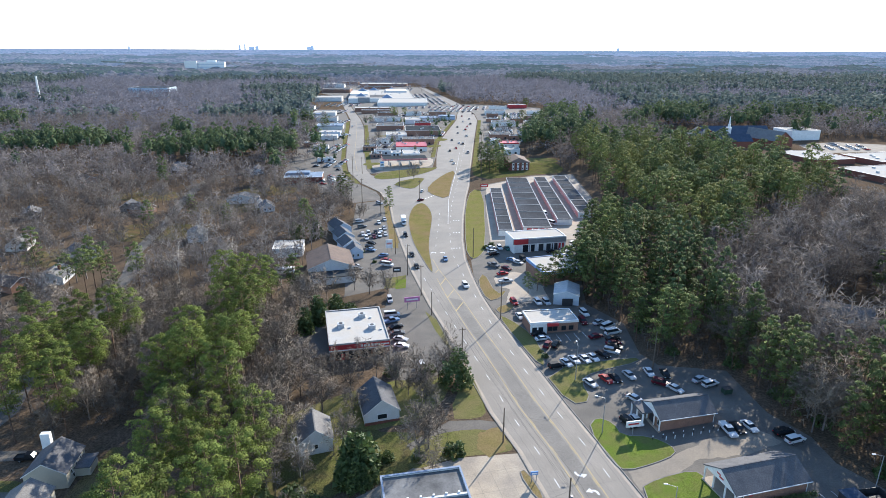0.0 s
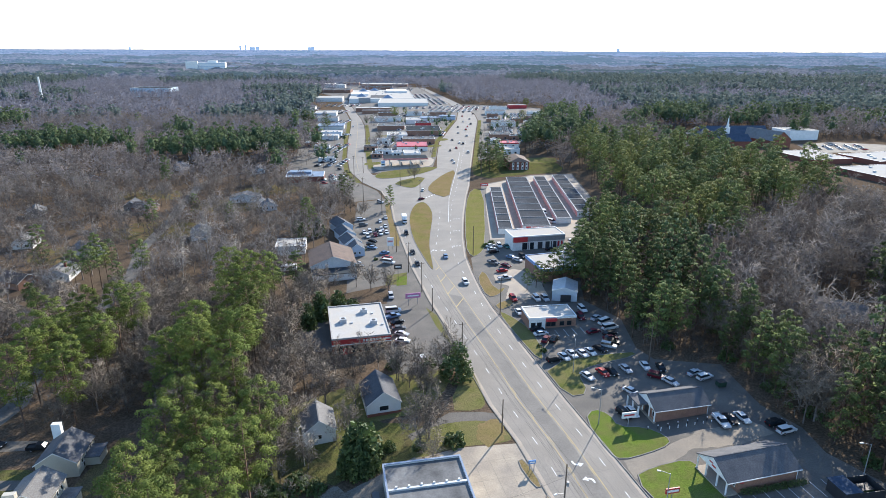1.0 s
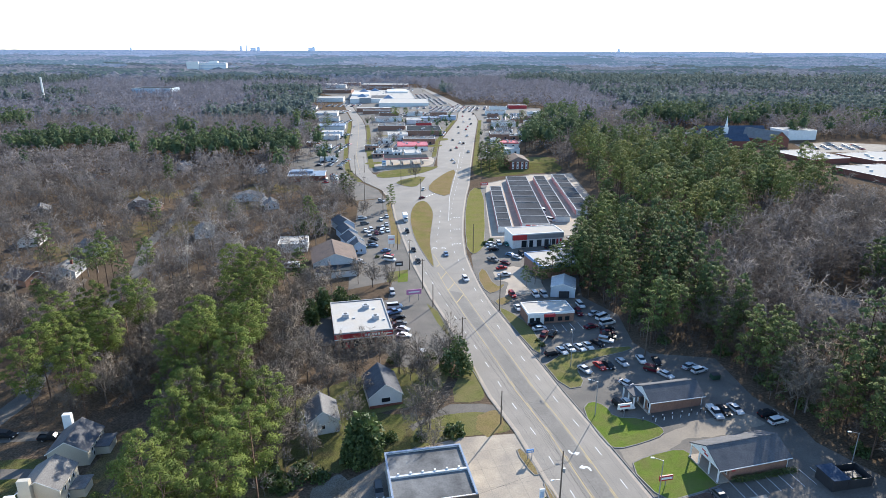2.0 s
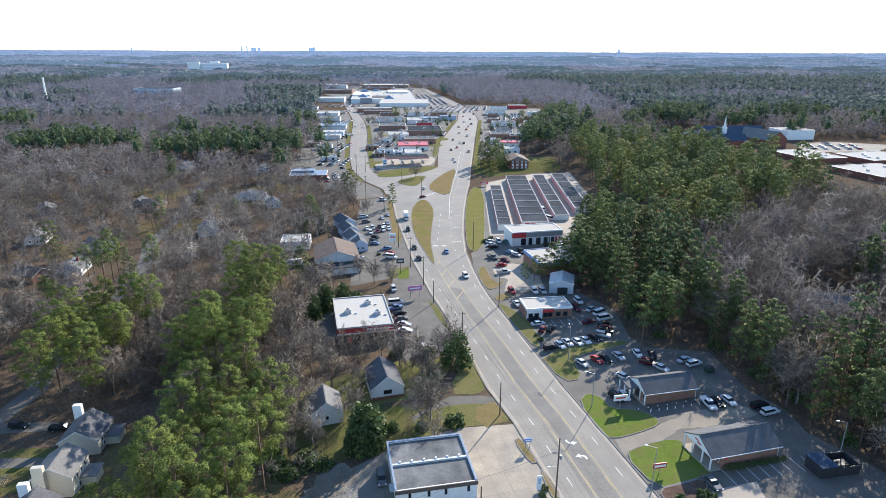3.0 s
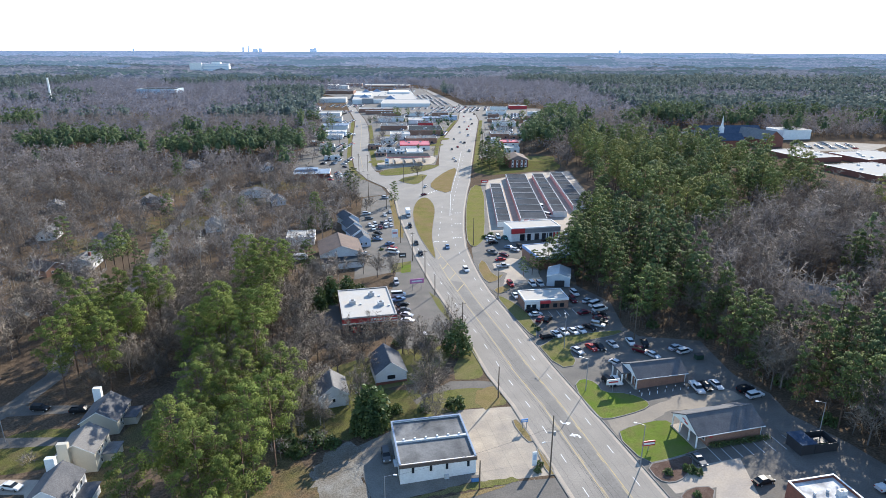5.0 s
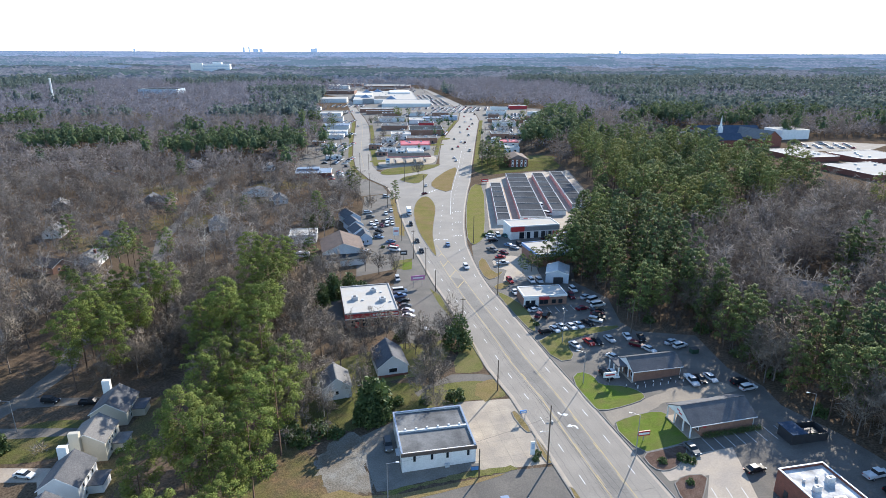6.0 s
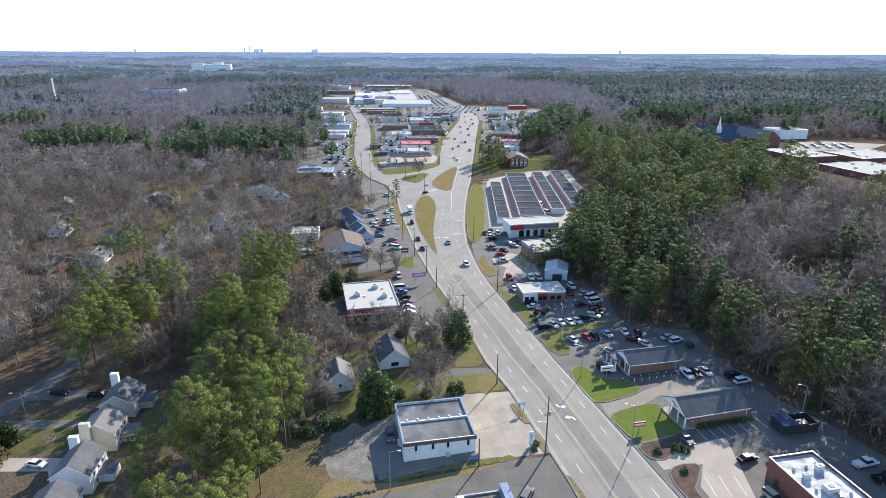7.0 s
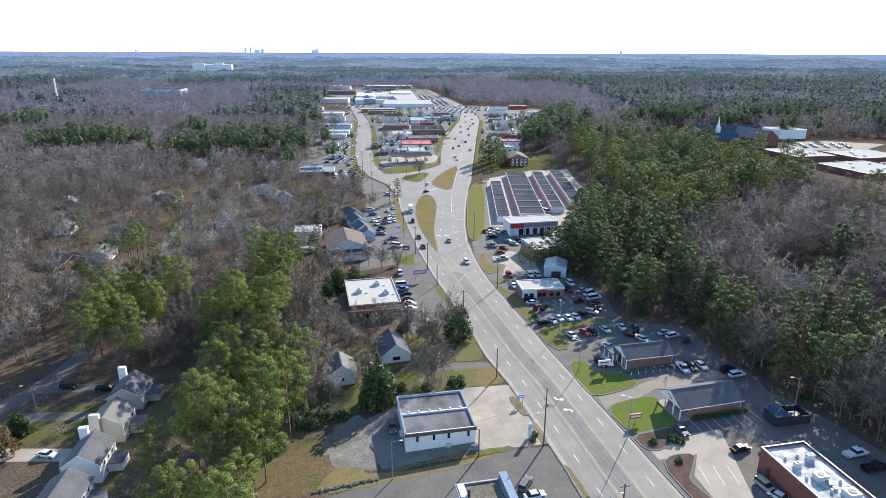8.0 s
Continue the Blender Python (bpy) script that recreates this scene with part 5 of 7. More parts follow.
gable_building("house", "white shed-like house with a grey roof among bare trees", "house", -29.2, 119.8, 16, 7.4, 8.6, 3.4, 6.2, M_SIDING, M_SHINGLE_L, 0.3, None, windows=(("S", 1, 2.0, 0.9, 1.2),))
H = [(-83.4, 110.4, 8, 8.4, 9.2, 3.8, 6.5, M_CREAM, M_SHINGLE, (-3.4, 5.2, 1.9, 1.2, 7.6, M_TRIM)),
     (-80.6, 96.0, 8, 7.8, 8.2, 5.0, 7.4, M_CREAM, M_SHINGLE_L, (-1.8, -4.7, 2.2, 1.1, 8.4, M_CREAM)),
     (-78.2, 81.8, 8, 7.6, 9.0, 4.8, 7.4, M_SIDING, M_SHINGLE, (-2.6, 5.0, 1.9, 1.1, 8.2, M_TRIM)),
     (-76.3, 68.6, 8, 8.0, 9.2, 4.8, 7.4, M_BLUE_SIDING, M_SHINGLE, (-2.6, -5.1, 1.9, 1.1, 8.0, M_BLUE_SIDING))]
for x, y, turn, w, d, eave, ridge, wall, roof, ch in H:
    b = gable_building("house", "narrow two-storey %s house with grey shingle roof and boxed chimney" % ("cream" if wall is M_CREAM else "white" if wall is M_SIDING else "pale blue"), "house", x, y, turn, w, d, eave, ridge, wall, roof, 0.3, ch, "terrace of houses",
                       windows=(("E", 3, eave - 1.2, 0.8, 1.2), ("E", 2, 1.3, 0.9, 1.2)))
    part("porch", box(w / 2, w / 2 + 3.0, -d * 0.1, d * 0.35, -1.2, 2.4), wall, b)
    part("porch_roof", box(w / 2 - 0.05, w / 2 + 3.3, -d * 0.15, d * 0.4, 2.4, 2.6), roof, b)

b = gable_building("hall_building", "white gabled hall with a wide brown shingle roof", "building", -46.4, 236.5, 14, 17.5, 20, 4.6, 8.0, M_WHITE_WALL, M_SHINGLE_B, 0.6)
part("annex", box(-8.5, 8.5, -17.0, -10.0, -1.5, 3.0), M_WHITE_WALL, b)
part("annex_roof", box(-8.8, 8.8, -17.3, -10.0, 3.0, 3.25), M_DARK_ROOF, b)
flat_building("shed", "low white-roofed block building among trees", "building", -69, 260, 8, 13, 12, 4.2, M_WHITE_WALL, M_WHITE_ROOF, None, 0.4, 0.15)
for x, y, w, d, t in ((-51.5, 292, 8, 12, 30), (-47.2, 277, 7.5, 11, 25), (-42.6, 263, 8, 10, 25), (-38.4, 252.5, 6.5, 7, 15)):
    gable_building("house", "small pale blue cottage with a dark shingle roof", "house", x, y, t, w, d, 3.4, 5.8, M_BLUE_SIDING, M_SHINGLE, 0.3, None, "blue cottages", windows=(("S", 2, 1.7, 0.9, 1.2), ("E", 2, 1.7, 0.9, 1.2)))
rv = empty("caravan", pose(-64, 233, gz(-64), 0, 0, 5), "white caravan parked behind the hall", "caravan")
part("body", box(-3.6, 3.6, -1.2, 1.2, 0.6, 2.9, 0.2), M_TRIM, rv)
part("window_band", box(-2.8, 2.8, -1.23, -1.19, 1.7, 2.3), M_GLASS, rv)
for sx in (-1.2, 1.6):
    bm = bmesh.new()
    add_rod(bm, (sx, -1.1, 0.36), (sx, 1.1, 0.36), 0.36, 0.36, 10)
    part("wheel", bm, M_TYRE, rv)
b = flat_building("office_building", "low brick office with a blue-grey metal roof", "building", -97.5, 422, 8, 26, 18, 4.2, M_BRICK, M_BLUE_ROOF, M_TRIM, 0.4, 0.1)
part("roof_lantern", box(-12, 4, 0, 8, 4.2, 5.6, 0.1), M_BLUE_ROOF, b)
WOOD_HOUSES = [(-121.5, 362, 5, 18, 9, "white", 0), (-101, 340, 20, 8, 9, "white", 0), (-108, 349, 20, 5, 6, "white", 0), (-173, 340, 80, 9, 12, "brick", 1), (-183, 346, 10, 8, 10, "grey", 0), (-163, 263, 60, 9, 13, "white", 0), (-158, 233, 10, 10, 12, "white", 1),
               (-170, 224, 70, 9, 12, "brick", 0), (-120.5, 287, 20, 9, 12, "white", 0), (-200, 275, 15, 9, 12, "white", 0), (-149, 182, 60, 5, 12, "white", 0), (-149, 155, 40, 8, 11, "white", 0), (127.5, 177, 56, 8, 14, "white", 0), (-230, 330, 30, 9, 12, "grey", 0),
               (-250, 420, 60, 9, 12, "brick", 0), (-140, 455, 10, 9, 12, "white", 0), (-205, 470, 30, 10, 12, "white", 0), (-260, 260, 40, 9, 12, "grey", 0)]
for x, y, t, w, d, c, ch in WOOD_HOUSES:
    gable_building("house", "%s single-storey house with a grey roof among bare trees" % ("white-sided" if c == "white" else "grey-sided" if c == "grey" else "brick"), "house", x, y, t, w, d, 3.0, 5.4, {"white": M_SIDING, "grey": M_SHINGLE_L, "brick": M_BRICK_PALE}[c], M_SHINGLE_B if c == "brick" else M_SHINGLE if y > 330 else M_SHINGLE_L, 0.4,
                   (w * 0.2, 0, 0.9, 0.9, 6.2, M_BRICK) if ch else None, "houses in the woods", windows=(("S", 2, 1.6, 1.0, 1.2), ("E", 3, 1.6, 1.0, 1.2)))

# petrol station at the fork
sheet("concrete_apron", round_off([(-52, 452), (-40, 447), (-12, 458), (-8, 470), (-8, 496), (-18, 500), (-46, 494), (-56, 470)], 1), 0.03, M_CONC, label="pale concrete forecourt of a petrol station", category="forecourt")
st = empty("petrol_station", pose(-30, 468, gz(-28), 0, 0, 8), "petrol station canopy with a faded red edge on white columns", "petrol station")
part("canopy", box(-17, 17, -8, 8, 5.3, 6.3, 0.05), M_DARK_ROOF, st)
part("canopy_edge", box(-17.2, 17.2, -8.2, -8.0, 5.3, 6.4), M_PINK, st)
part("canopy_edge", box(-17.2, -17.0, -8.0, 8.2, 5.3, 6.4), M_PINK, st)
for k in range(4):
    for yy in (-3, 3):
        part("column", box(-12.2 + k * 8, -11.8 + k * 8, yy - 0.2, yy + 0.2, 0, 5.3), M_TRIM, st)
        part("fuel_pump", box(-11.2 + k * 8, -10.2 + k * 8, yy - 0.4, yy + 0.4, 0, 1.9, 0.05), M_STEEL, st)
flat_building("station_shop", "white flat-roofed petrol station shop", "building", -26.7, 505, 8, 13.2, 20, 4.6, M_WHITE_WALL, M_WHITE_ROOF, M_TRIM, 0.5, 0.3, 2)
TOWN = [(-58, 588, 5, 12, 10, 4, "white", "grey"), (-76, 846, 8, 26, 14, 4.5, "brick", "dark"), (-40, 838, 5, 20, 14, 4.5, "white", "grey"), (-8, 832, 4, 22, 12, 4.5, "brick", "grey"), (-112, 560, 6, 14, 10, 4, "white", "grey"), (-126, 582, 6, 12, 10, 4, "brick", "dark"), (-136, 650, 6, 16, 12, 4, "white", "white"), (-152, 704, 6, 16, 12, 4, "brick", "dark"), (-176, 850, 8, 20, 14, 4.5, "white", "blue"), (-196, 905, 8, 24, 16, 4.5, "brick", "grey"),
        (70, 588, 0, 14, 12, 4, "brick", "dark"), (82, 616, 0, 12, 12, 4, "white", "grey"), (100, 692, 0, 16, 14, 4.5, "white", "grey"), (86, 722, 0, 12, 12, 4.5, "brick", "dark"), (118, 802, 0, 20, 12, 4.5, "white", "white"), (58, 736, 0, 14, 12, 4, "brick", "grey"), (62, 655, 0, 12, 10, 4, "white", "dark"),
        (-28.5, 545, 4, 27, 26, 5.0, "white", "red"), (-24, 580, 4, 30, 18, 5.5, "brick", "grey"), (-47, 616, 6, 20, 22, 5.5, "white", "white"), (-22, 648, 4, 36, 40, 6, "brick", "dark"), (-40, 515, 5, 8, 12, 3.4, "white", "white"), (-56, 512, 5, 9, 14, 3.4, "brick", "dark"), (-17, 764, 3, 24, 20, 5, "white", "blue"), (-36, 752, 3, 20, 26, 5, "white", "white"),
        (4, 775, 3, 20, 16, 5, "blue", "blue"), (-24, 716, 3, 18, 16, 4.5, "red", "dark"), (-60, 700, 3, 30, 26, 5, "brick", "grey"), (-70, 780, 3, 34, 20, 5, "white", "grey"), (67, 693, 0, 26, 18, 5, "white", "grey"), (55, 600, 0, 20, 24, 5, "brick", "grey"), (58, 543, 0, 16, 16, 4.5, "white", "red"),
        (57, 507, 0, 12, 14, 4.5, "white", "white"), (105, 892, 0, 26, 14, 5, "red", "white"), (68, 823, 0, 26, 20, 5, "white", "grey"), (-120, 655, 5, 22, 18, 5, "blue", "white"), (-150, 803, 5, 26, 22, 5, "white", "grey"), (-96, 497, 8, 14, 5, 3.2, "white", "white"), (-131, 717, 5, 30, 24, 5, "white", "blue"),
        (-104, 921, 5, 52, 18, 5, "brick", "white"), (-210, 1115, 5, 60, 40, 7, "white", "white"), (-226, 1334, 0, 60, 40, 7, "brick", "grey"), (-286, 1500, 0, 50, 40, 9, "white", "white"), (-142, 1517, 0, 110, 50, 8, "brick", "white"), (-200, 1750, 0, 160, 50, 9, "red", "white"), (-144, 1400, 0, 60, 40, 8, "brick", "dark"),
        (95, 640, 0, 18, 16, 4.5, "brick", "grey"), (110, 750, 0, 22, 18, 4.5, "brick", "grey"), (76, 876, 0, 24, 12, 5, "white", "grey"), (62, 787, 0, 14, 12, 4.5, "brick", "dark"), (48, 565, 0, 9, 10, 4, "white", "white"), (-66, 549, 4, 12, 8, 4, "brick", "dark"), (-52, 524, 4, 14, 9, 4, "white", "grey"), (-116, 628, 5, 16, 14, 4.5, "white", "white"), (-66, 1016, 3, 78, 84, 6, "white", "white"), (-250, 1490, 0, 34, 24, 8, "white", "white"), (-234, 1600, 0, 40, 20, 7, "brick", "white"), (-100, 1700, 0, 90, 30, 7, "brick", "white"), (-96, 886, 3, 40, 14, 4.5, "brick", "grey"), (-219, 951, 5, 46, 30, 5, "white", "grey"), (-240, 1000, 5, 40, 24, 5, "brick", "white"), (-165, 870, 5, 30, 26, 5, "white", "white"),
        (172, 741, 10, 40, 12, 8, "white", "grey"), (210, 735, 15, 34, 12, 8, "blue", "grey"), (600, 1305, 0, 130, 60, 8, "brick", "grey"), (390, 800, 0, 60, 24, 6, "white", "white"), (-487, 1468, 0, 130, 30, 7, "white", "white"), (-558, 1210, 2, 72, 50, 16.5, "blue", "dark"), (-783, 1519, 0, 70, 30, 6, "white", "white"), (-664, 1726, 0, 60, 30, 6, "white", "grey"), (-992, 1850, 0, 80, 40, 8, "white", "blue")]
WALLS = {"red": M_RED, "white": M_WHITE_WALL, "brick": M_BRICK_PALE, "blue": M_BLUE_SIDING}
ROOFS = {"red": M_RED, "white": M_WHITE_ROOF, "dark": M_DARK_ROOF, "grey": M_GREY_ROOF, "blue": M_BLUE_ROOF}
for k, (x, y, t, w, d, h, wall, roof) in enumerate(TOWN):
    b = flat_building("shop_building", "%s-walled shop with a flat %s roof beside a car park" % (wall, roof), "building", x, y, t, w, d, h, WALLS[wall], ROOFS[roof], M_RED if roof == "red" else M_EDGE if roof == "blue" else None, 0.9, 0.3, 3 if y < 1000 else 0, "shops along the road", seed=k)
    if y < 620:
        row_of_windows(b, "S", w, d, max(2, int(w / 7)), 1.5, 1.8, 1.8, frame_mat=M_STEEL)
mall = flat_building("mall_building", "vast white-roofed shopping centre with skylight pyramids", "building", -118, 1185, 6, 112, 230, 6.6, M_WHITE_WALL, M_WHITE_ROOF, M_TRIM, 0.8, 0.4, 14)
for px, py in ((-36, 80), (-14, 100), (22, 95), (-36, -60), (10, -95)):
    bm = bmesh.new()
    e = [bm.verts.new(p) for p in ((px - 9, py - 9, 6.2), (px + 9, py - 9, 6.2), (px + 9, py + 9, 6.2), (px - 9, py + 9, 6.2))]
    a = bm.verts.new((px, py, 12))
    for k in range(4):
        bm.faces.new((e[k], e[(k + 1) % 4], a))
    part("skylight", bm, M_BLUE_ROOF, mall)
part("entrance", box(-40, -20, -116.4, -115.0, 0, 8.4), M_STEEL, mall)
part("anchor_store", box(-56, -24, -40, 20, 6.2, 9.0), M_WHITE_WALL, mall)
part("anchor_store", box(10, 50, 30, 90, 6.2, 9.4), M_WHITE_WALL, mall)
part("grey_roof_field", box(-20, 8, -90, -30, 6.24, 6.5), M_GREY_ROOF, mall)
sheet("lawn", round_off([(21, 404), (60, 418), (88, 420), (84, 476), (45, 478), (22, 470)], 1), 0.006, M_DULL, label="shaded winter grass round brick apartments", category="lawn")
apt = empty("apartment_building", pose(54, 447, gz(54), 0, 0, 4), "two-storey brick apartment block with white window bays", "building")
part("wall", box(-7, 7, -13, 13, -1, 5.8), M_BRICK, apt)
bm = bmesh.new()
e = [bm.verts.new(p) for p in ((-7.8, -13.8, 5.7), (7.8, -13.8, 5.7), (7.8, 13.8, 5.7), (-7.8, 13.8, 5.7), (0, -9, 8.4), (0, 9, 8.4))]
for q in ((0, 1, 4), (1, 2, 5, 4), (2, 3, 5), (3, 0, 4, 5)):
    bm.faces.new([e[k] for k in q])
part("roof", bm, M_SHINGLE_B, apt)
for u in (-4.6, -1.2, 2.2, 5.2):
    part("window_bay", box(u - 0.7, u + 0.7, -13.12, -13.0, 0.2, 5.4), M_TRIM, apt)
    for z in (1.5, 4.2):
        window(apt, u, -13.15, 0, z, 1.0, 1.3)

# church and flat-roofed halls beyond the pine wood
ch = empty("church", pose(266, 552, gz(266), 0, 0, 4), "red brick church with blue-grey roofs and a white steeple", "church")


def wing(x, y, turn, w, d, eave, ridge, wall, roof):
    g = gable_building("wing", "", "", 0, 0, 0, w, d, eave, ridge, wall, roof, 0.5, trim=False)
    g.parent = ch
    g.matrix_basis = pose(x, y, 0, 0, 0, turn)
    for o in g.children:
        o["label"] = ""


for q in ((-2, 10, 90, 24, 62, 7, 15, M_BRICK, M_SLATE), (18, -8, 20, 22, 40, 7, 14, M_BRICK, M_SHINGLE_L), (-16, -16, 90, 16, 30, 6, 11, M_BRICK, M_SLATE), (-30, 8, 0, 18, 26, 7, 13, M_BRICK, M_SHINGLE_L)):
    wing(*q)
bm = bmesh.new()
add_box(bm, -12.6, -9.4, -1.6, 1.6, 9, 15)
add_rod(bm, (-11, 0, 15), (-11, 0, 17.5), 1.3, 1.1, 8)
add_rod(bm, (-11, 0, 17.5), (-11, 0, 25), 0.95, 0.08, 8)
st = part("steeple", bm, M_TRIM, ch, "white pointed steeple")
flat_building("hall_building", "white metal hall beside the church", "building", 338, 590, 10, 30, 26, 9, M_TRIM, M_WHITE_ROOF, None, 0.5, 0.2)
SCHOOL = [(287, 471, 12, 34, 42), (337, 464, 15, 46, 36), (300, 404, 15, 44, 42), (352, 410, 15, 50, 40)]
for x, y, t, w, d in SCHOOL:
    flat_building("school_building", "low red brick building with a bright white flat roof", "building", x, y, t, w, d, 4.0, M_BRICK, M_WHITE_ROOF, None, 0.5, 0.25, 4, "school blocks", seed=int(x))
sheet("parking_lot", [(306, 502), (372, 512), (410, 545), (360, 566), (318, 548)], 0.02, M_LOT, label="pale car park beside the church", category="parking lot")

# far landmarks
hs = empty("hospital_building", pose(-812, 2190, 0, 0, 0, 8), "tall white slab building far beyond the woods", "building")
part("wall", box(-58, 58, -14, 14, 0, 34), M_TRIM, hs)
part("wing", box(-70, -30, -24, -14, 0, 38), M_WHITE_WALL, hs)
for k in range(6):
    part("window_band", box(-57, 57, -14.2, -14, 5 + k * 5, 6.6 + k * 5), M_BLUE_SIDING, hs)
part("plant_room", box(0, 30, -8, 8, 34, 40), M_TRIM, hs)
mast = empty("water_mast", pose(-631, 979, gz(-631)), "slender pale grey mast rising from the woods", "mast")
bm = bmesh.new()
add_rod(bm, (0, 0, 0), (0, 0, 44.5), 1.7, 1.3, 12)
part("shaft", bm, M_TRIM, mast)
bm = bmesh.new()
add_rod(bm, (0, 0, 44.5), (0, 0, 46), 1.5, 1.3, 12)
part("cap", bm, M_TRIM, mast)

# ---- signs, poles, wires ----
sign("billboard", "small roadside sign with a pink board on two posts", -10.5, 194.5, 15, 5.4, 1.8, 2.6, M_STEEL, surface("pink_board", (0.52, 0.20, 0.36), (0.45, 0.17, 0.32), 2, 0.5), 2, ((0, 0.9, 4.0, 0.5, M_TRIM),))
sign("sign", "white office sign with a dark post", 43.6, 119.6, 12, 3.6, 1.5, 2.2, M_STEEL, M_TRIM, 1, ((0, 0.8, 2.6, 0.4, M_RED),))
sign("sign", "low red and white sign board on a steel post", 45.1, 95.0, 12, 3.0, 1.2, 1.5, M_STEEL, M_RED, 1, ((0, 0.6, 2.6, 0.5, M_TRIM),))
sign("sign", "white upright sign on a brick plinth", 19.4, 90.6, 10, 1.0, 3.4, 0.4, M_STEEL, M_TRIM, 1, ((0, 2.2, 0.7, 1.4, M_BLUE_SIDING),))
sign("sign", "small blue forecourt sign", 19.0, 104.6, 10, 1.6, 0.8, 1.8, M_STEEL, M_BLUE, 2, ((0, 0.4, 1.2, 0.3, M_TRIM),))
sign("sign", "tall white petrol price sign at the fork", -45.5, 452, 8, 3.2, 4.4, 2.4, M_STEEL, M_TRIM, 2, ((0, 3.2, 2.4, 1.0, M_BLUE), (0, 1.4, 2.2, 0.8, M_DARK)))
sign("sign", "white sale board beside parked cars", -23.8, 258, 8, 3.0, 4.0, 1.6, M_STEEL, M_TRIM, 2, ((0, 2.2, 2.2, 0.8, M_PINK),))
sign("sign", "red storage sign beside the entrance", 26.0, 378, 8, 5.0, 1.8, 1.2, M_STEEL, M_RED, 2, ((0, 0.9, 3.6, 0.6, M_TRIM),))
sign("billboard", "small dark sign on a pole above the car park", -17.5, 219, 8, 3.0, 2.0, 4.6, M_DARK, M_DARK, 1, ((0, 1.0, 2.0, 0.5, M_TRIM),))
sheet("lawn", [(-18.4, 223.2), (-14.2, 222.9), (-13.9, 213.8), (-17.7, 213.0)], 0.05, M_GREEN, label="small bright green grass patch under a sign", category="lawn")


def utility_pole(x, y, h, arms=1, turn=14):
    p = empty("utility_pole", pose(x, y, gz(x), 0, 0, turn), "dark wooden utility pole with a cross-arm", "utility pole", "utility poles")
    bm = bmesh.new()
    add_rod(bm, (0, 0, -0.4), (0, 0, h), 0.19, 0.12, 8)
    part("shaft", bm, M_POLE, p)
    for k in range(arms):
        z = h - 0.6 - k * 1.6
        a = part("cross_arm", box(-1.0, 1.0, -0.05, 0.05, z - 0.06, z + 0.06), M_POLE, p)
        for u in (-0.9, -0.4, 0.4, 0.9):
            bm = bmesh.new()
            add_rod(bm, (u, 0, z + 0.07), (u, 0, z + 0.28), 0.05, 0.04, 6)
            part("insulator", bm, M_STEEL, a)
    return p


def street_lamp(x, y, h, reach=1.8, turn=0, head=True):
    p = empty("street_lamp", pose(x, y, gz(x), 0, 0, turn), "slender grey street lamp with a bent arm", "street lamp", "street lamps")
    bm = bmesh.new()
    add_rod(bm, (0, 0, -0.2), (0, 0, h), 0.12, 0.07, 8)
    part("shaft", bm, M_STEEL, p)
    bm = bmesh.new()
    add_rod(bm, (0, 0, h - 0.1), (reach, 0, h + 0.35), 0.05, 0.04, 6)
    part("arm", bm, M_STEEL, p)
    part("lantern", box(reach - 0.1, reach + 0.6, -0.16, 0.16, h + 0.25, h + 0.42, 0.04), M_TRIM, p)


POLES = [(22.2, 87.3, 14.9, 0), (13.9, 118.1, 9.0, 0), (5.6, 154.5, 11.5, 1), (-3.6, 188.7, 8.5, 0), (-7.8, 206.2, 11.8, 1), (-13.9, 227.3, 13.0, 1), (-20.8, 254, 12.8, 1), (-33.6, 320, 12.5, 1), (-13.8, 349.5, 12.6, 1), (-47.4, 349, 15, 1), (-64, 428, 15, 2), (-59, 440, 12, 1), (-100, 560, 12, 1), (31.0, 57, 14, 1),
         (7.3, 84.0, 7.0, 0), (19.2, 184.1, 13.5, 1), (13.0, 247, 13, 0), (57.9, 149.3, 11.2, 0), (26.6, 420, 12, 1), (35, 560, 12, 1), (-28.5, 392, 12, 0)]
for x, y, h, a in POLES:
    utility_pole(x, y, h, a)
lamp_arm = empty("roadside_lamp", pose(22.2, 87.3, gz(22) + 8.6, 0, 0, 200), "lamp on a long arm fixed to a utility pole", "street lamp")
bm = bmesh.new()
add_rod(bm, (0.1, 0, 0), (1.7, 0, 0.35), 0.05, 0.04, 6)
part("arm", bm, M_STEEL, lamp_arm)
part("lantern", box(1.6, 2.3, -0.15, 0.15, 0.25, 0.42, 0.04), M_TRIM, lamp_arm)
tr = empty("transformer", pose(22.2, 87.3, gz(22) + 10.2), "grey transformer can fixed to a utility pole", "transformer")
bm = bmesh.new()
add_rod(bm, (0.42, 0, 0), (0.42, 0, 0.9), 0.24, 0.24, 10)
part("can", bm, M_STEEL, tr)
part("bracket", box(0.1, 0.25, -0.05, 0.05, 0.2, 0.7), M_STEEL, tr)
for x, y, h, t in ((-11.3, 77, 9.3, 0), (41.8, 89.6, 10.5, 170), (36.9, 120.4, 9.4, 170), (35.7, 144.4, 10.1, 90), (-104.9, 104.2, 8.9, 200), (84.5, 98.5, 9, 180), (30.2, 61.5, 8.0, 0)):
    street_lamp(x, y, h, 1.8, t)


def wire(a, b, sag):
    cu = bpy.data.curves.new("power_line", "CURVE")
    cu.dimensions, cu.bevel_depth, cu.bevel_resolution = "3D", 0.018, 0
    sp = cu.splines.new("POLY")
    sp.points.add(12)
    for k in range(13):
        f = k / 12
        p = Vector(a).lerp(Vector(b), f)
        sp.points[k].co = (p.x, p.y, p.z - sag * 4 * f * (1 - f), 1)
    cu.materials.append(M_WIRE)
    return tagged(new("power_line", cu), "thin dark overhead wire between poles", "wire", "overhead wires")


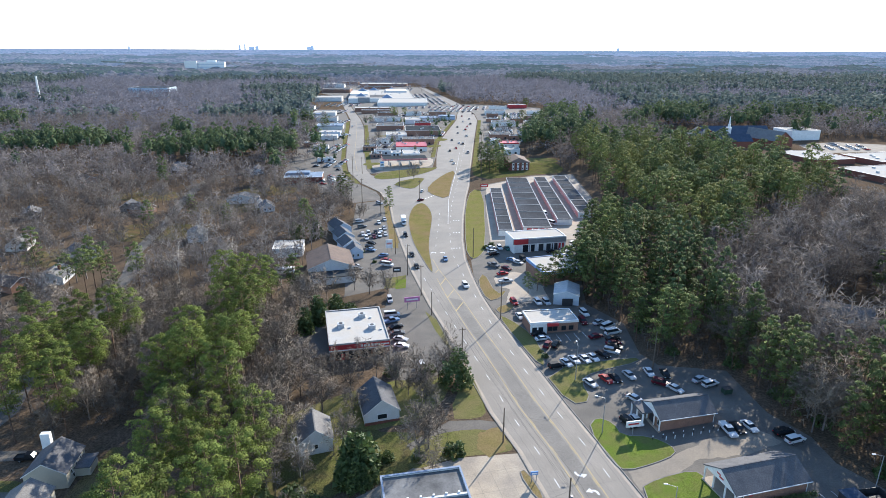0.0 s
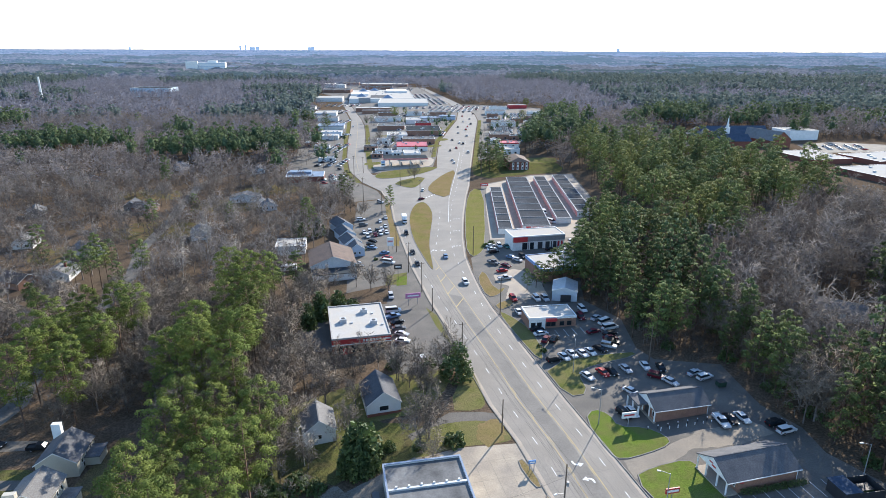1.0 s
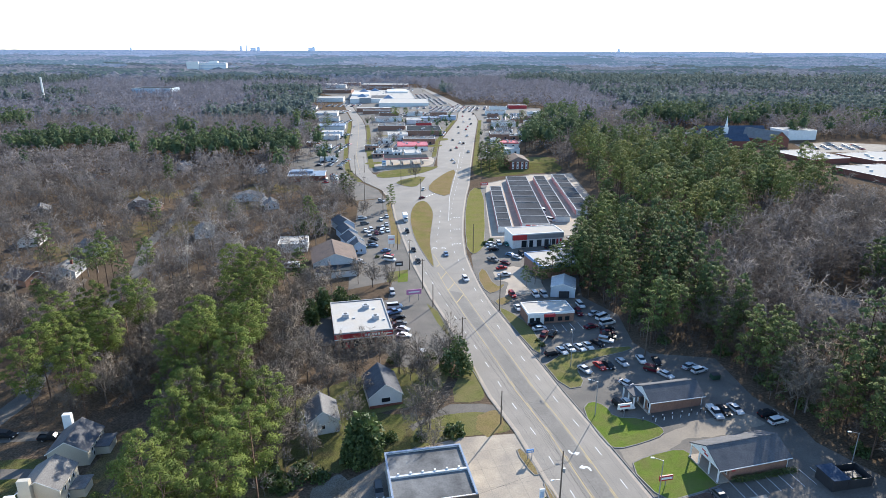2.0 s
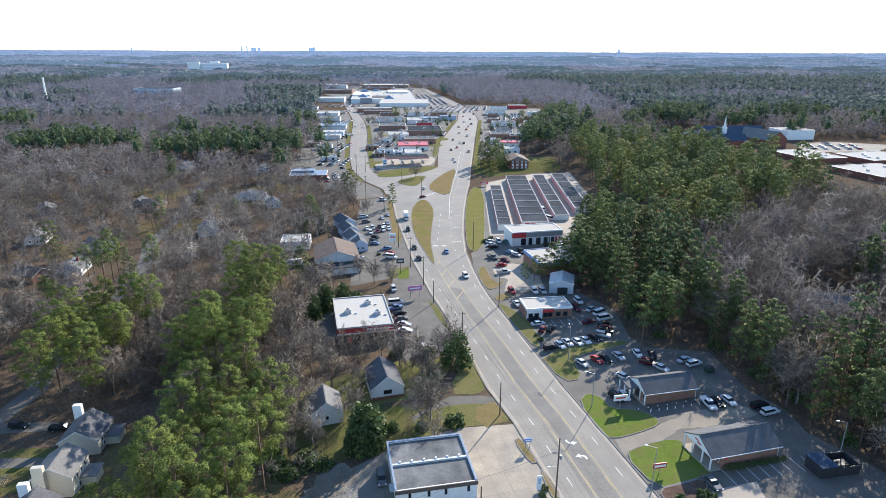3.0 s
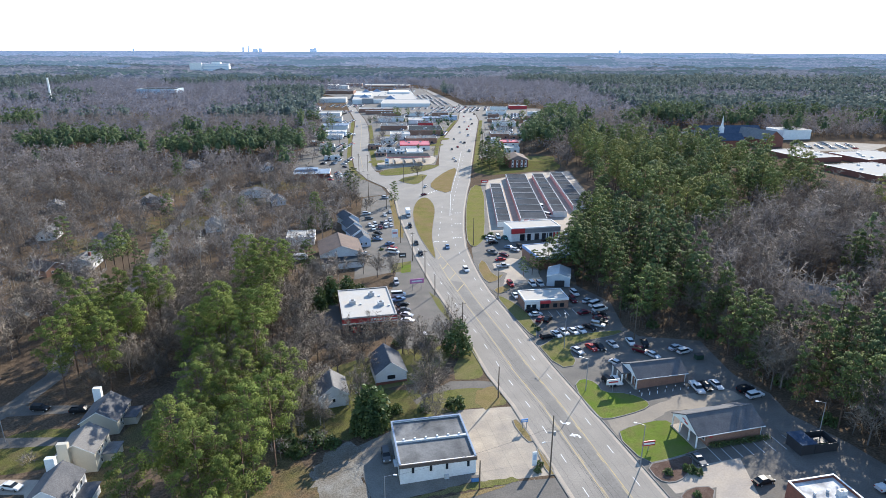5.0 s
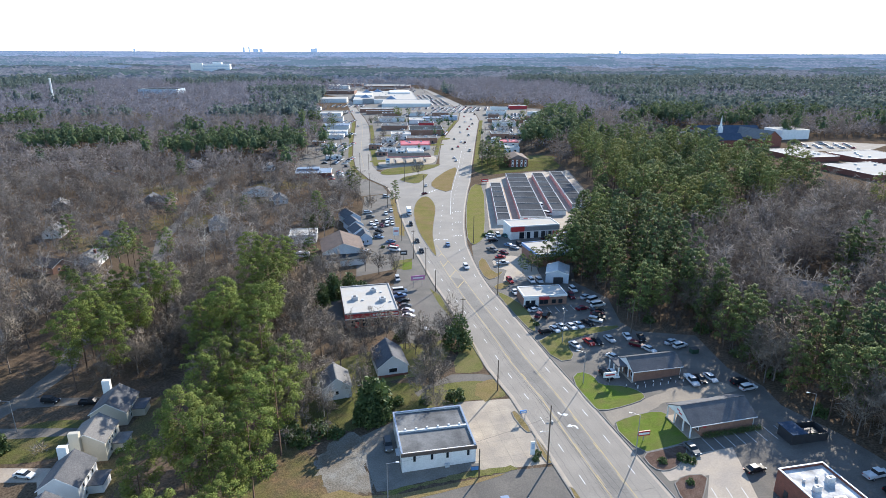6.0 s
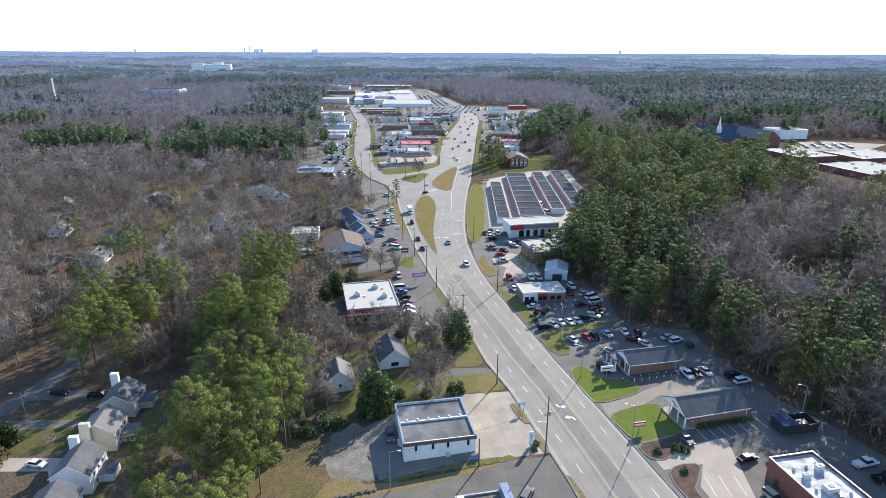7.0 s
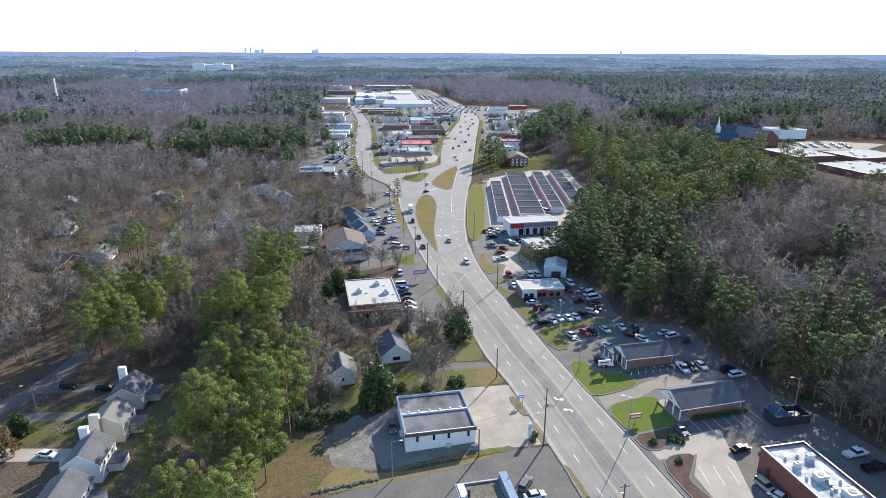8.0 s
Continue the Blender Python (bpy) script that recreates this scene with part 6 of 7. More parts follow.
spans = [POLES[13], POLES[0], POLES[2], POLES[4], POLES[5], POLES[6], POLES[7], POLES[9], POLES[10], POLES[12]]
for p, q in zip(spans, spans[1:]):
    for off, dz in ((-1.1, 0.35), (0.0, 0.35), (1.1, 0.35), (0.0, 2.4)):
        wire((p[0] + off, p[1], gz(p[0]) + p[2] - dz), (q[0] + off, q[1], gz(q[0]) + q[2] - dz), 0.7)
wire((57.9, 149.3, gz(58) + 11), (28, 146, gz(28) + 8), 1.2)
wire((22.2, 87.3, 12), (-11.3, 77, 7.5), 0.8)

# ---- trees ----
def arrays_to_mesh(name, verts, tris, mats, index=None, normals=None):
    me = bpy.data.meshes.new(name)
    me.vertices.add(len(verts))
    me.vertices.foreach_set("co", np.asarray(verts, np.float32).ravel())
    me.loops.add(len(tris) * 3)
    me.loops.foreach_set("vertex_index", np.asarray(tris, np.int32).ravel())
    me.polygons.add(len(tris))
    me.polygons.foreach_set("loop_start", np.arange(len(tris), dtype=np.int32) * 3)
    for m in mats:
        me.materials.append(m)
    if index is not None:
        me.polygons.foreach_set("material_index", np.asarray(index, np.int32))
    me.update()
    if normals is not None:
        me.polygons.foreach_set("use_smooth", np.ones(len(tris), bool))
        soft = me.attributes.new("custom_normal", "FLOAT_VECTOR", "POINT")
        soft.data.foreach_set("vector", np.asarray(normals, np.float32).ravel())
        me.update()
    return me


def unit_rows(a):
    return a / (np.linalg.norm(a, axis=-1, keepdims=True) + 1e-9)


def facing(tri, nor):
    """Turn loose triangles (n, 3, 3) so that they face along their soft normals (n, 3); returns corners and a normal for each."""
    g = np.cross(tri[:, 1] - tri[:, 0], tri[:, 2] - tri[:, 0])
    flip = (g * nor).sum(1) < 0
    tri[flip] = tri[flip][:, ::-1]
    return tri.reshape(-1, 3), np.repeat(nor, 3, 0)


def limb(p, q, r0, r1, V, T):
    """A three-sided tapering branch."""
    p, q = np.array(p), np.array(q)
    d = q - p
    a = np.cross(d, (0.3, 0.5, 0.81))
    a /= np.linalg.norm(a) + 1e-9
    c = np.cross(d, a)
    c /= np.linalg.norm(c) + 1e-9
    n = len(V)
    for w, r in ((p, r0), (q, r1)):
        for k in range(3):
            t = 2.0944 * k
            V.append(w + r * (math.cos(t) * a + math.sin(t) * c))
    for k in range(3):
        j = (k + 1) % 3
        T.append((n + k, n + j, n + 3 + j))
        T.append((n + k, n + 3 + j, n + 3 + k))


def tufts(rng, c, r, n, size, axis, out):
    """A rounded cushion of needle tufts round c, most of them lying on its outside; r: its half widths; axis: the way out of the crown."""
    d = unit_rows(rng.normal(size=(n, 3)))
    d[:, 2] = np.where(d[:, 2] < -0.4, -d[:, 2], d[:, 2])
    mid = c + d * r * (0.45 + 0.6 * rng.random((n, 1)) ** 0.5)
    lie = d + np.array((0, 0, 0.3)) + rng.normal(size=(n, 3)) * 0.5
    e = unit_rows(np.cross(lie, rng.normal(size=(n, 3))))
    f = unit_rows(np.cross(lie, e))
    s = size * rng.uniform(0.7, 1.35, (n, 1))
    soft = unit_rows(d * 0.8 + axis * 0.7 + np.array((0, 0, 0.12)) + rng.normal(size=(n, 3)) * 0.24)
    out.append(facing(np.stack((mid + e * s, mid - e * s * 0.55 + f * s * 0.55, mid - e * s * 0.55 - f * s * 0.55), 1), soft))


def joined(V, T, tri, nor):
    """Branches and loose triangles as one crown: corners, triangles, material numbers and soft normals."""
    V = np.array(V).reshape(-1, 3)
    T = np.array(T, int).reshape(-1, 3)
    rings = V.reshape(-1, 3, 3)
    round_ = unit_rows(rings - rings.mean(1, keepdims=True)).reshape(-1, 3)
    return np.concatenate((V, tri)), np.concatenate((T, np.arange(len(tri)).reshape(-1, 3) + len(V))), np.concatenate((np.zeros(len(T), int), np.ones(len(tri) // 3, int))), np.concatenate((round_, nor))


def core(rng, z0, z1, radius, seg, rings, taper):
    """The closed inside of a distant crown, a lumpy dome; its twigs or needles stand on it."""
    turn = rng.uniform(0, 6.283)
    grid = []
    for j in range(rings + 1):
        u = j / rings
        r = radius * (math.cos(u * 1.45) ** 0.8 * (1 - taper) + (1 - 0.9 * u) * taper)
        grid.append([np.array((math.cos(a) * r * q, math.sin(a) * r * q, z0 + (z1 - z0) * (math.sin(u * 1.5708) * (1 - taper) + u * taper) + rng.normal(0, 0.04) * (z1 - z0)))
                     for a, q in ((turn + 6.2832 * (k + 0.5 * (j % 2)) / seg, rng.uniform(0.78, 1.18)) for k in range(seg))])
    tri = []
    for j in range(rings):
        for k in range(seg):
            a, b, c, d = grid[j][k], grid[j][(k + 1) % seg], grid[j + 1][k], grid[j + 1][(k + 1) % seg]
            tri += [(a, b, c), (b, d, c)]
    for k in range(1, seg - 1):
        tri.append((grid[-1][0], grid[-1][k], grid[-1][k + 1]))
    tri = np.array(tri)
    mid = tri.reshape(-1, 3)
    nor = unit_rows((mid - (0, 0, z0 + 0.15 * (z1 - z0))) / (radius, radius, z1 - z0))
    flat = unit_rows(nor.reshape(-1, 3, 3).mean(1))
    corners, _ = facing(tri, flat)
    return corners, unit_rows((corners - (0, 0, z0 + 0.15 * (z1 - z0))) / (radius, radius, z1 - z0))


def pine(rng, h, lumps, leaves, size, spread, low=0.5, cone=0.0, solid=0):
    """A tall pine: a bare trunk and an uneven crown of rounded cushions of needles, ovoid or (cone) tapering upwards. Returns the trunk, and the crown with its branches."""
    V, T = [], []
    lean = rng.normal(0, 0.018, 2) * h
    limb((0, 0, -0.4), (lean[0], lean[1], h * 0.95), 0.0115 * h, 0.05, V, T)
    LV, LT, out = [], [], []
    skew = rng.uniform(0, 6.283)
    for k in range(lumps):
        u = (k + rng.uniform(0.1, 0.9)) / lumps
        ang = k * 2.39996 + rng.normal(0, 0.35)
        z = h * (low + (0.97 - low) * u)
        egg = math.sin(math.pi * (0.16 + 0.78 * (1 - u))) ** 0.7
        taper = 0.16 + 0.84 * (1 - u) ** 0.75
        r = spread * (egg * (1 - cone) + taper * cone) * rng.uniform(0.5, 0.95) * (1 + 0.22 * math.cos(ang - skew))
        base = np.array((lean[0] * z / h, lean[1] * z / h, z - 0.25 * r))
        c = np.array((lean[0] * z / h + math.cos(ang) * r, lean[1] * z / h + math.sin(ang) * r, z))
        if leaves > 50:
            limb(base, c, 0.06, 0.025, LV, LT)
        w = spread * rng.uniform(0.25, 0.38) * (1.15 - 0.45 * u) * (20 / lumps) ** 0.25
        axis = unit_rows(np.array((math.cos(ang) * r, math.sin(ang) * r, (u - 0.35) * spread * 1.3)))
        tufts(rng, c, np.array((w, w, w * 0.7)), leaves, size, axis, out)
    tufts(rng, np.array((lean[0], lean[1], h * 0.955)), np.array((spread * 0.2, spread * 0.2, spread * 0.26)), leaves, size, np.array((0, 0, 1.0)), out)
    if solid:
        out.append(core(rng, h * (low + 0.08), h * 0.8, spread * 0.5, solid, 2, 0.2))
    return (np.array(V), np.array(T)), joined(LV, LT, np.concatenate([o[0] for o in out]), np.concatenate([o[1] for o in out]))


def bare(rng, h, limbs, subs, twigs, width, spread, base=0.22, fine=True):
    """A leafless hardwood: trunk, forking limbs and a round crown of fine twigs."""
    V, T = [], []
    fork = h * base * rng.uniform(0.85, 1.3)
    limb((0, 0, -0.3), (0, 0, fork), 0.014 * h + 0.04, 0.010 * h, V, T)
    LV, LT, TV = [], [], []

    def sliver(p, d, w):
        side = np.cross(d, rng.normal(size=3))
        side *= w / (np.linalg.norm(side) + 1e-9)
        TV.append((p - side, p + side, p + d))

    for k in range(limbs):
        ang = k * 2.4 + rng.normal(0, 0.35)
        up = rng.uniform(0.15, 1.0) if k else 1.0
        out = spread * math.sqrt(max(0.05, 1 - up ** 2)) * rng.uniform(0.65, 1.0) + 0.2
        a = np.array((0, 0, fork * rng.uniform(0.75, 1.1)))
        tip = np.array((math.cos(ang) * out, math.sin(ang) * out, fork + (h - fork) * (0.22 + 0.66 * up)))
        mid = a + (tip - a) * 0.45 + np.array((math.cos(ang) * out * 0.12, math.sin(ang) * out * 0.12, -0.03 * h))
        r = 0.0065 * h
        if fine:
            limb(a, mid, r, r * 0.65, LV, LT)
            limb(mid, tip, r * 0.65, r * 0.2, LV, LT)
        else:
            sliver(a, tip - a, r * 0.6)
        for j in range(subs):
            f = 0.3 + 0.7 * (j + rng.random()) / subs
            p = a + (mid - a) * (f / 0.45) if f < 0.45 else mid + (tip - mid) * ((f - 0.45) / 0.55)
            d = rng.normal(size=3) * 0.9 + np.array((math.cos(ang) * 0.6, math.sin(ang) * 0.6, 0.6))
            d /= np.linalg.norm(d)
            long = h * rng.uniform(0.12, 0.22) * (1.2 - 0.5 * f)
            if fine:
                limb(p, p + d * long, r * 0.32, r * 0.1, LV, LT)
            else:
                sliver(p, d * long, width * 1.3)
            for _ in range(twigs):
                e = d + rng.normal(size=3) * 0.85
                e[2] += 0.1
                e /= np.linalg.norm(e)
                sliver(p + d * long * rng.uniform(0.1, 1.0), e * h * rng.uniform(0.05, 0.12), width)
    tri = np.array(TV)
    nor = unit_rows(unit_rows((tri.mean(1) - (0, 0, h * 0.5)) / (spread, spread, h * 0.5)) + rng.normal(size=(len(tri), 3)) * 0.45)
    return (np.array(V), np.array(T)), joined(LV, LT, *facing(tri, nor))


def fluffy(rng, h, n, width, long, spread, shell=0.55, solid=0):
    """A leafless tree seen from afar: trunk, a few limbs and a round, lumpy crown of twigs."""
    V, T = [], []
    limb((0, 0, -0.3), (0, 0, h * 0.4), 0.014 * h, 0.009 * h, V, T)
    d = unit_rows(rng.normal(size=(n, 3)))
    d[:, 2] = np.where(d[:, 2] < -0.35, -d[:, 2], d[:, 2])
    lumps = 1 + 0.22 * np.sin(d[:, :1] * 4 + rng.uniform(0, 6)) * np.cos(d[:, 1:2] * 5 + rng.uniform(0, 6)) + 0.12 * np.sin(d[:, 2:] * 7)
    p = d * np.array((spread, spread, h * 0.36)) * lumps * (shell + (1 - shell) * rng.random((n, 1)) ** 0.6) + np.array((0, 0, h * 0.60))
    e = d * (1.3 - 1.25 * shell) + rng.normal(size=(n, 3)) * 0.7 + np.array((0, 0, 0.3))
    e *= long * rng.uniform(0.6, 1.3, (n, 1)) / np.linalg.norm(e, axis=1)[:, None]
    f = np.cross(e, d + rng.normal(size=(n, 3)) * (1.6 - 1.5 * shell))
    f *= width / (np.linalg.norm(f, axis=1)[:, None] + 1e-9)
    tri = np.stack((p - f, p + f, p + e), 1)
    nor = unit_rows(d + np.array((0, 0, 0.25)) + rng.normal(size=(n, 3)) * 0.2)
    boughs = []
    for k in range(6):
        a = k * 1.05 + rng.normal(0, 0.2)
        t = np.array((math.cos(a) * spread * 0.7, math.sin(a) * spread * 0.7, h * rng.uniform(0.55, 0.9)))
        g = np.array((math.sin(a), -math.cos(a), 0)) * 0.006 * h
        o = np.array((0, 0, h * 0.3))
        boughs.append(np.stack((o - g, o + g, t)))
    boughs = np.array(boughs)
    twigs = [facing(np.concatenate((tri, boughs)), np.concatenate((nor, unit_rows(boughs[:, 2] - (0, 0, h * 0.45)))))]
    if solid:
        twigs.append(core(rng, h * 0.4, h * 0.82, spread * 0.68, solid, 2, 0.0))
    return (np.array(V), np.array(T)), joined([], [], np.concatenate([o[0] for o in twigs]), np.concatenate([o[1] for o in twigs]))


def bush(rng, r, h, leaves, size):
    d = rng.normal(size=(leaves, 3))
    d /= np.linalg.norm(d, axis=1)[:, None]
    d[:, 2] = np.abs(d[:, 2])
    mid = d * np.array((r, r, h)) * (0.55 + 0.45 * rng.random((leaves, 1)) ** 0.5) * (1 + 0.25 * np.sin(d[:, :1] * 5 + d[:, 1:2] * 4))
    e = rng.normal(size=(leaves, 3))
    e /= np.linalg.norm(e, axis=1)[:, None]
    f = np.cross(e, rng.normal(size=(leaves, 3)))
    f /= np.linalg.norm(f, axis=1)[:, None]
    s = size * rng.uniform(0.6, 1.4, (leaves, 1))
    v = np.stack((mid + e * s, mid - e * s * 0.5 + f * s * 0.7, mid - e * s * 0.5 - f * s * 0.7), 1).reshape(-1, 3)
    return v, np.arange(len(v)).reshape(-1, 3)


rng = np.random.default_rng(7)
PINES, PINES_EAST, BARES = [], [], []
for low in (0.54, 0.46, 0.34, 0.28, 0.52, 0.44, 0.38, 0.30):
    t, c = pine(rng, rng.uniform(23, 29), 40, 150, 0.205, rng.uniform(4.8, 6.0), low, 0.15)
    PINES.append((arrays_to_mesh("trunk", *t, [M_BARK_PINE]), arrays_to_mesh("crown", *c[:2], [M_BARK_PINE, M_NEEDLE], *c[2:])))
for low in (0.30, 0.22, 0.14, 0.36, 0.10, 0.26):
    t, c = pine(rng, rng.uniform(22, 28), 34, 70, 0.32, rng.uniform(4.2, 5.2), low, 0.6)
    PINES_EAST.append((arrays_to_mesh("trunk", *t, [M_BARK_PINE]), arrays_to_mesh("crown", *c[:2], [M_BARK_PINE, M_NEEDLE_EAST], *c[2:])))
for k in range(8):
    t, c = bare(rng, rng.uniform(12, 17), 12, 9, 17, 0.04, rng.uniform(4.6, 6.2))
    BARES.append((arrays_to_mesh("trunk", *t, [M_BARK]), arrays_to_mesh("crown", *c[:2], [M_BARK, M_TWIG], *c[2:])))


def tree(kind, x, y, scale=1.0, which=None, label=None, squash=1.0, pines=PINES):
    pool = pines if kind == "pine" else BARES
    pick = int(rng.integers(len(pool))) if which is None else int(rng.choice(which)) if isinstance(which, tuple) else which
    trunk, crown = pool[pick]
    e = empty("pine_tree" if kind == "pine" else "bare_tree", pose(x, y, gz(x), 0, 0, float(rng.uniform(0, 360))) @ Matrix.Diagonal((scale * squash, scale * squash, scale, 1)),
              label or ("tall green pine with a bare brown trunk" if kind == "pine" else "leafless grey hardwood with fine twigs"), "tree", "pines" if kind == "pine" else "bare trees")
    part("trunk", trunk, None, e)
    part("crown", crown, None, e)
    return e


def inside(x, y, poly):
    hit = False
    for (ax, ay), (bx, by) in zip(poly, poly[1:] + poly[:1]):
        if (ay > y) != (by > y) and x < (bx - ax) * (y - ay) / (by - ay) + ax:
            hit = not hit
    return hit


EAST_EDGE = [(66, 268), (58, 245), (55, 236), (53, 216), (50, 206), (51, 194), (54, 184), (57, 172), (58, 160), (61, 153), (78, 149), (79, 128), (84, 119), (86, 108), (91, 98), (97, 82), (112, 40), (150, -20), (420, -20), (420, 210), (300, 225), (230, 272), (213, 300), (210, 345), (206, 392), (176, 425), (140, 462), (104, 490), (92, 420), (90, 330)]


def scatter(x0, x1, y0, y1, step, want):
    """Jittered grid of places in a rectangle that want() accepts."""
    out = []
    ny, nx = int((y1 - y0) / step), int((x1 - x0) / step)
    for j in range(ny):
        for i in range(nx):
            x, y = x0 + (i + rng.random()) * step, y0 + (j + rng.random()) * step
            k = want(x, y)
            if k:
                out.append((k, x, y))
    return out


HOMES = [(x, y, 9) for x, y, *_ in WOOD_HOUSES] + [(x * 0.95, y - 12, 8 if y > 330 else 4) for x, y, *_ in WOOD_HOUSES] + [(x * 0.9, y - 25, 6) for x, y, *_ in WOOD_HOUSES if -125 < x < 0 and y > 330] + [(-46, 232, 16), (-69, 260, 10), (-51, 290, 8), (-45, 270, 9), (-97, 422, 19), (-64, 233, 6), (-26, 170, 20), (126, 169, 11), (120, 159, 8)]


def near_home(x, y):
    return any((x - a) ** 2 + (y - b) ** 2 < r * r for a, b, r in HOMES)


def east_kind(x, y):
    if not inside(x, y, EAST_EDGE) or near_home(x, y):
        return None
    n = noise.noise(Vector((x / 22, y / 22, 3.1)))
    if y > 205 + 0.95 * (x - 85) + 16 * n:
        return "pine"
    if y > 140 and x < 68 + 0.3 * (y - 130) + 8 * n:
        return "pine" if n > -0.42 else "bare"
    if y < 235 and not (inside(x - 20, y, EAST_EDGE) and inside(x - 12, y - 14, EAST_EDGE)):
        return "pine" if n > -0.22 else "bare"
    if x > 93 and y < 140 - 10 * n:
        return "pine" if n > -0.12 else "bare"
    return "pine" if n > 0.36 or (x < 90 and y > 150 and n > -0.1) else "bare"


# the wood east of the car parks: its near edge tree by tree
east = scatter(48, 420, 225, 525, 9.6, lambda x, y: east_kind(x, y) == "pine" and "pine") + scatter(48, 420, -20, 225, 6.4, lambda x, y: east_kind(x, y) == "pine" and "pine") + scatter(48, 420, -20, 420, 6.4, lambda x, y: east_kind(x, y) == "bare" and "bare")
east = [(k, x, y) for k, x, y in east if 0.0 < y and x < 0.78 * (y + 60) + 12]
close, rest = [], []
for k, x, y in east:
    edge = not (inside(x - 11, y - 6, EAST_EDGE) and inside(x - 4, y - 12, EAST_EDGE))
    (close if edge and y < 300 and len(close) < 170 else rest).append((k, x, y))
for k, x, y in close:
    tree(k, x, y, float(rng.uniform(0.66, 0.98) if k == "pine" else rng.uniform(0.9, 1.4)), None, pines=PINES_EAST)

# pines and hardwoods in the west foreground
FRONT = [("pine", -54, -30, 42, 66, 6.6), ("pine", -57, -36, 66, 114, 6.8), ("pine", -71, -53, 118, 192, 7.4), ("pine", -54, -45, 118, 160, 7.4), ("pine", -112, -86, 122, 170, 7.4), ("bare", -132, -90, 160, 205, 8.0), ("bare", -56, -38, 62, 112, 12.0), ("bare", -92, -44, 110, 200, 8.0), ("bare", -44, -36, 120, 160, 6.0)]
for kind, x0, x1, y0, y1, step in FRONT:
    for _, x, y in scatter(x0, x1, y0, y1, step, lambda x, y: not (-118 < x < -106 and y < 140) and not inside(x, y, [(lx - 4, ly) for lx, ly in lane] + [(lx + 4, ly) for lx, ly in lane[::-1]]) and not (x < -66 and y < 122) and not (kind == "bare" and x > -50 and y < 118)):
        tree(kind, x, y, float(rng.uniform(0.7, 1.0) if kind == "pine" else rng.uniform(0.75, 1.1)))
for x, y, sc in ((-37, 140, 0.8), (-30, 133, 0.85), (-24, 141, 0.75), (-18, 148, 0.7), (-36, 112, 0.9), (-29, 107, 0.5), (-22, 119, 0.6), (-5, 113, 0.8), (-4, 119, 0.7), (-38, 150, 0.8), (-12, 143, 0.75), (-6, 139, 0.7), (-1, 146, 0.75), (3, 149, 0.6), (-22, 152, 0.7), (-30, 148, 0.7), (-40, 118, 0.85), (-36, 104, 0.75), (-2, 108, 0.6), (-7, 148, 0.65),
                 (-20, 205, 0.7), (-27, 209, 0.75), (-33, 213, 0.7), (-42, 205, 0.9), (-48, 199, 0.9), (-52, 207, 0.8), (-43, 320, 0.6), (-52, 328, 0.7), (-56, 338, 0.6), (-44, 312, 0.7)):
    tree("bare", x, y, sc)
tree("bare", -3, 116.5, 1.0)
tree("bare", 2, 150, 0.9)
for x, y, sc in ((62, 247, 0.75), (66, 255, 0.8), (60, 241, 0.7), (68, 263, 0.7)):
    tree("bare", x, y, sc)
for _ in range(46):
    x, y = float(rng.uniform(-46, 2)), float(rng.uniform(106, 158))
    if not (-21 < x < -9 and 124 < y < 140) and not (-34 < x < -24 and 112 < y < 126) and not (x > -13 and y < 127) and not (x > -22 and y > 146) and not (-38 < x < -14 and y > 153) and not (x > -20 and y < 110) and not (-22 < x < -7 and 108 < y < 128) and not (-35 < x < -23 and 103 < y < 117):
        tree("bare", x, y, float(rng.uniform(0.55, 0.9)))
for x, y, sc in ((-128, 112, 1.3), (-135, 124, 1.4), (-141, 138, 1.35), (-127, 134, 1.2), (-132, 150, 1.3), (-147, 152, 1.4), (-124, 166, 1.25), (-151, 126, 1.4), (-141, 108, 1.3), (-137, 168, 1.3), (-155, 168, 1.4), (-160, 146, 1.3), (-146, 178, 1.2), (-133, 96, 1.2), (-150, 104, 1.3)):
    tree("bare", x, y, sc)
t, c = bare(np.random.default_rng(21), 20, 8, 7, 8, 0.06, 6.0)
PALE = arrays_to_mesh("trunk", *t, [M_BARK_PALE]), arrays_to_mesh("crown", *c[:2], [M_BARK_PALE, M_BARK_PALE], *c[2:])
for x, y, sc in ((-108, 262, 0.9), (-104, 225, 0.85), (-30, 108, 0.55), (-88, 240, 0.7)):
    e = tree("bare", x, y, sc, 0, "leafless pale-barked sycamore with crooked limbs")
    e.children[0].data, e.children[1].data = PALE
for x, y, sc in ((-62, 205, 0.7), (-56, 212, 0.65), (-30, 330, 0.6), (-60, 350, 0.7), (31, 205, 0.36), (34.5, 207, 0.45), (37.5, 207.5, 0.4), (41, 208.5, 0.6), (44.5, 209.5, 0.72), (48, 208.5, 0.8), (51, 205.5, 0.85), (53.6, 210, 0.9), (54.6, 218, 0.85), (54.8, 226, 0.9), (56, 234, 0.8), (-58, 360, 0.75), (-70, 300, 0.7), (-65, 288, 0.6), (-110, 300, 0.6), (-150, 300, 0.7), (-172, 243, 0.8), (-140, 330, 0.55), (32, 444, 0.8), (37, 452, 0.85), (29, 458, 0.8), (38, 436, 0.75), (42, 462, 0.85), (34, 468, 0.8), (33, 430, 0.7), (43, 445, 0.75), (27, 440, 0.65), (40, 428, 0.6), (46, 434, 0.6)):
    tree("pine", x, y, sc, None, None, 1.3, PINES_EAST)

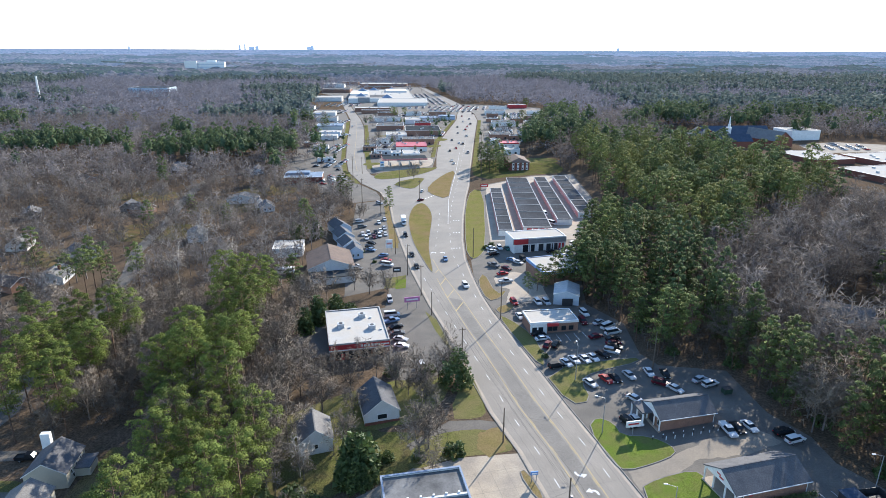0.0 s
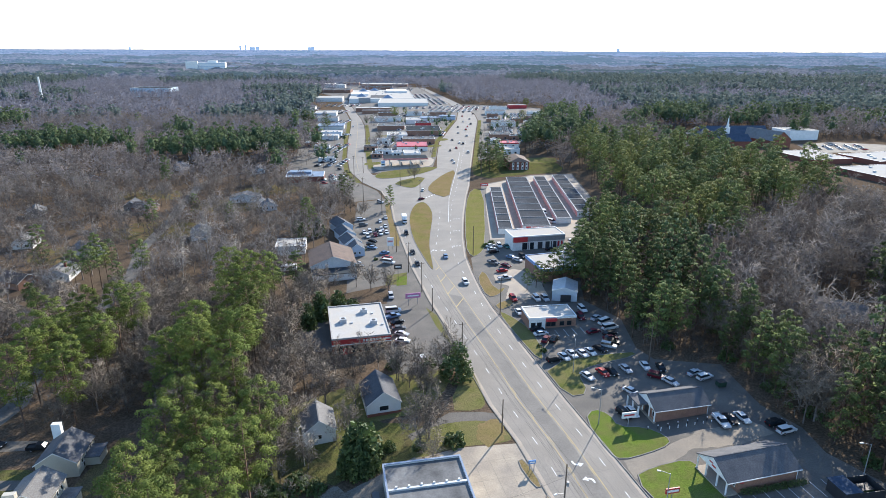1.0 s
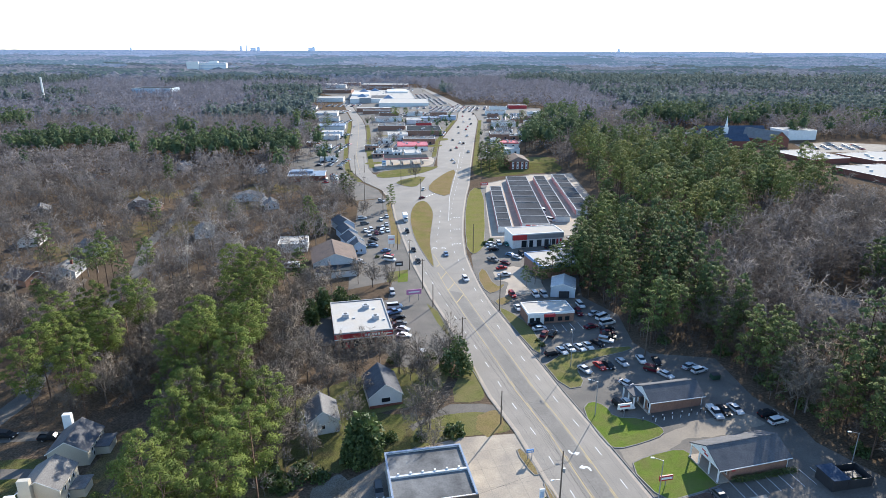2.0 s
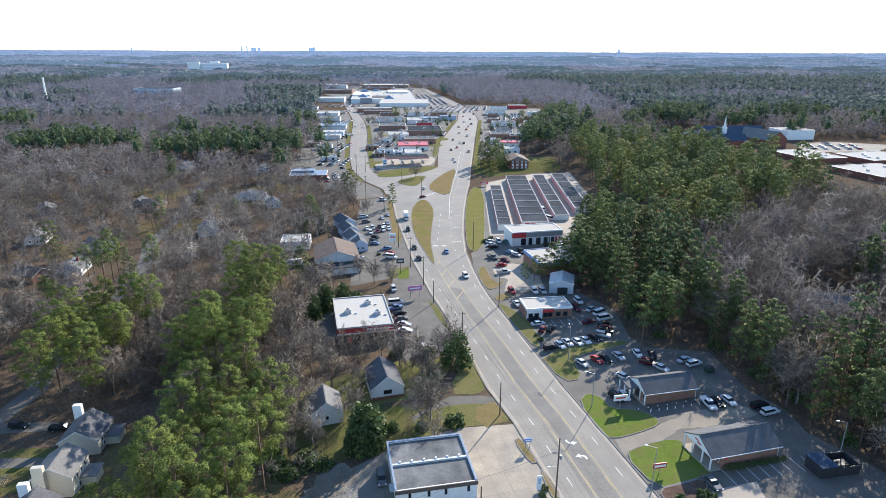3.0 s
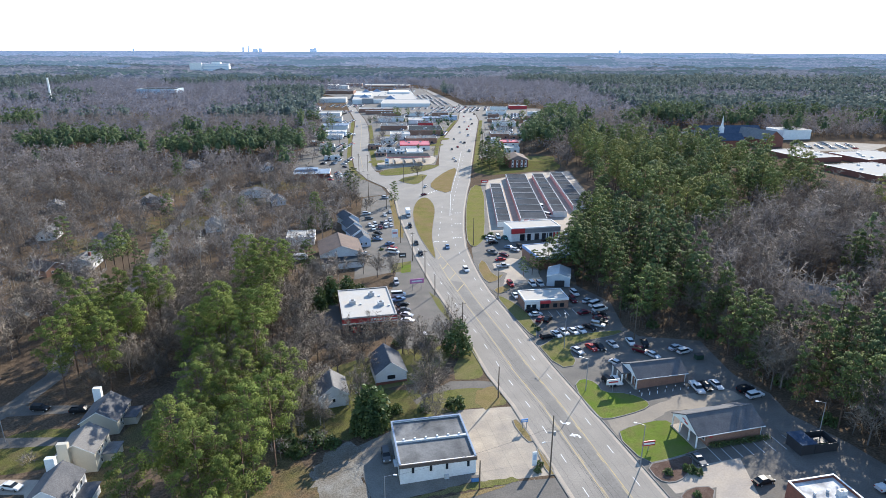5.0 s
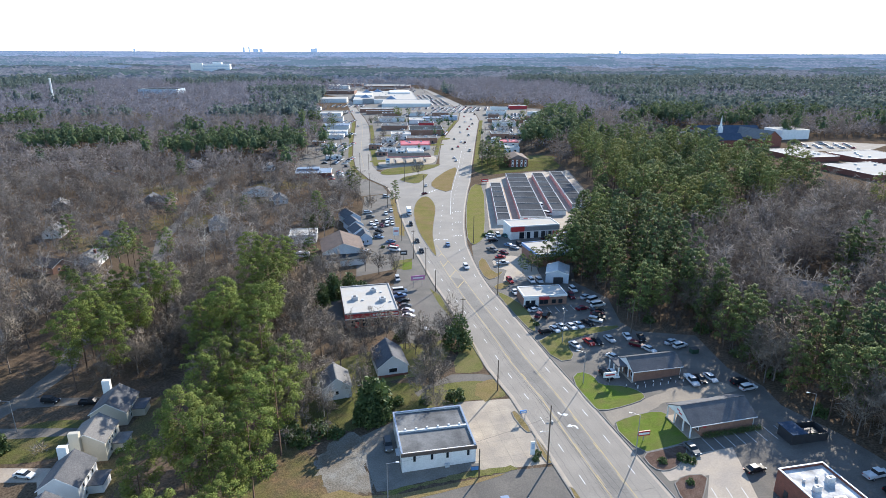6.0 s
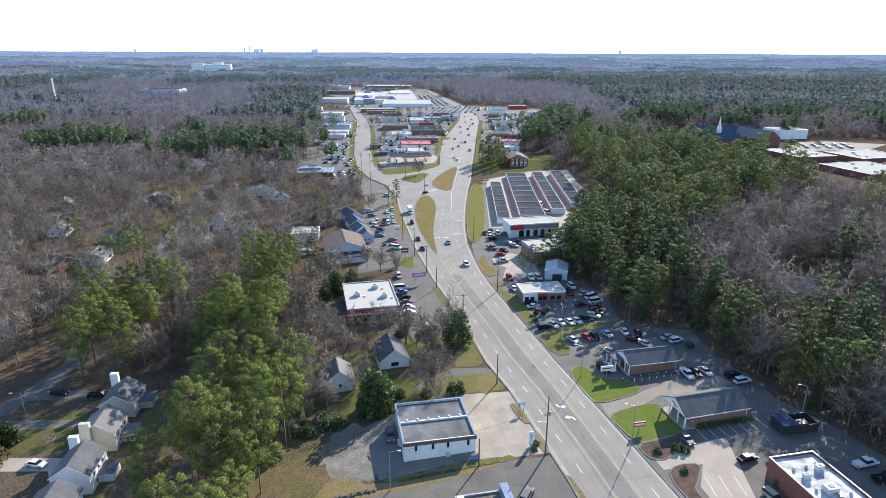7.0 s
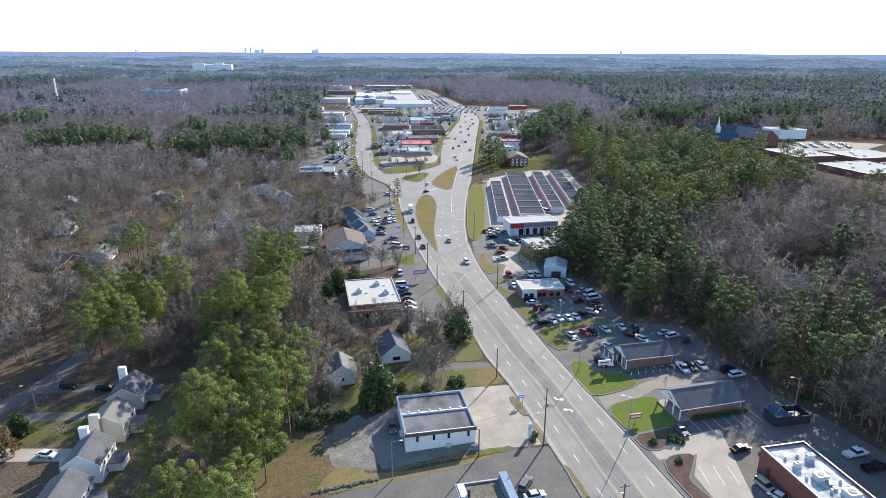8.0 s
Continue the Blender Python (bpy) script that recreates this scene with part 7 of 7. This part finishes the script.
for x, y, k in ((-62, 800, "pine"), (-66, 806, "pine"), (-50, 806, "pine"), (-95, 760, "bare"), (-98, 775, "bare"), (-90, 820, "bare"), (-130, 690, "pine"), (-136, 698, "pine"), (-132, 640, "bare"), (-150, 660, "bare"), (-152, 600, "pine"), (-144, 590, "pine"), (-148, 575, "bare"), (-64, 610, "bare"), (-66, 625, "bare"), (-6, 735, "bare"), (-54, 735, "bare"),
                 (75, 560, "pine"), (82, 575, "pine"), (78, 610, "bare"), (88, 690, "pine"), (96, 720, "bare"), (100, 800, "bare"), (110, 830, "pine"), (48, 640, "bare"), (50, 670, "bare"), (84, 520, "pine"), (92, 540, "pine"), (70, 490, "bare"), (-20, 412, "bare"), (-36, 800, "bare"), (-160, 830, "bare"), (-158, 720, "pine"), (-165, 760, "bare")):
    tree(k, x, y, float(rng.uniform(0.45, 0.75)), None, None, 1.2)

# evergreen shrubs and a magnolia
v, tt = bush(np.random.default_rng(4), 4.2, 8.5, 1500, 0.5)
e = empty("magnolia_tree", pose(4.0, 143, gz(4)), "dark glossy evergreen magnolia beside the road", "tree")
part("crown", arrays_to_mesh("crown", v + (0, 0, 0.8), tt, [M_LEAF]), None, e)
bm = bmesh.new()
add_rod(bm, (0, 0, -0.2), (0, 0, 4), 0.3, 0.18, 8)
part("trunk", bm, M_BARK, e)
BUSH = arrays_to_mesh("shrub", *bush(np.random.default_rng(5), 1.0, 1.1, 420, 0.2), [M_LEAF])
IVY = arrays_to_mesh("shrub", *bush(np.random.default_rng(6), 1.0, 2.6, 900, 0.22), [M_LEAF])
SHRUBS = [(-17.2, 108.2, 3.8, 1), (-18.8, 106.2, 3.2, 1), (-44, 92, 2.4, 0), (-39, 88, 2.2, 0), (-30, 101, 2.8, 0), (-35, 99, 2.6, 0), (88, 122, 2.2, 0), (84, 134, 2.0, 0), (80, 150, 2.4, 0), (66, 158, 2.0, 0), (62, 172, 2.2, 1), (90, 104, 2.0, 0), (-18.4, 104.2, 2.4, 1), (-16.2, 104.4, 1.8, 1), (-15.2, 106.6, 1.7, 0), (-26, 100, 2.0, 0), (-12, 113, 1.6, 0), (-5, 113, 1.5, 0), (3, 114.5, 2.4, 0), (-4, 150, 2.2, 0), (-14, 150, 2.0, 0), (-33, 97, 2.4, 0), (-38, 102, 2.6, 0), (-41, 185, 3.2, 1), (-36, 190, 2.6, 1), (-44, 178, 2.8, 1), (-32, 194, 2.4, 0), (20.6, 91.2, 0.9, 0), (20.0, 89.2, 0.8, 0),
          (51.5, 88.2, 1.3, 0), (53.0, 87.4, 1.1, 0), (47, 87.5, 1.0, 0), (50.4, 80.6, 0.9, 0), (29.6, 157.5, 1.0, 0), (28.8, 160.5, 0.8, 0), (19, 258, 1.4, 0), (22, 262, 1.4, 0), (-104, 96, 2.2, 1), (-107, 92, 2.4, 1), (-68, 276, 3, 1), (-61, 283, 3.0, 1), (-72, 283, 2.6, 1), (-29, 244, 1.0, 0), (-36, 258, 1.2, 0)]
for x, y, r, k in SHRUBS:
    o = new("shrub", (BUSH, IVY)[k])
    o.matrix_basis = pose(x, y, gz(x) - 0.05, 0, 0, float(rng.uniform(0, 360))) @ Matrix.Diagonal((r, r, r, 1))
    tagged(o, "dark evergreen shrub with dense small leaves", "shrub", "shrubs")
hb = empty("hedge", pose(66.4, 97.2, gz(66), 0, 0, 12.5), "clipped dark green hedge along a brick wall", "hedge")
hv = []
r5 = np.random.default_rng(9)
for k in range(16):
    v, tt = bush(r5, 0.75, 1.0, 130, 0.16)
    hv.append(v + (-7 + k * 0.93, 0, 0.1))
hv = np.concatenate(hv)
part("foliage", arrays_to_mesh("foliage", hv, np.arange(len(hv)).reshape(-1, 3), [M_LEAF]), None, hb)

# ---- woods that nobody could count ----
def woods(name, label, places, variants, mats, zs, sc0, sc1, flat=1.0):
    V, T, I, N, base = [], [], [], [], 0
    for x, y in places:
        (tv, tt), (cv, ct, ci, cn) = variants[int(rng.integers(len(variants)))]
        a, s, tint = rng.uniform(0, 6.283), rng.uniform(sc0, sc1), int(rng.integers(len(mats) - 1))
        ca, sa_ = math.cos(a) * s, math.sin(a) * s
        R = np.array(((ca, sa_, 0), (-sa_, ca, 0), (0, 0, s * flat * rng.uniform(0.9, 1.15))))
        for vv, tri, mi, nn in ((tv, tt, np.zeros(len(tt), int), unit_rows(tv * (1, 1, 0))), (cv, ct, ci, cn)):
            V.append(vv @ R + (x, y, zs(x, y)))
            N.append(unit_rows(nn @ R))
            T.append(tri + base)
            I.append(np.where(mi > 0, mi + tint, 0))
            base += len(vv)
    me = arrays_to_mesh(name, np.concatenate(V), np.concatenate(T), mats, np.concatenate(I), np.concatenate(N))
    return tagged(new(name, me), label, "woods", "", "stuff")


def canopy_height(x, y):
    """Top of the far woods: it rises gently to the ridges on the horizon."""
    rise = max(0.0, min(1.0, (y - 1900) / 2950)) ** 1.3
    calm = 1 - 0.8 * min(1.0, max(0.0, (y - 2600) / 2200))
    return -14 * max(0, 1 - (y - 1600) / 160) + 9 + rise * 54 + calm * (7.0 * noise.noise(Vector((x / 13, y / 13, 1))) + 6.0 * noise.noise(Vector((x / 70, y / 90, 2)))) + rise * 3 * noise.noise(Vector((x / 900, y / 900, 5)))


r2 = np.random.default_rng(31)
EAST_PINE = [pine(r2, r2.uniform(19, 28), 26, 50, 0.39, r2.uniform(4.8, 6.0), r2.uniform(0.42, 0.56), 0.5) for _ in range(12)]
MID_PINE = [pine(r2, r2.uniform(18, 25), 12, 15, 0.85, r2.uniform(4.4, 5.6), 0.42, 0.25, 6) for _ in range(8)]
FAR_PINE = [pine(r2, r2.uniform(16, 22), 6, 7, 1.75, r2.uniform(4.8, 6.2), 0.22, 0.2, 5) for _ in range(6)]
MID_BARE = [bare(r2, r2.uniform(13, 18), 8, 4, 4, 0.19, r2.uniform(4.8, 6.4), 0.25, False) for _ in range(10)]
FAR_BARE = [bare(r2, r2.uniform(13, 18), 6, 3, 4, 0.46, r2.uniform(5.8, 7.2), 0.18, False) for _ in range(6)]
EAST_LOW = [pine(r2, r2.uniform(20, 27), 24, 40, 0.46, r2.uniform(3.8, 4.8), r2.uniform(0.12, 0.3), 0.7) for _ in range(8)]
woods("pine_wood", "dense dark green pine wood east of the road", [(x, y) for k, x, y in rest if k == "pine" and y >= 225], EAST_PINE, [M_BARK_PINE] + M_NEEDLES, gz, 0.7, 1.2)
woods("pine_wood", "shade-coloured pines between hardwoods behind the car parks", [(x, y) for k, x, y in rest if k == "pine" and y < 225], EAST_LOW, [M_BARK_PINE, M_NEEDLE_EAST, M_NEEDLES[1]], gz, 0.65, 1.05)
NEAR_BARE = [bare(r2, r2.uniform(13, 18), 10, 6, 8, 0.07, r2.uniform(4.8, 6.4), 0.25, False) for _ in range(10)]
woods("bare_wood", "dense grey-brown leafless hardwood wood", [(x, y) for k, x, y in rest if k == "bare"], NEAR_BARE, [M_BARK] + M_TWIGS, gz, 0.95, 1.5)


BRUSH = [fluffy(r2, r2.uniform(5, 8), 110, 0.05, 1.3, r2.uniform(1.6, 2.6)) for _ in range(6)]
edge_brush = scatter(48, 135, 20, 300, 4.0, lambda x, y: inside(x - 1, y, EAST_EDGE) and not inside(x - 34, y - 18, EAST_EDGE) and "bare")
woods("undergrowth", "grey-brown saplings and brush at the edge of the wood", [(x, y) for _, x, y in edge_brush], BRUSH, [M_BARK, M_TWIGS[1]], gz, 0.7, 1.3)
west_brush = scatter(-124, -8, 60, 210, 6.5, lambda x, y: (inside(x, y, [(-42, 96), (-34, 94), (-20, 103), (-16, 112), (-24, 128), (-46, 126)]) or inside(x, y, [(-120, 126), (-86, 124), (-70, 120), (-46, 128), (-48, 200), (-120, 170)])) and not near_home(x, y) and "bare")
woods("undergrowth", "tangled brush under the pines", [(x, y) for _, x, y in west_brush], BRUSH, [M_BARK] + M_TWIGS, gz, 0.5, 1.0)


TOWN_EDGE = [(24, 470), (45, 480), (66, 500), (90, 640), (132, 740), (142, 885), (52, 968), (34, 985), (15, 1100), (-12, 1270), (-40, 1430), (-110, 1640), (-290, 1640), (-255, 1300), (-222, 1100), (-205, 955), (-158, 760), (-134, 600), (-116, 450), (-84, 405), (-50, 400), (-30, 380), (20, 400)]


def in_town(x, y):
    return inside(x, y, TOWN_EDGE)


def in_road(x, y):
    return inside(x, y, [(a - 3, b) for a, b in ROAD_WEST] + [(a, b) for a, b in FORK] + [(a + 3, b) for a, b in ROAD_EAST])


BUILT = [(x, y, max(w, d) * 0.62 + 3) for x, y, t, w, d, *_ in TOWN if y > 395] + [(-30, 468, 24), (-27, 505, 15), (-108, 1130, 75), (-108, 1255, 75), (54, 447, 26)]


def wild(x, y):
    """The kind of tree that grows at a place beyond the foreground."""
    if inside(x, y, EAST_EDGE) or near_home(x, y):
        return None
    if (x > -40 and y < 400) or (x > -127 and y < 205):
        return None
    if -50 < x < -20 and y < 360 or (x > -60 and y < 215) or (x > -92 + 0.5 * max(0, 385 - y) and 372 < y < 425) or (x > -54 and y < 400):
        return None
    if -215 < x < -100 and 225 < y < 470 and rng.random() < 0.1:
        return None
    n = noise.noise(Vector((x / 60, y / 60, 0.7))) + 0.5 * noise.noise(Vector((x / 21, y / 21, 4.2)))
    if in_town(x, y):
        if in_road(x, y) or any((x - a) ** 2 + (y - b) ** 2 < r * r for a, b, r in BUILT):
            return None
        if x < -96 - 0.2 * (y - 500) and y < 1000 and n > -0.05 and rng.random() < 0.5:
            return "pine" if n < 0.15 else "bare"
        if y > 1230 and rng.random() < 0.2:
            return "bare"
        return ("town_pine" if n < 0.2 else "town_bare") if n > -0.02 and y > 480 and rng.random() < 0.42 else None
    if x > 15 and x < 84 and y < 500:
        return None
    if x < 0 and y < 480 and inside(x, y, [(lx - 5, ly - 4) for lx, ly in lane] + [(lx + 5, ly - (16 if ly > 440 else 4)) for lx, ly in lane[::-1]]):
        return None
    if x < -80 and y < 330 and n < -0.5:
        return None
    if 205 < x < 330 and 430 < y < 640 or 240 < x < 430 and 262 < y < 580:
        return None
    grove = noise.noise(Vector((x / 75, y / 48, 8.3))) + 0.45 * noise.noise(Vector((x / 24, y / 20, 2.9)))
    if x > -112 and y < 400:
        return "bare"
    if y < 760:
        want = 0.46
        if x < -110:  # one long belt of pines crosses the western woods
            want -= 0.4 * math.exp(-((y - 512 - 45 * min(1.0, abs(x + 250) / 110)) / 36) ** 2)
        elif x > 60:
            want -= 0.30
        return "pine" if grove > want else "bare"
    belt = noise.noise(Vector((x / 300, y / 190, 6.1))) + 0.4 * noise.noise(Vector((x / 90, y / 75, 1.7)))
    return "pine" if belt > (0.45 if -200 < x < 260 and y < 1500 else -0.02 if x > 150 else 0.15) else "bare"


def seen(x, y):
    return abs(x) < 0.76 * (y + 34) + 14


mid = [q for q in scatter(-640, 640, 60, 760, 8.6, lambda x, y: seen(x, y) and wild(x, y))]
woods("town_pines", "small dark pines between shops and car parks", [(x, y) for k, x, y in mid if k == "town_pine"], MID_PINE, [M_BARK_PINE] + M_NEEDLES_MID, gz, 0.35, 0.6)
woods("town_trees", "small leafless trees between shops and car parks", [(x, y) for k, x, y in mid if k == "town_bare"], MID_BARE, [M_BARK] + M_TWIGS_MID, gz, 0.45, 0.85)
far = [q for q in scatter(-1400, 1400, 760, 1750, 14.5, lambda x, y: seen(x, y) and wild(x, y))]
woods("pine_wood", "single green pines between houses in the woods", [(x, y) for k, x, y in mid if k == "pine" and y < 410], EAST_PINE, [M_BARK_PINE] + M_NEEDLES, gz, 0.55, 0.85)
woods("pine_wood", "scattered green pines among leafless woods", [(x, y) for k, x, y in mid if k == "pine" and y >= 410], MID_PINE, [M_BARK_PINE] + M_NEEDLES_MID, gz, 0.7, 1.2)
woods("bare_wood", "grey-brown leafless woods between houses", [(x, y) for k, x, y in mid if k == "bare" and y < 400], NEAR_BARE, [M_BARK] + M_TWIGS, gz, 0.75, 1.15)
woods("bare_wood", "grey-brown leafless woods paled slightly by haze", [(x, y) for k, x, y in mid if k == "bare" and 400 <= y < 600], MID_BARE, [M_BARK] + M_TWIGS_MID, gz, 0.9, 1.25, 0.85)
woods("bare_wood", "grey leafless woods beyond the shops", [(x, y) for k, x, y in mid if k == "bare" and y >= 600], MID_BARE, [M_BARK] + M_TWIGS_MID[:2] + M_TWIGS_HAZED[1:2], gz, 1.0, 1.45, 0.85)
woods("pine_wood", "distant dark green pines", [(x, y) for k, x, y in far if k == "pine"], FAR_PINE, [M_BARK_PINE] + M_NEEDLES_HAZED, gz, 1.05, 1.4, 0.85)
woods("bare_wood", "distant grey-brown leafless woods", [(x, y) for k, x, y in far if k == "bare"], FAR_BARE, [M_BARK] + M_TWIGS_HAZED, gz, 1.2, 1.65, 0.72)

fringe = scatter(-20, 165, 870, 1300, 8.0, lambda x, y: not in_town(x, y) and not in_road(x, y) and (in_town(x - 16, y) or in_town(x - 6, y - 18)) and "bare") + scatter(-320, -110, 450, 1200, 8.0, lambda x, y: not in_town(x, y) and (in_town(x + 14, y) or in_town(x + 5, y - 16)) and "bare")
woods("undergrowth", "grey-brown scrub along the edge of the shops", [(x, y) for _, x, y in fringe], BRUSH, [M_BARK] + M_TWIGS, gz, 0.9, 1.5)

# woods that run on to the horizon and rise to the far ridges, leafless belts and taller pine belts
def pine_belt(x, y):
    return noise.noise(Vector((x / 420, y / 130, 6.1))) + 0.5 * noise.noise(Vector((x / 120, y / 70, 1.7))) + 0.3 * noise.noise(Vector((x / 30, y / 30, 4.4))) > (0.0 if x > 300 else 0.14)


rows_y = [1600 * (4950 / 1600) ** (j / 190) for j in range(191)]
nx = 400
V, T, I = [], [], []
for j, y in enumerate(rows_y):
    for i in range(nx + 1):
        x = (i / nx - 0.5) * 2 * (0.8 * y + 100) + (3 if j % 2 else -3)
        V.append((x, y, canopy_height(x, y) + (6.0 if pine_belt(x, y) and y < 4600 else 0)))
for j in range(190):
    for i in range(nx):
        a = j * (nx + 1) + i
        T += [(a, a + 1, a + nx + 2), (a, a + nx + 2, a + nx + 1)]
        x, y = V[a][:2]
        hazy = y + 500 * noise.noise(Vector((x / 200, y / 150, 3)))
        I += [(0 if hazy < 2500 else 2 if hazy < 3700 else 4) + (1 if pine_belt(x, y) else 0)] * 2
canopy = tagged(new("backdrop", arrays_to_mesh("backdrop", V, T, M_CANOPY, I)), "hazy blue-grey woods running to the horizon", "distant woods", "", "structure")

# towers of a city on the horizon
for x, y, w, h in ((-1530, 4820, 14, 62), (-1490, 4820, 10, 78), (-1440, 4820, 40, 40), (-1400, 4820, 24, 48), (-1010, 4820, 30, 40), (-985, 4820, 20, 50), (1310, 4820, 16, 40), (-2360, 4820, 14, 36)):
    b = empty("tower_block", pose(x, y, canopy_height(x, y) - 20), "hazy pale tower block on the distant horizon", "building", "distant towers")
    part("wall", box(-w / 2, w / 2, -8, 8, 0, 20 + h * 0.5), M_HAZED_TOWER, b)
    part("roof", box(-w / 2 + 2, w / 2 - 2, -6, 6, 20 + h * 0.5, 22 + h * 0.5), M_HAZED_TOWER, b)

# parked cars of the shopping streets, too many and too far to count
r8 = np.random.default_rng(12)
V, T, I = [], [], []
LOTS = [((-20, 880), (0.14, 1.0), 6, 24, 7.5), ((-6, 860), (0.14, 1.0), 6, 26, 7.5), ((-34, 600), (0.1, 1), 3, 12, 9), ((-62, 560), (0.1, 1), 3, 14, 8), ((-50, 680), (0.1, 1), 4, 12, 9), ((-12, 620), (0.1, 1), 2, 12, 8), ((-62, 830), (0.2, 1), 5, 14, 8), ((-128, 620), (0.1, 1), 3, 14, 9), ((-145, 760), (0.1, 1), 3, 14, 9), ((48, 620), (0.1, 1), 4, 20, 9), ((62, 740), (0.1, 1), 4, 26, 9),
        ((46, 880), (0.1, 1), 5, 20, 10), ((-100, 470), (0.1, 1), 3, 10, 8), ((-22, 985), (-0.12, 1), 4, 40, 8), ((-50, 1110), (-0.12, 1), 4, 40, 8), ((-105, 540), (0.1, 1), 2, 16, 8), ((-80, 400), (-0.25, 1), 2, 12, 7), ((322, 520), (0.3, 1), 5, 9, 9), ((36, 500), (0.05, 1), 2, 10, 9), ((-150, 1340), (0, 1), 9, 22, 9), ((-60, 930), (0, 1), 6, 10, 9), ((-120, 800), (0.2, 1), 0, 0, 9), ((-170, 880), (0.1, 1), 3, 20, 9), ((64, 560), (0.1, 1), 2, 10, 9), ((80, 780), (0.1, 1), 4, 14, 9), ((-190, 1000), (0, 1), 6, 16, 9)]
for (x0, y0), (dx, dy), nx, ny, gap in LOTS:
    for i in range(nx):
        for j in range(ny):
            if r8.random() < 0.33:
                continue
            x, y = x0 + i * gap * 1.1 + dx * j * 3.0 + r8.normal(0, 0.2), y0 + dy * j * 3.0 + r8.normal(0, 0.3)
            z = gz(x) + 0.3
            n = len(V)
            L, W = 2.3, 0.9
            for zz, l0, l1, w in ((0, -L, L, W), (0.55, -L, L, W), (0.6, -L * 0.75, L * 0.5, W * 0.9), (1.15, -L * 0.45, L * 0.15, W * 0.75)):
                V += [(x + l0, y - w, z + zz), (x + l1, y - w, z + zz), (x + l1, y + w, z + zz), (x + l0, y + w, z + zz)]
            m = int(r8.choice(6, p=(0.36, 0.2, 0.2, 0.12, 0.07, 0.05)))
            for q, mi in ((0, m), (8, 6)):
                for k in range(4):
                    a, b = n + q + k, n + q + (k + 1) % 4
                    T += [(a, b, b + 4), (a, b + 4, a + 4)]
                    I += [mi, mi]
            T += [(n + 4, n + 5, n + 6), (n + 4, n + 6, n + 7), (n + 12, n + 13, n + 14), (n + 12, n + 14, n + 15)]
            I += [m, m, m, m]
tagged(new("parked_cars", arrays_to_mesh("parked_cars", V, T, [PAINT[k] for k in ("white", "silver", "black", "grey", "red", "blue")] + [M_GLASS], I)), "rows of cars parked outside distant shops", "cars", "", "stuff")

# low building with a cluttered roof and a blue metal wall, beside the yard
b = flat_building("workshop_building", "low workshop with a grimy flat roof beside a blue metal wall", "building", 8.6, 59.5, 12, 9.0, 22, 4.3, M_WHITE_WALL, M_GRAVEL, M_STEEL, 0.4, 0.3)
part("metal_wall", box(4.6, 6.0, -11, 11.6, -0.5, 5.2, 0.05), M_EDGE, b, "blue-grey corrugated metal wall")
part("metal_ridge", box(4.5, 6.1, -11, 11.7, 5.2, 5.35), M_EDGE, b)
part("roof_hatch", box(-4.3, -2.9, 7.0, 10.8, 4.0, 4.5, 0.03), M_METAL, b)
bm = bmesh.new()
add_rod(bm, (-2.6, 7.6, 4.0), (-2.6, 7.6, 5.6), 0.28, 0.28, 10)
part("flue", bm, M_DARK, b)

# rough stones along the edge of the yard
wall = empty("stone_edging", pose(0, 0, 0), "row of rough grey stones along a yard", "edging")
r9 = random.Random(5)
ROCK = []
for k in range(4):
    bm = bmesh.new()
    bmesh.ops.create_icosphere(bm, subdivisions=1, radius=0.5)
    for v in bm.verts:
        v.co *= r9.uniform(0.7, 1.25)
        v.co.z *= 0.6
    ROCK.append(mesh_of("stone", bm, surface("rough_stone", (0.15, 0.138, 0.12), (0.10, 0.093, 0.083), 0.5, 0.95, 0.2, 0.1, 0.4) if k == 0 else bpy.data.materials["rough_stone"]))
for k in range(26):
    f = k / 25
    x, y = -27 + 12.6 * f + r9.uniform(-0.2, 0.2), 73.2 + 3.8 * f + r9.uniform(-0.3, 0.3)
    o = part("stone", ROCK[k % 4], None, wall)
    o.matrix_basis = pose(x, y, gz(x) + 0.15, 0, 0, r9.uniform(0, 360)) @ Matrix.Diagonal((r9.uniform(0.7, 1.5), r9.uniform(0.6, 1.0), r9.uniform(0.7, 1.2), 1))

# an oak that keeps its brown leaves, and a pile of brushwood on a lawn
v, tt = bush(np.random.default_rng(8), 3.6, 6.0, 1300, 0.32)
e = empty("oak_tree", pose(-102, 88, gz(-102)), "small oak that keeps its brown winter leaves", "tree")
part("crown", arrays_to_mesh("crown", v + (0, 0, 1.0), tt, [surface("brown_leaves", (0.17, 0.11, 0.05), (0.13, 0.10, 0.05), 1.5, 0.9, 0.3, 0.4, 0, translucent=0.2)]), None, e)
bm = bmesh.new()
add_rod(bm, (0, 0, -0.2), (0, 0, 3), 0.22, 0.14, 8)
part("trunk", bm, M_BARK, e)
t, c = fluffy(np.random.default_rng(3), 2.2, 160, 0.05, 1.4, 1.8)
tagged(new("brush_pile", arrays_to_mesh("brush_pile", c[0] + np.array((-94.0, 96.0, gz(-94) - 0.4)), c[1], [M_BARK, M_TWIG], c[2])), "low pile of cut branches on a lawn", "brushwood", "", "stuff")
